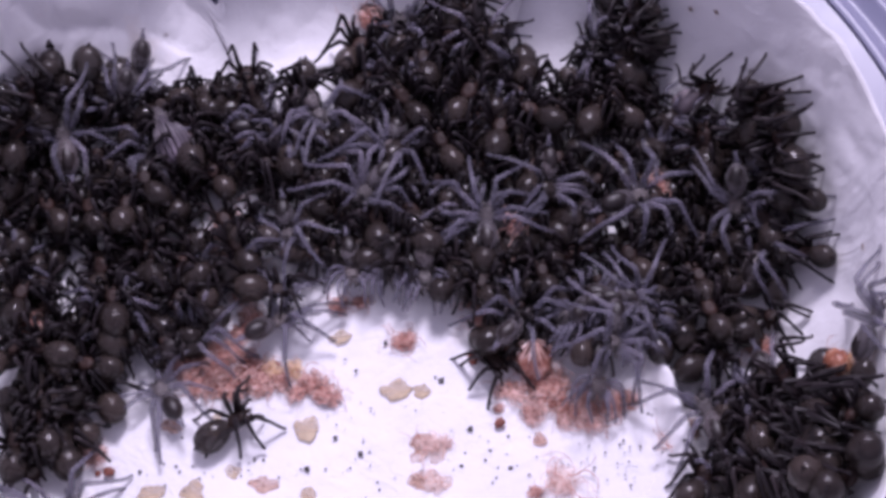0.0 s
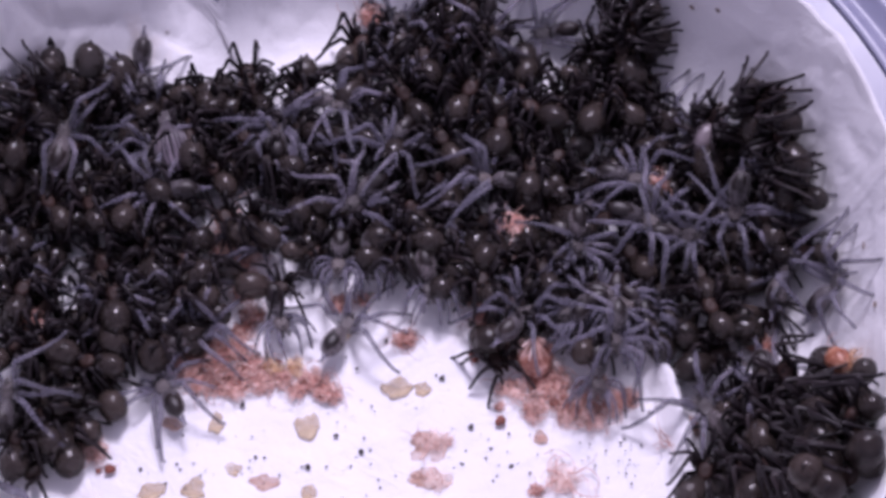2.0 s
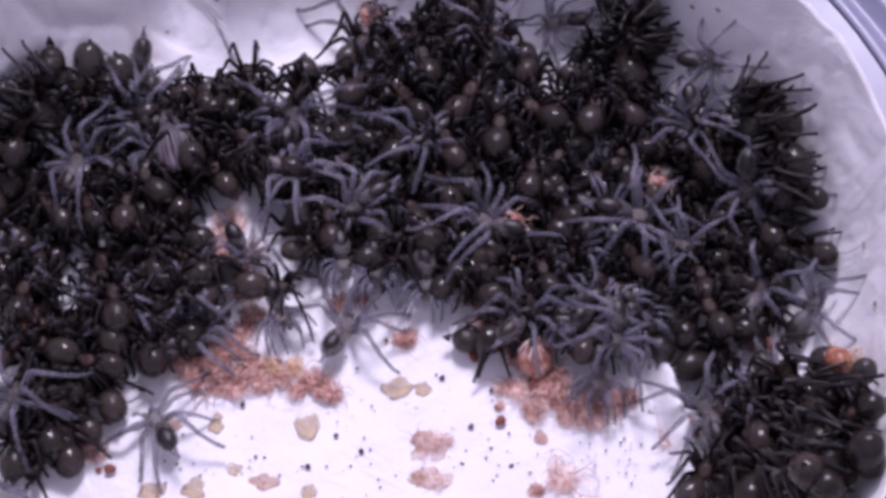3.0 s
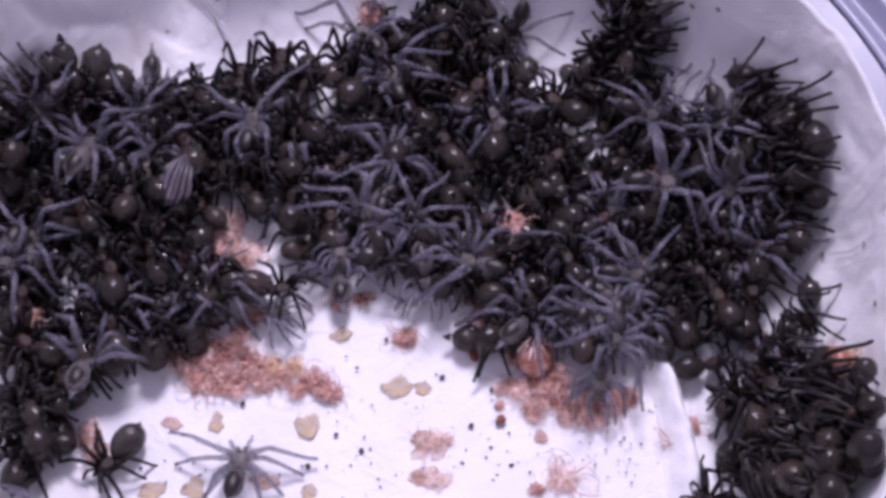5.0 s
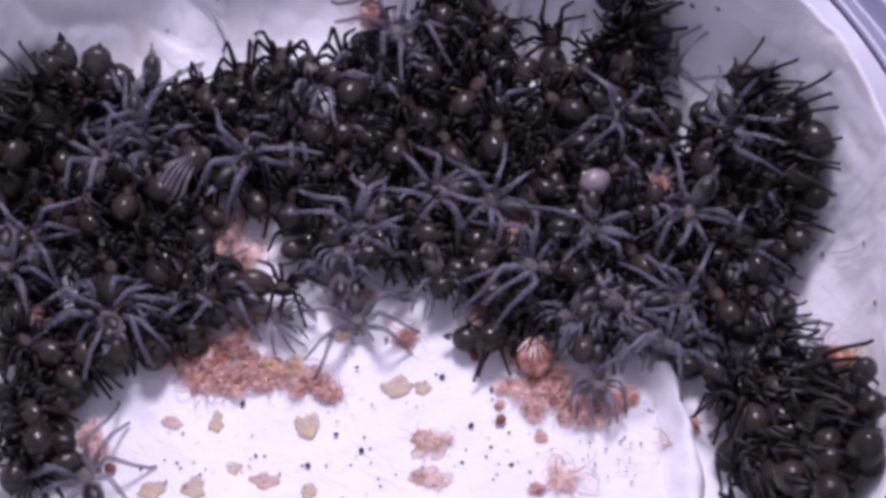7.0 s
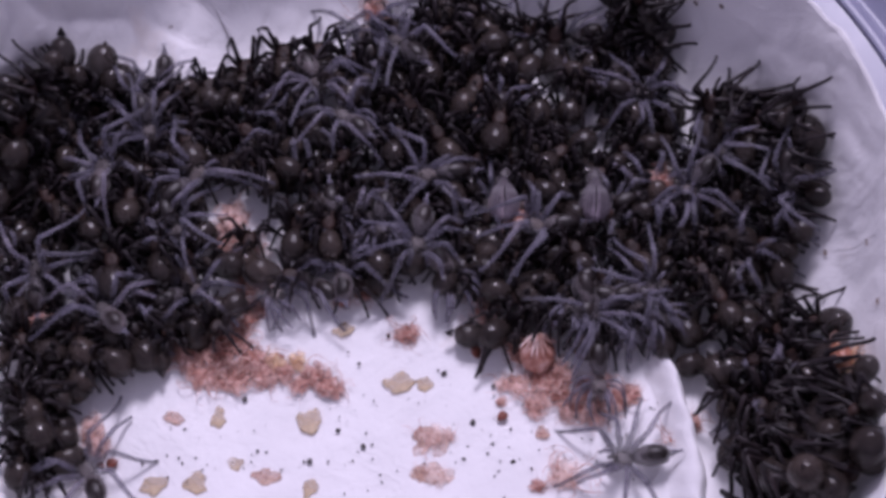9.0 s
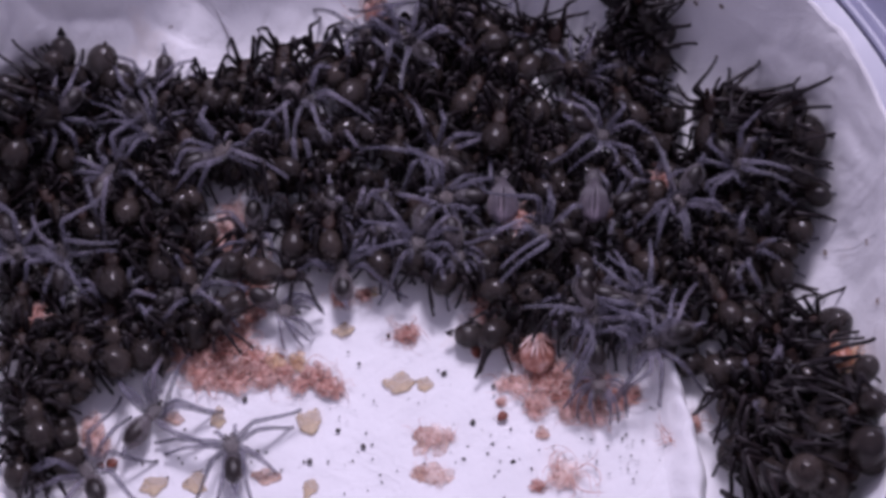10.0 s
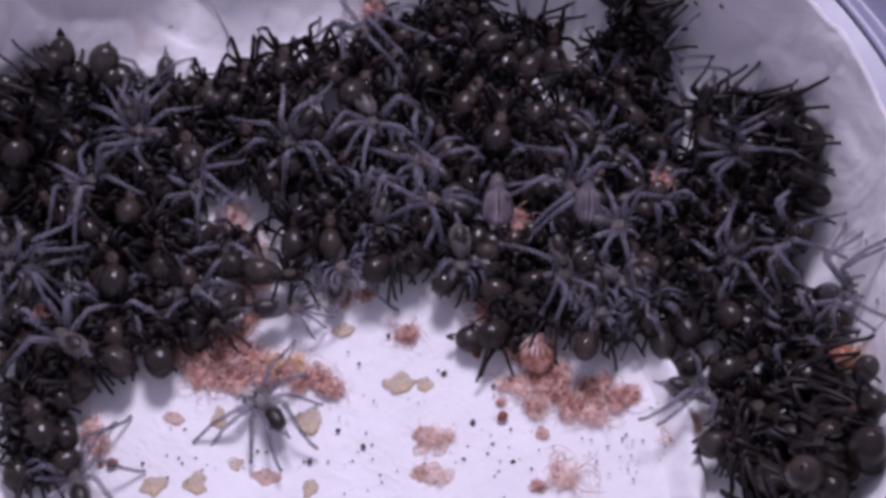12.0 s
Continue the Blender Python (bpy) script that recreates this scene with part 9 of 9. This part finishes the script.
    crawl(149, [(0, 36.9, 43.9, 0.8, 12), (2.82, 36.9, 43.9, 0.8, 12), (3.1, 37, 43.5, 0.8, 12), (3.6, 37, 43.5, 0.8, 12), (4.1, 30.8, 44.6, 0.8, 70), (4.55, 24.6, 45.8, 0.8, 128), (5, 18.4, 46.9, 0.8, 186), (11.72, 18.4, 46.9, 0.8, 186), (12, 18.1, 46, 0.8, 183)])
    crawl(150, [(0, 41.6, 48.4, 0.8, -54), (2.82, 41.6, 48.4, 0.8, -54), (3.1, 41.7, 47.9, 0.8, -54), (3.6, 41.7, 47.9, 0.8, -54), (4.1, 40.9, 43.7, 0.9, -110), (4.55, 40.2, 39.5, 1.1, -166), (5, 39.4, 35.3, 1.2, -222), (11.72, 39.4, 35.3, 1.2, -222), (12, 39.5, 34.5, 1.2, -222)])
    crawl(151, [(0, 37.2, 56.1, 0.8, -21), (2.82, 37.2, 56.1, 0.8, -21), (3.1, 37.2, 55.7, 0.8, -21), (3.6, 37.2, 55.7, 0.8, -21), (5, 42.3, 62.8, 0.6, -24), (11.72, 42.3, 62.8, 0.6, -24), (12, 42.1, 62, 0.6, -24)])
    crawl(152, [(0, 110.1, 66, 3.4, -123), (2.82, 110.1, 66, 3.4, -123), (3.1, 110.3, 65.9, 3.4, -123), (4.72, 110.3, 65.9, 3.4, -123), (5, 108.1, 64.1, 3.4, -75), (11.72, 108.1, 64.1, 3.4, -75), (12, 108.4, 63.8, 3.4, -75)])
    crawl(153, [(0, 112, 74.1, 3.2, -84), (2.82, 112, 74.1, 3.2, -84), (3.1, 112.2, 74, 3.2, -84), (4.72, 112.2, 74, 3.2, -84), (5, 108.4, 71.3, 3.2, -99), (11.72, 108.4, 71.3, 3.2, -99), (12, 107.9, 71, 3.2, -99)])
    crawl(154, [(0, 110.6, 56.5, 3.4, -168), (2.82, 110.6, 56.5, 3.4, -168), (3.1, 110.8, 56.4, 3.4, -168), (4.72, 110.8, 56.4, 3.4, -168), (5, 108.8, 54.5, 3.4, -147), (11.72, 108.8, 54.5, 3.4, -147), (12, 109.3, 54.3, 3.4, -150)])
    crawl(155, [(0, 117.6, 60.2, 3.4, -96), (2.82, 117.6, 60.2, 3.4, -96), (3.1, 117.8, 60.2, 3.4, -96), (4.72, 117.8, 60.2, 3.4, -96), (5, 116.2, 61, 3.4, -123), (11.72, 116.2, 61, 3.4, -123), (12, 116.6, 60.9, 3.4, -123)])


motions()
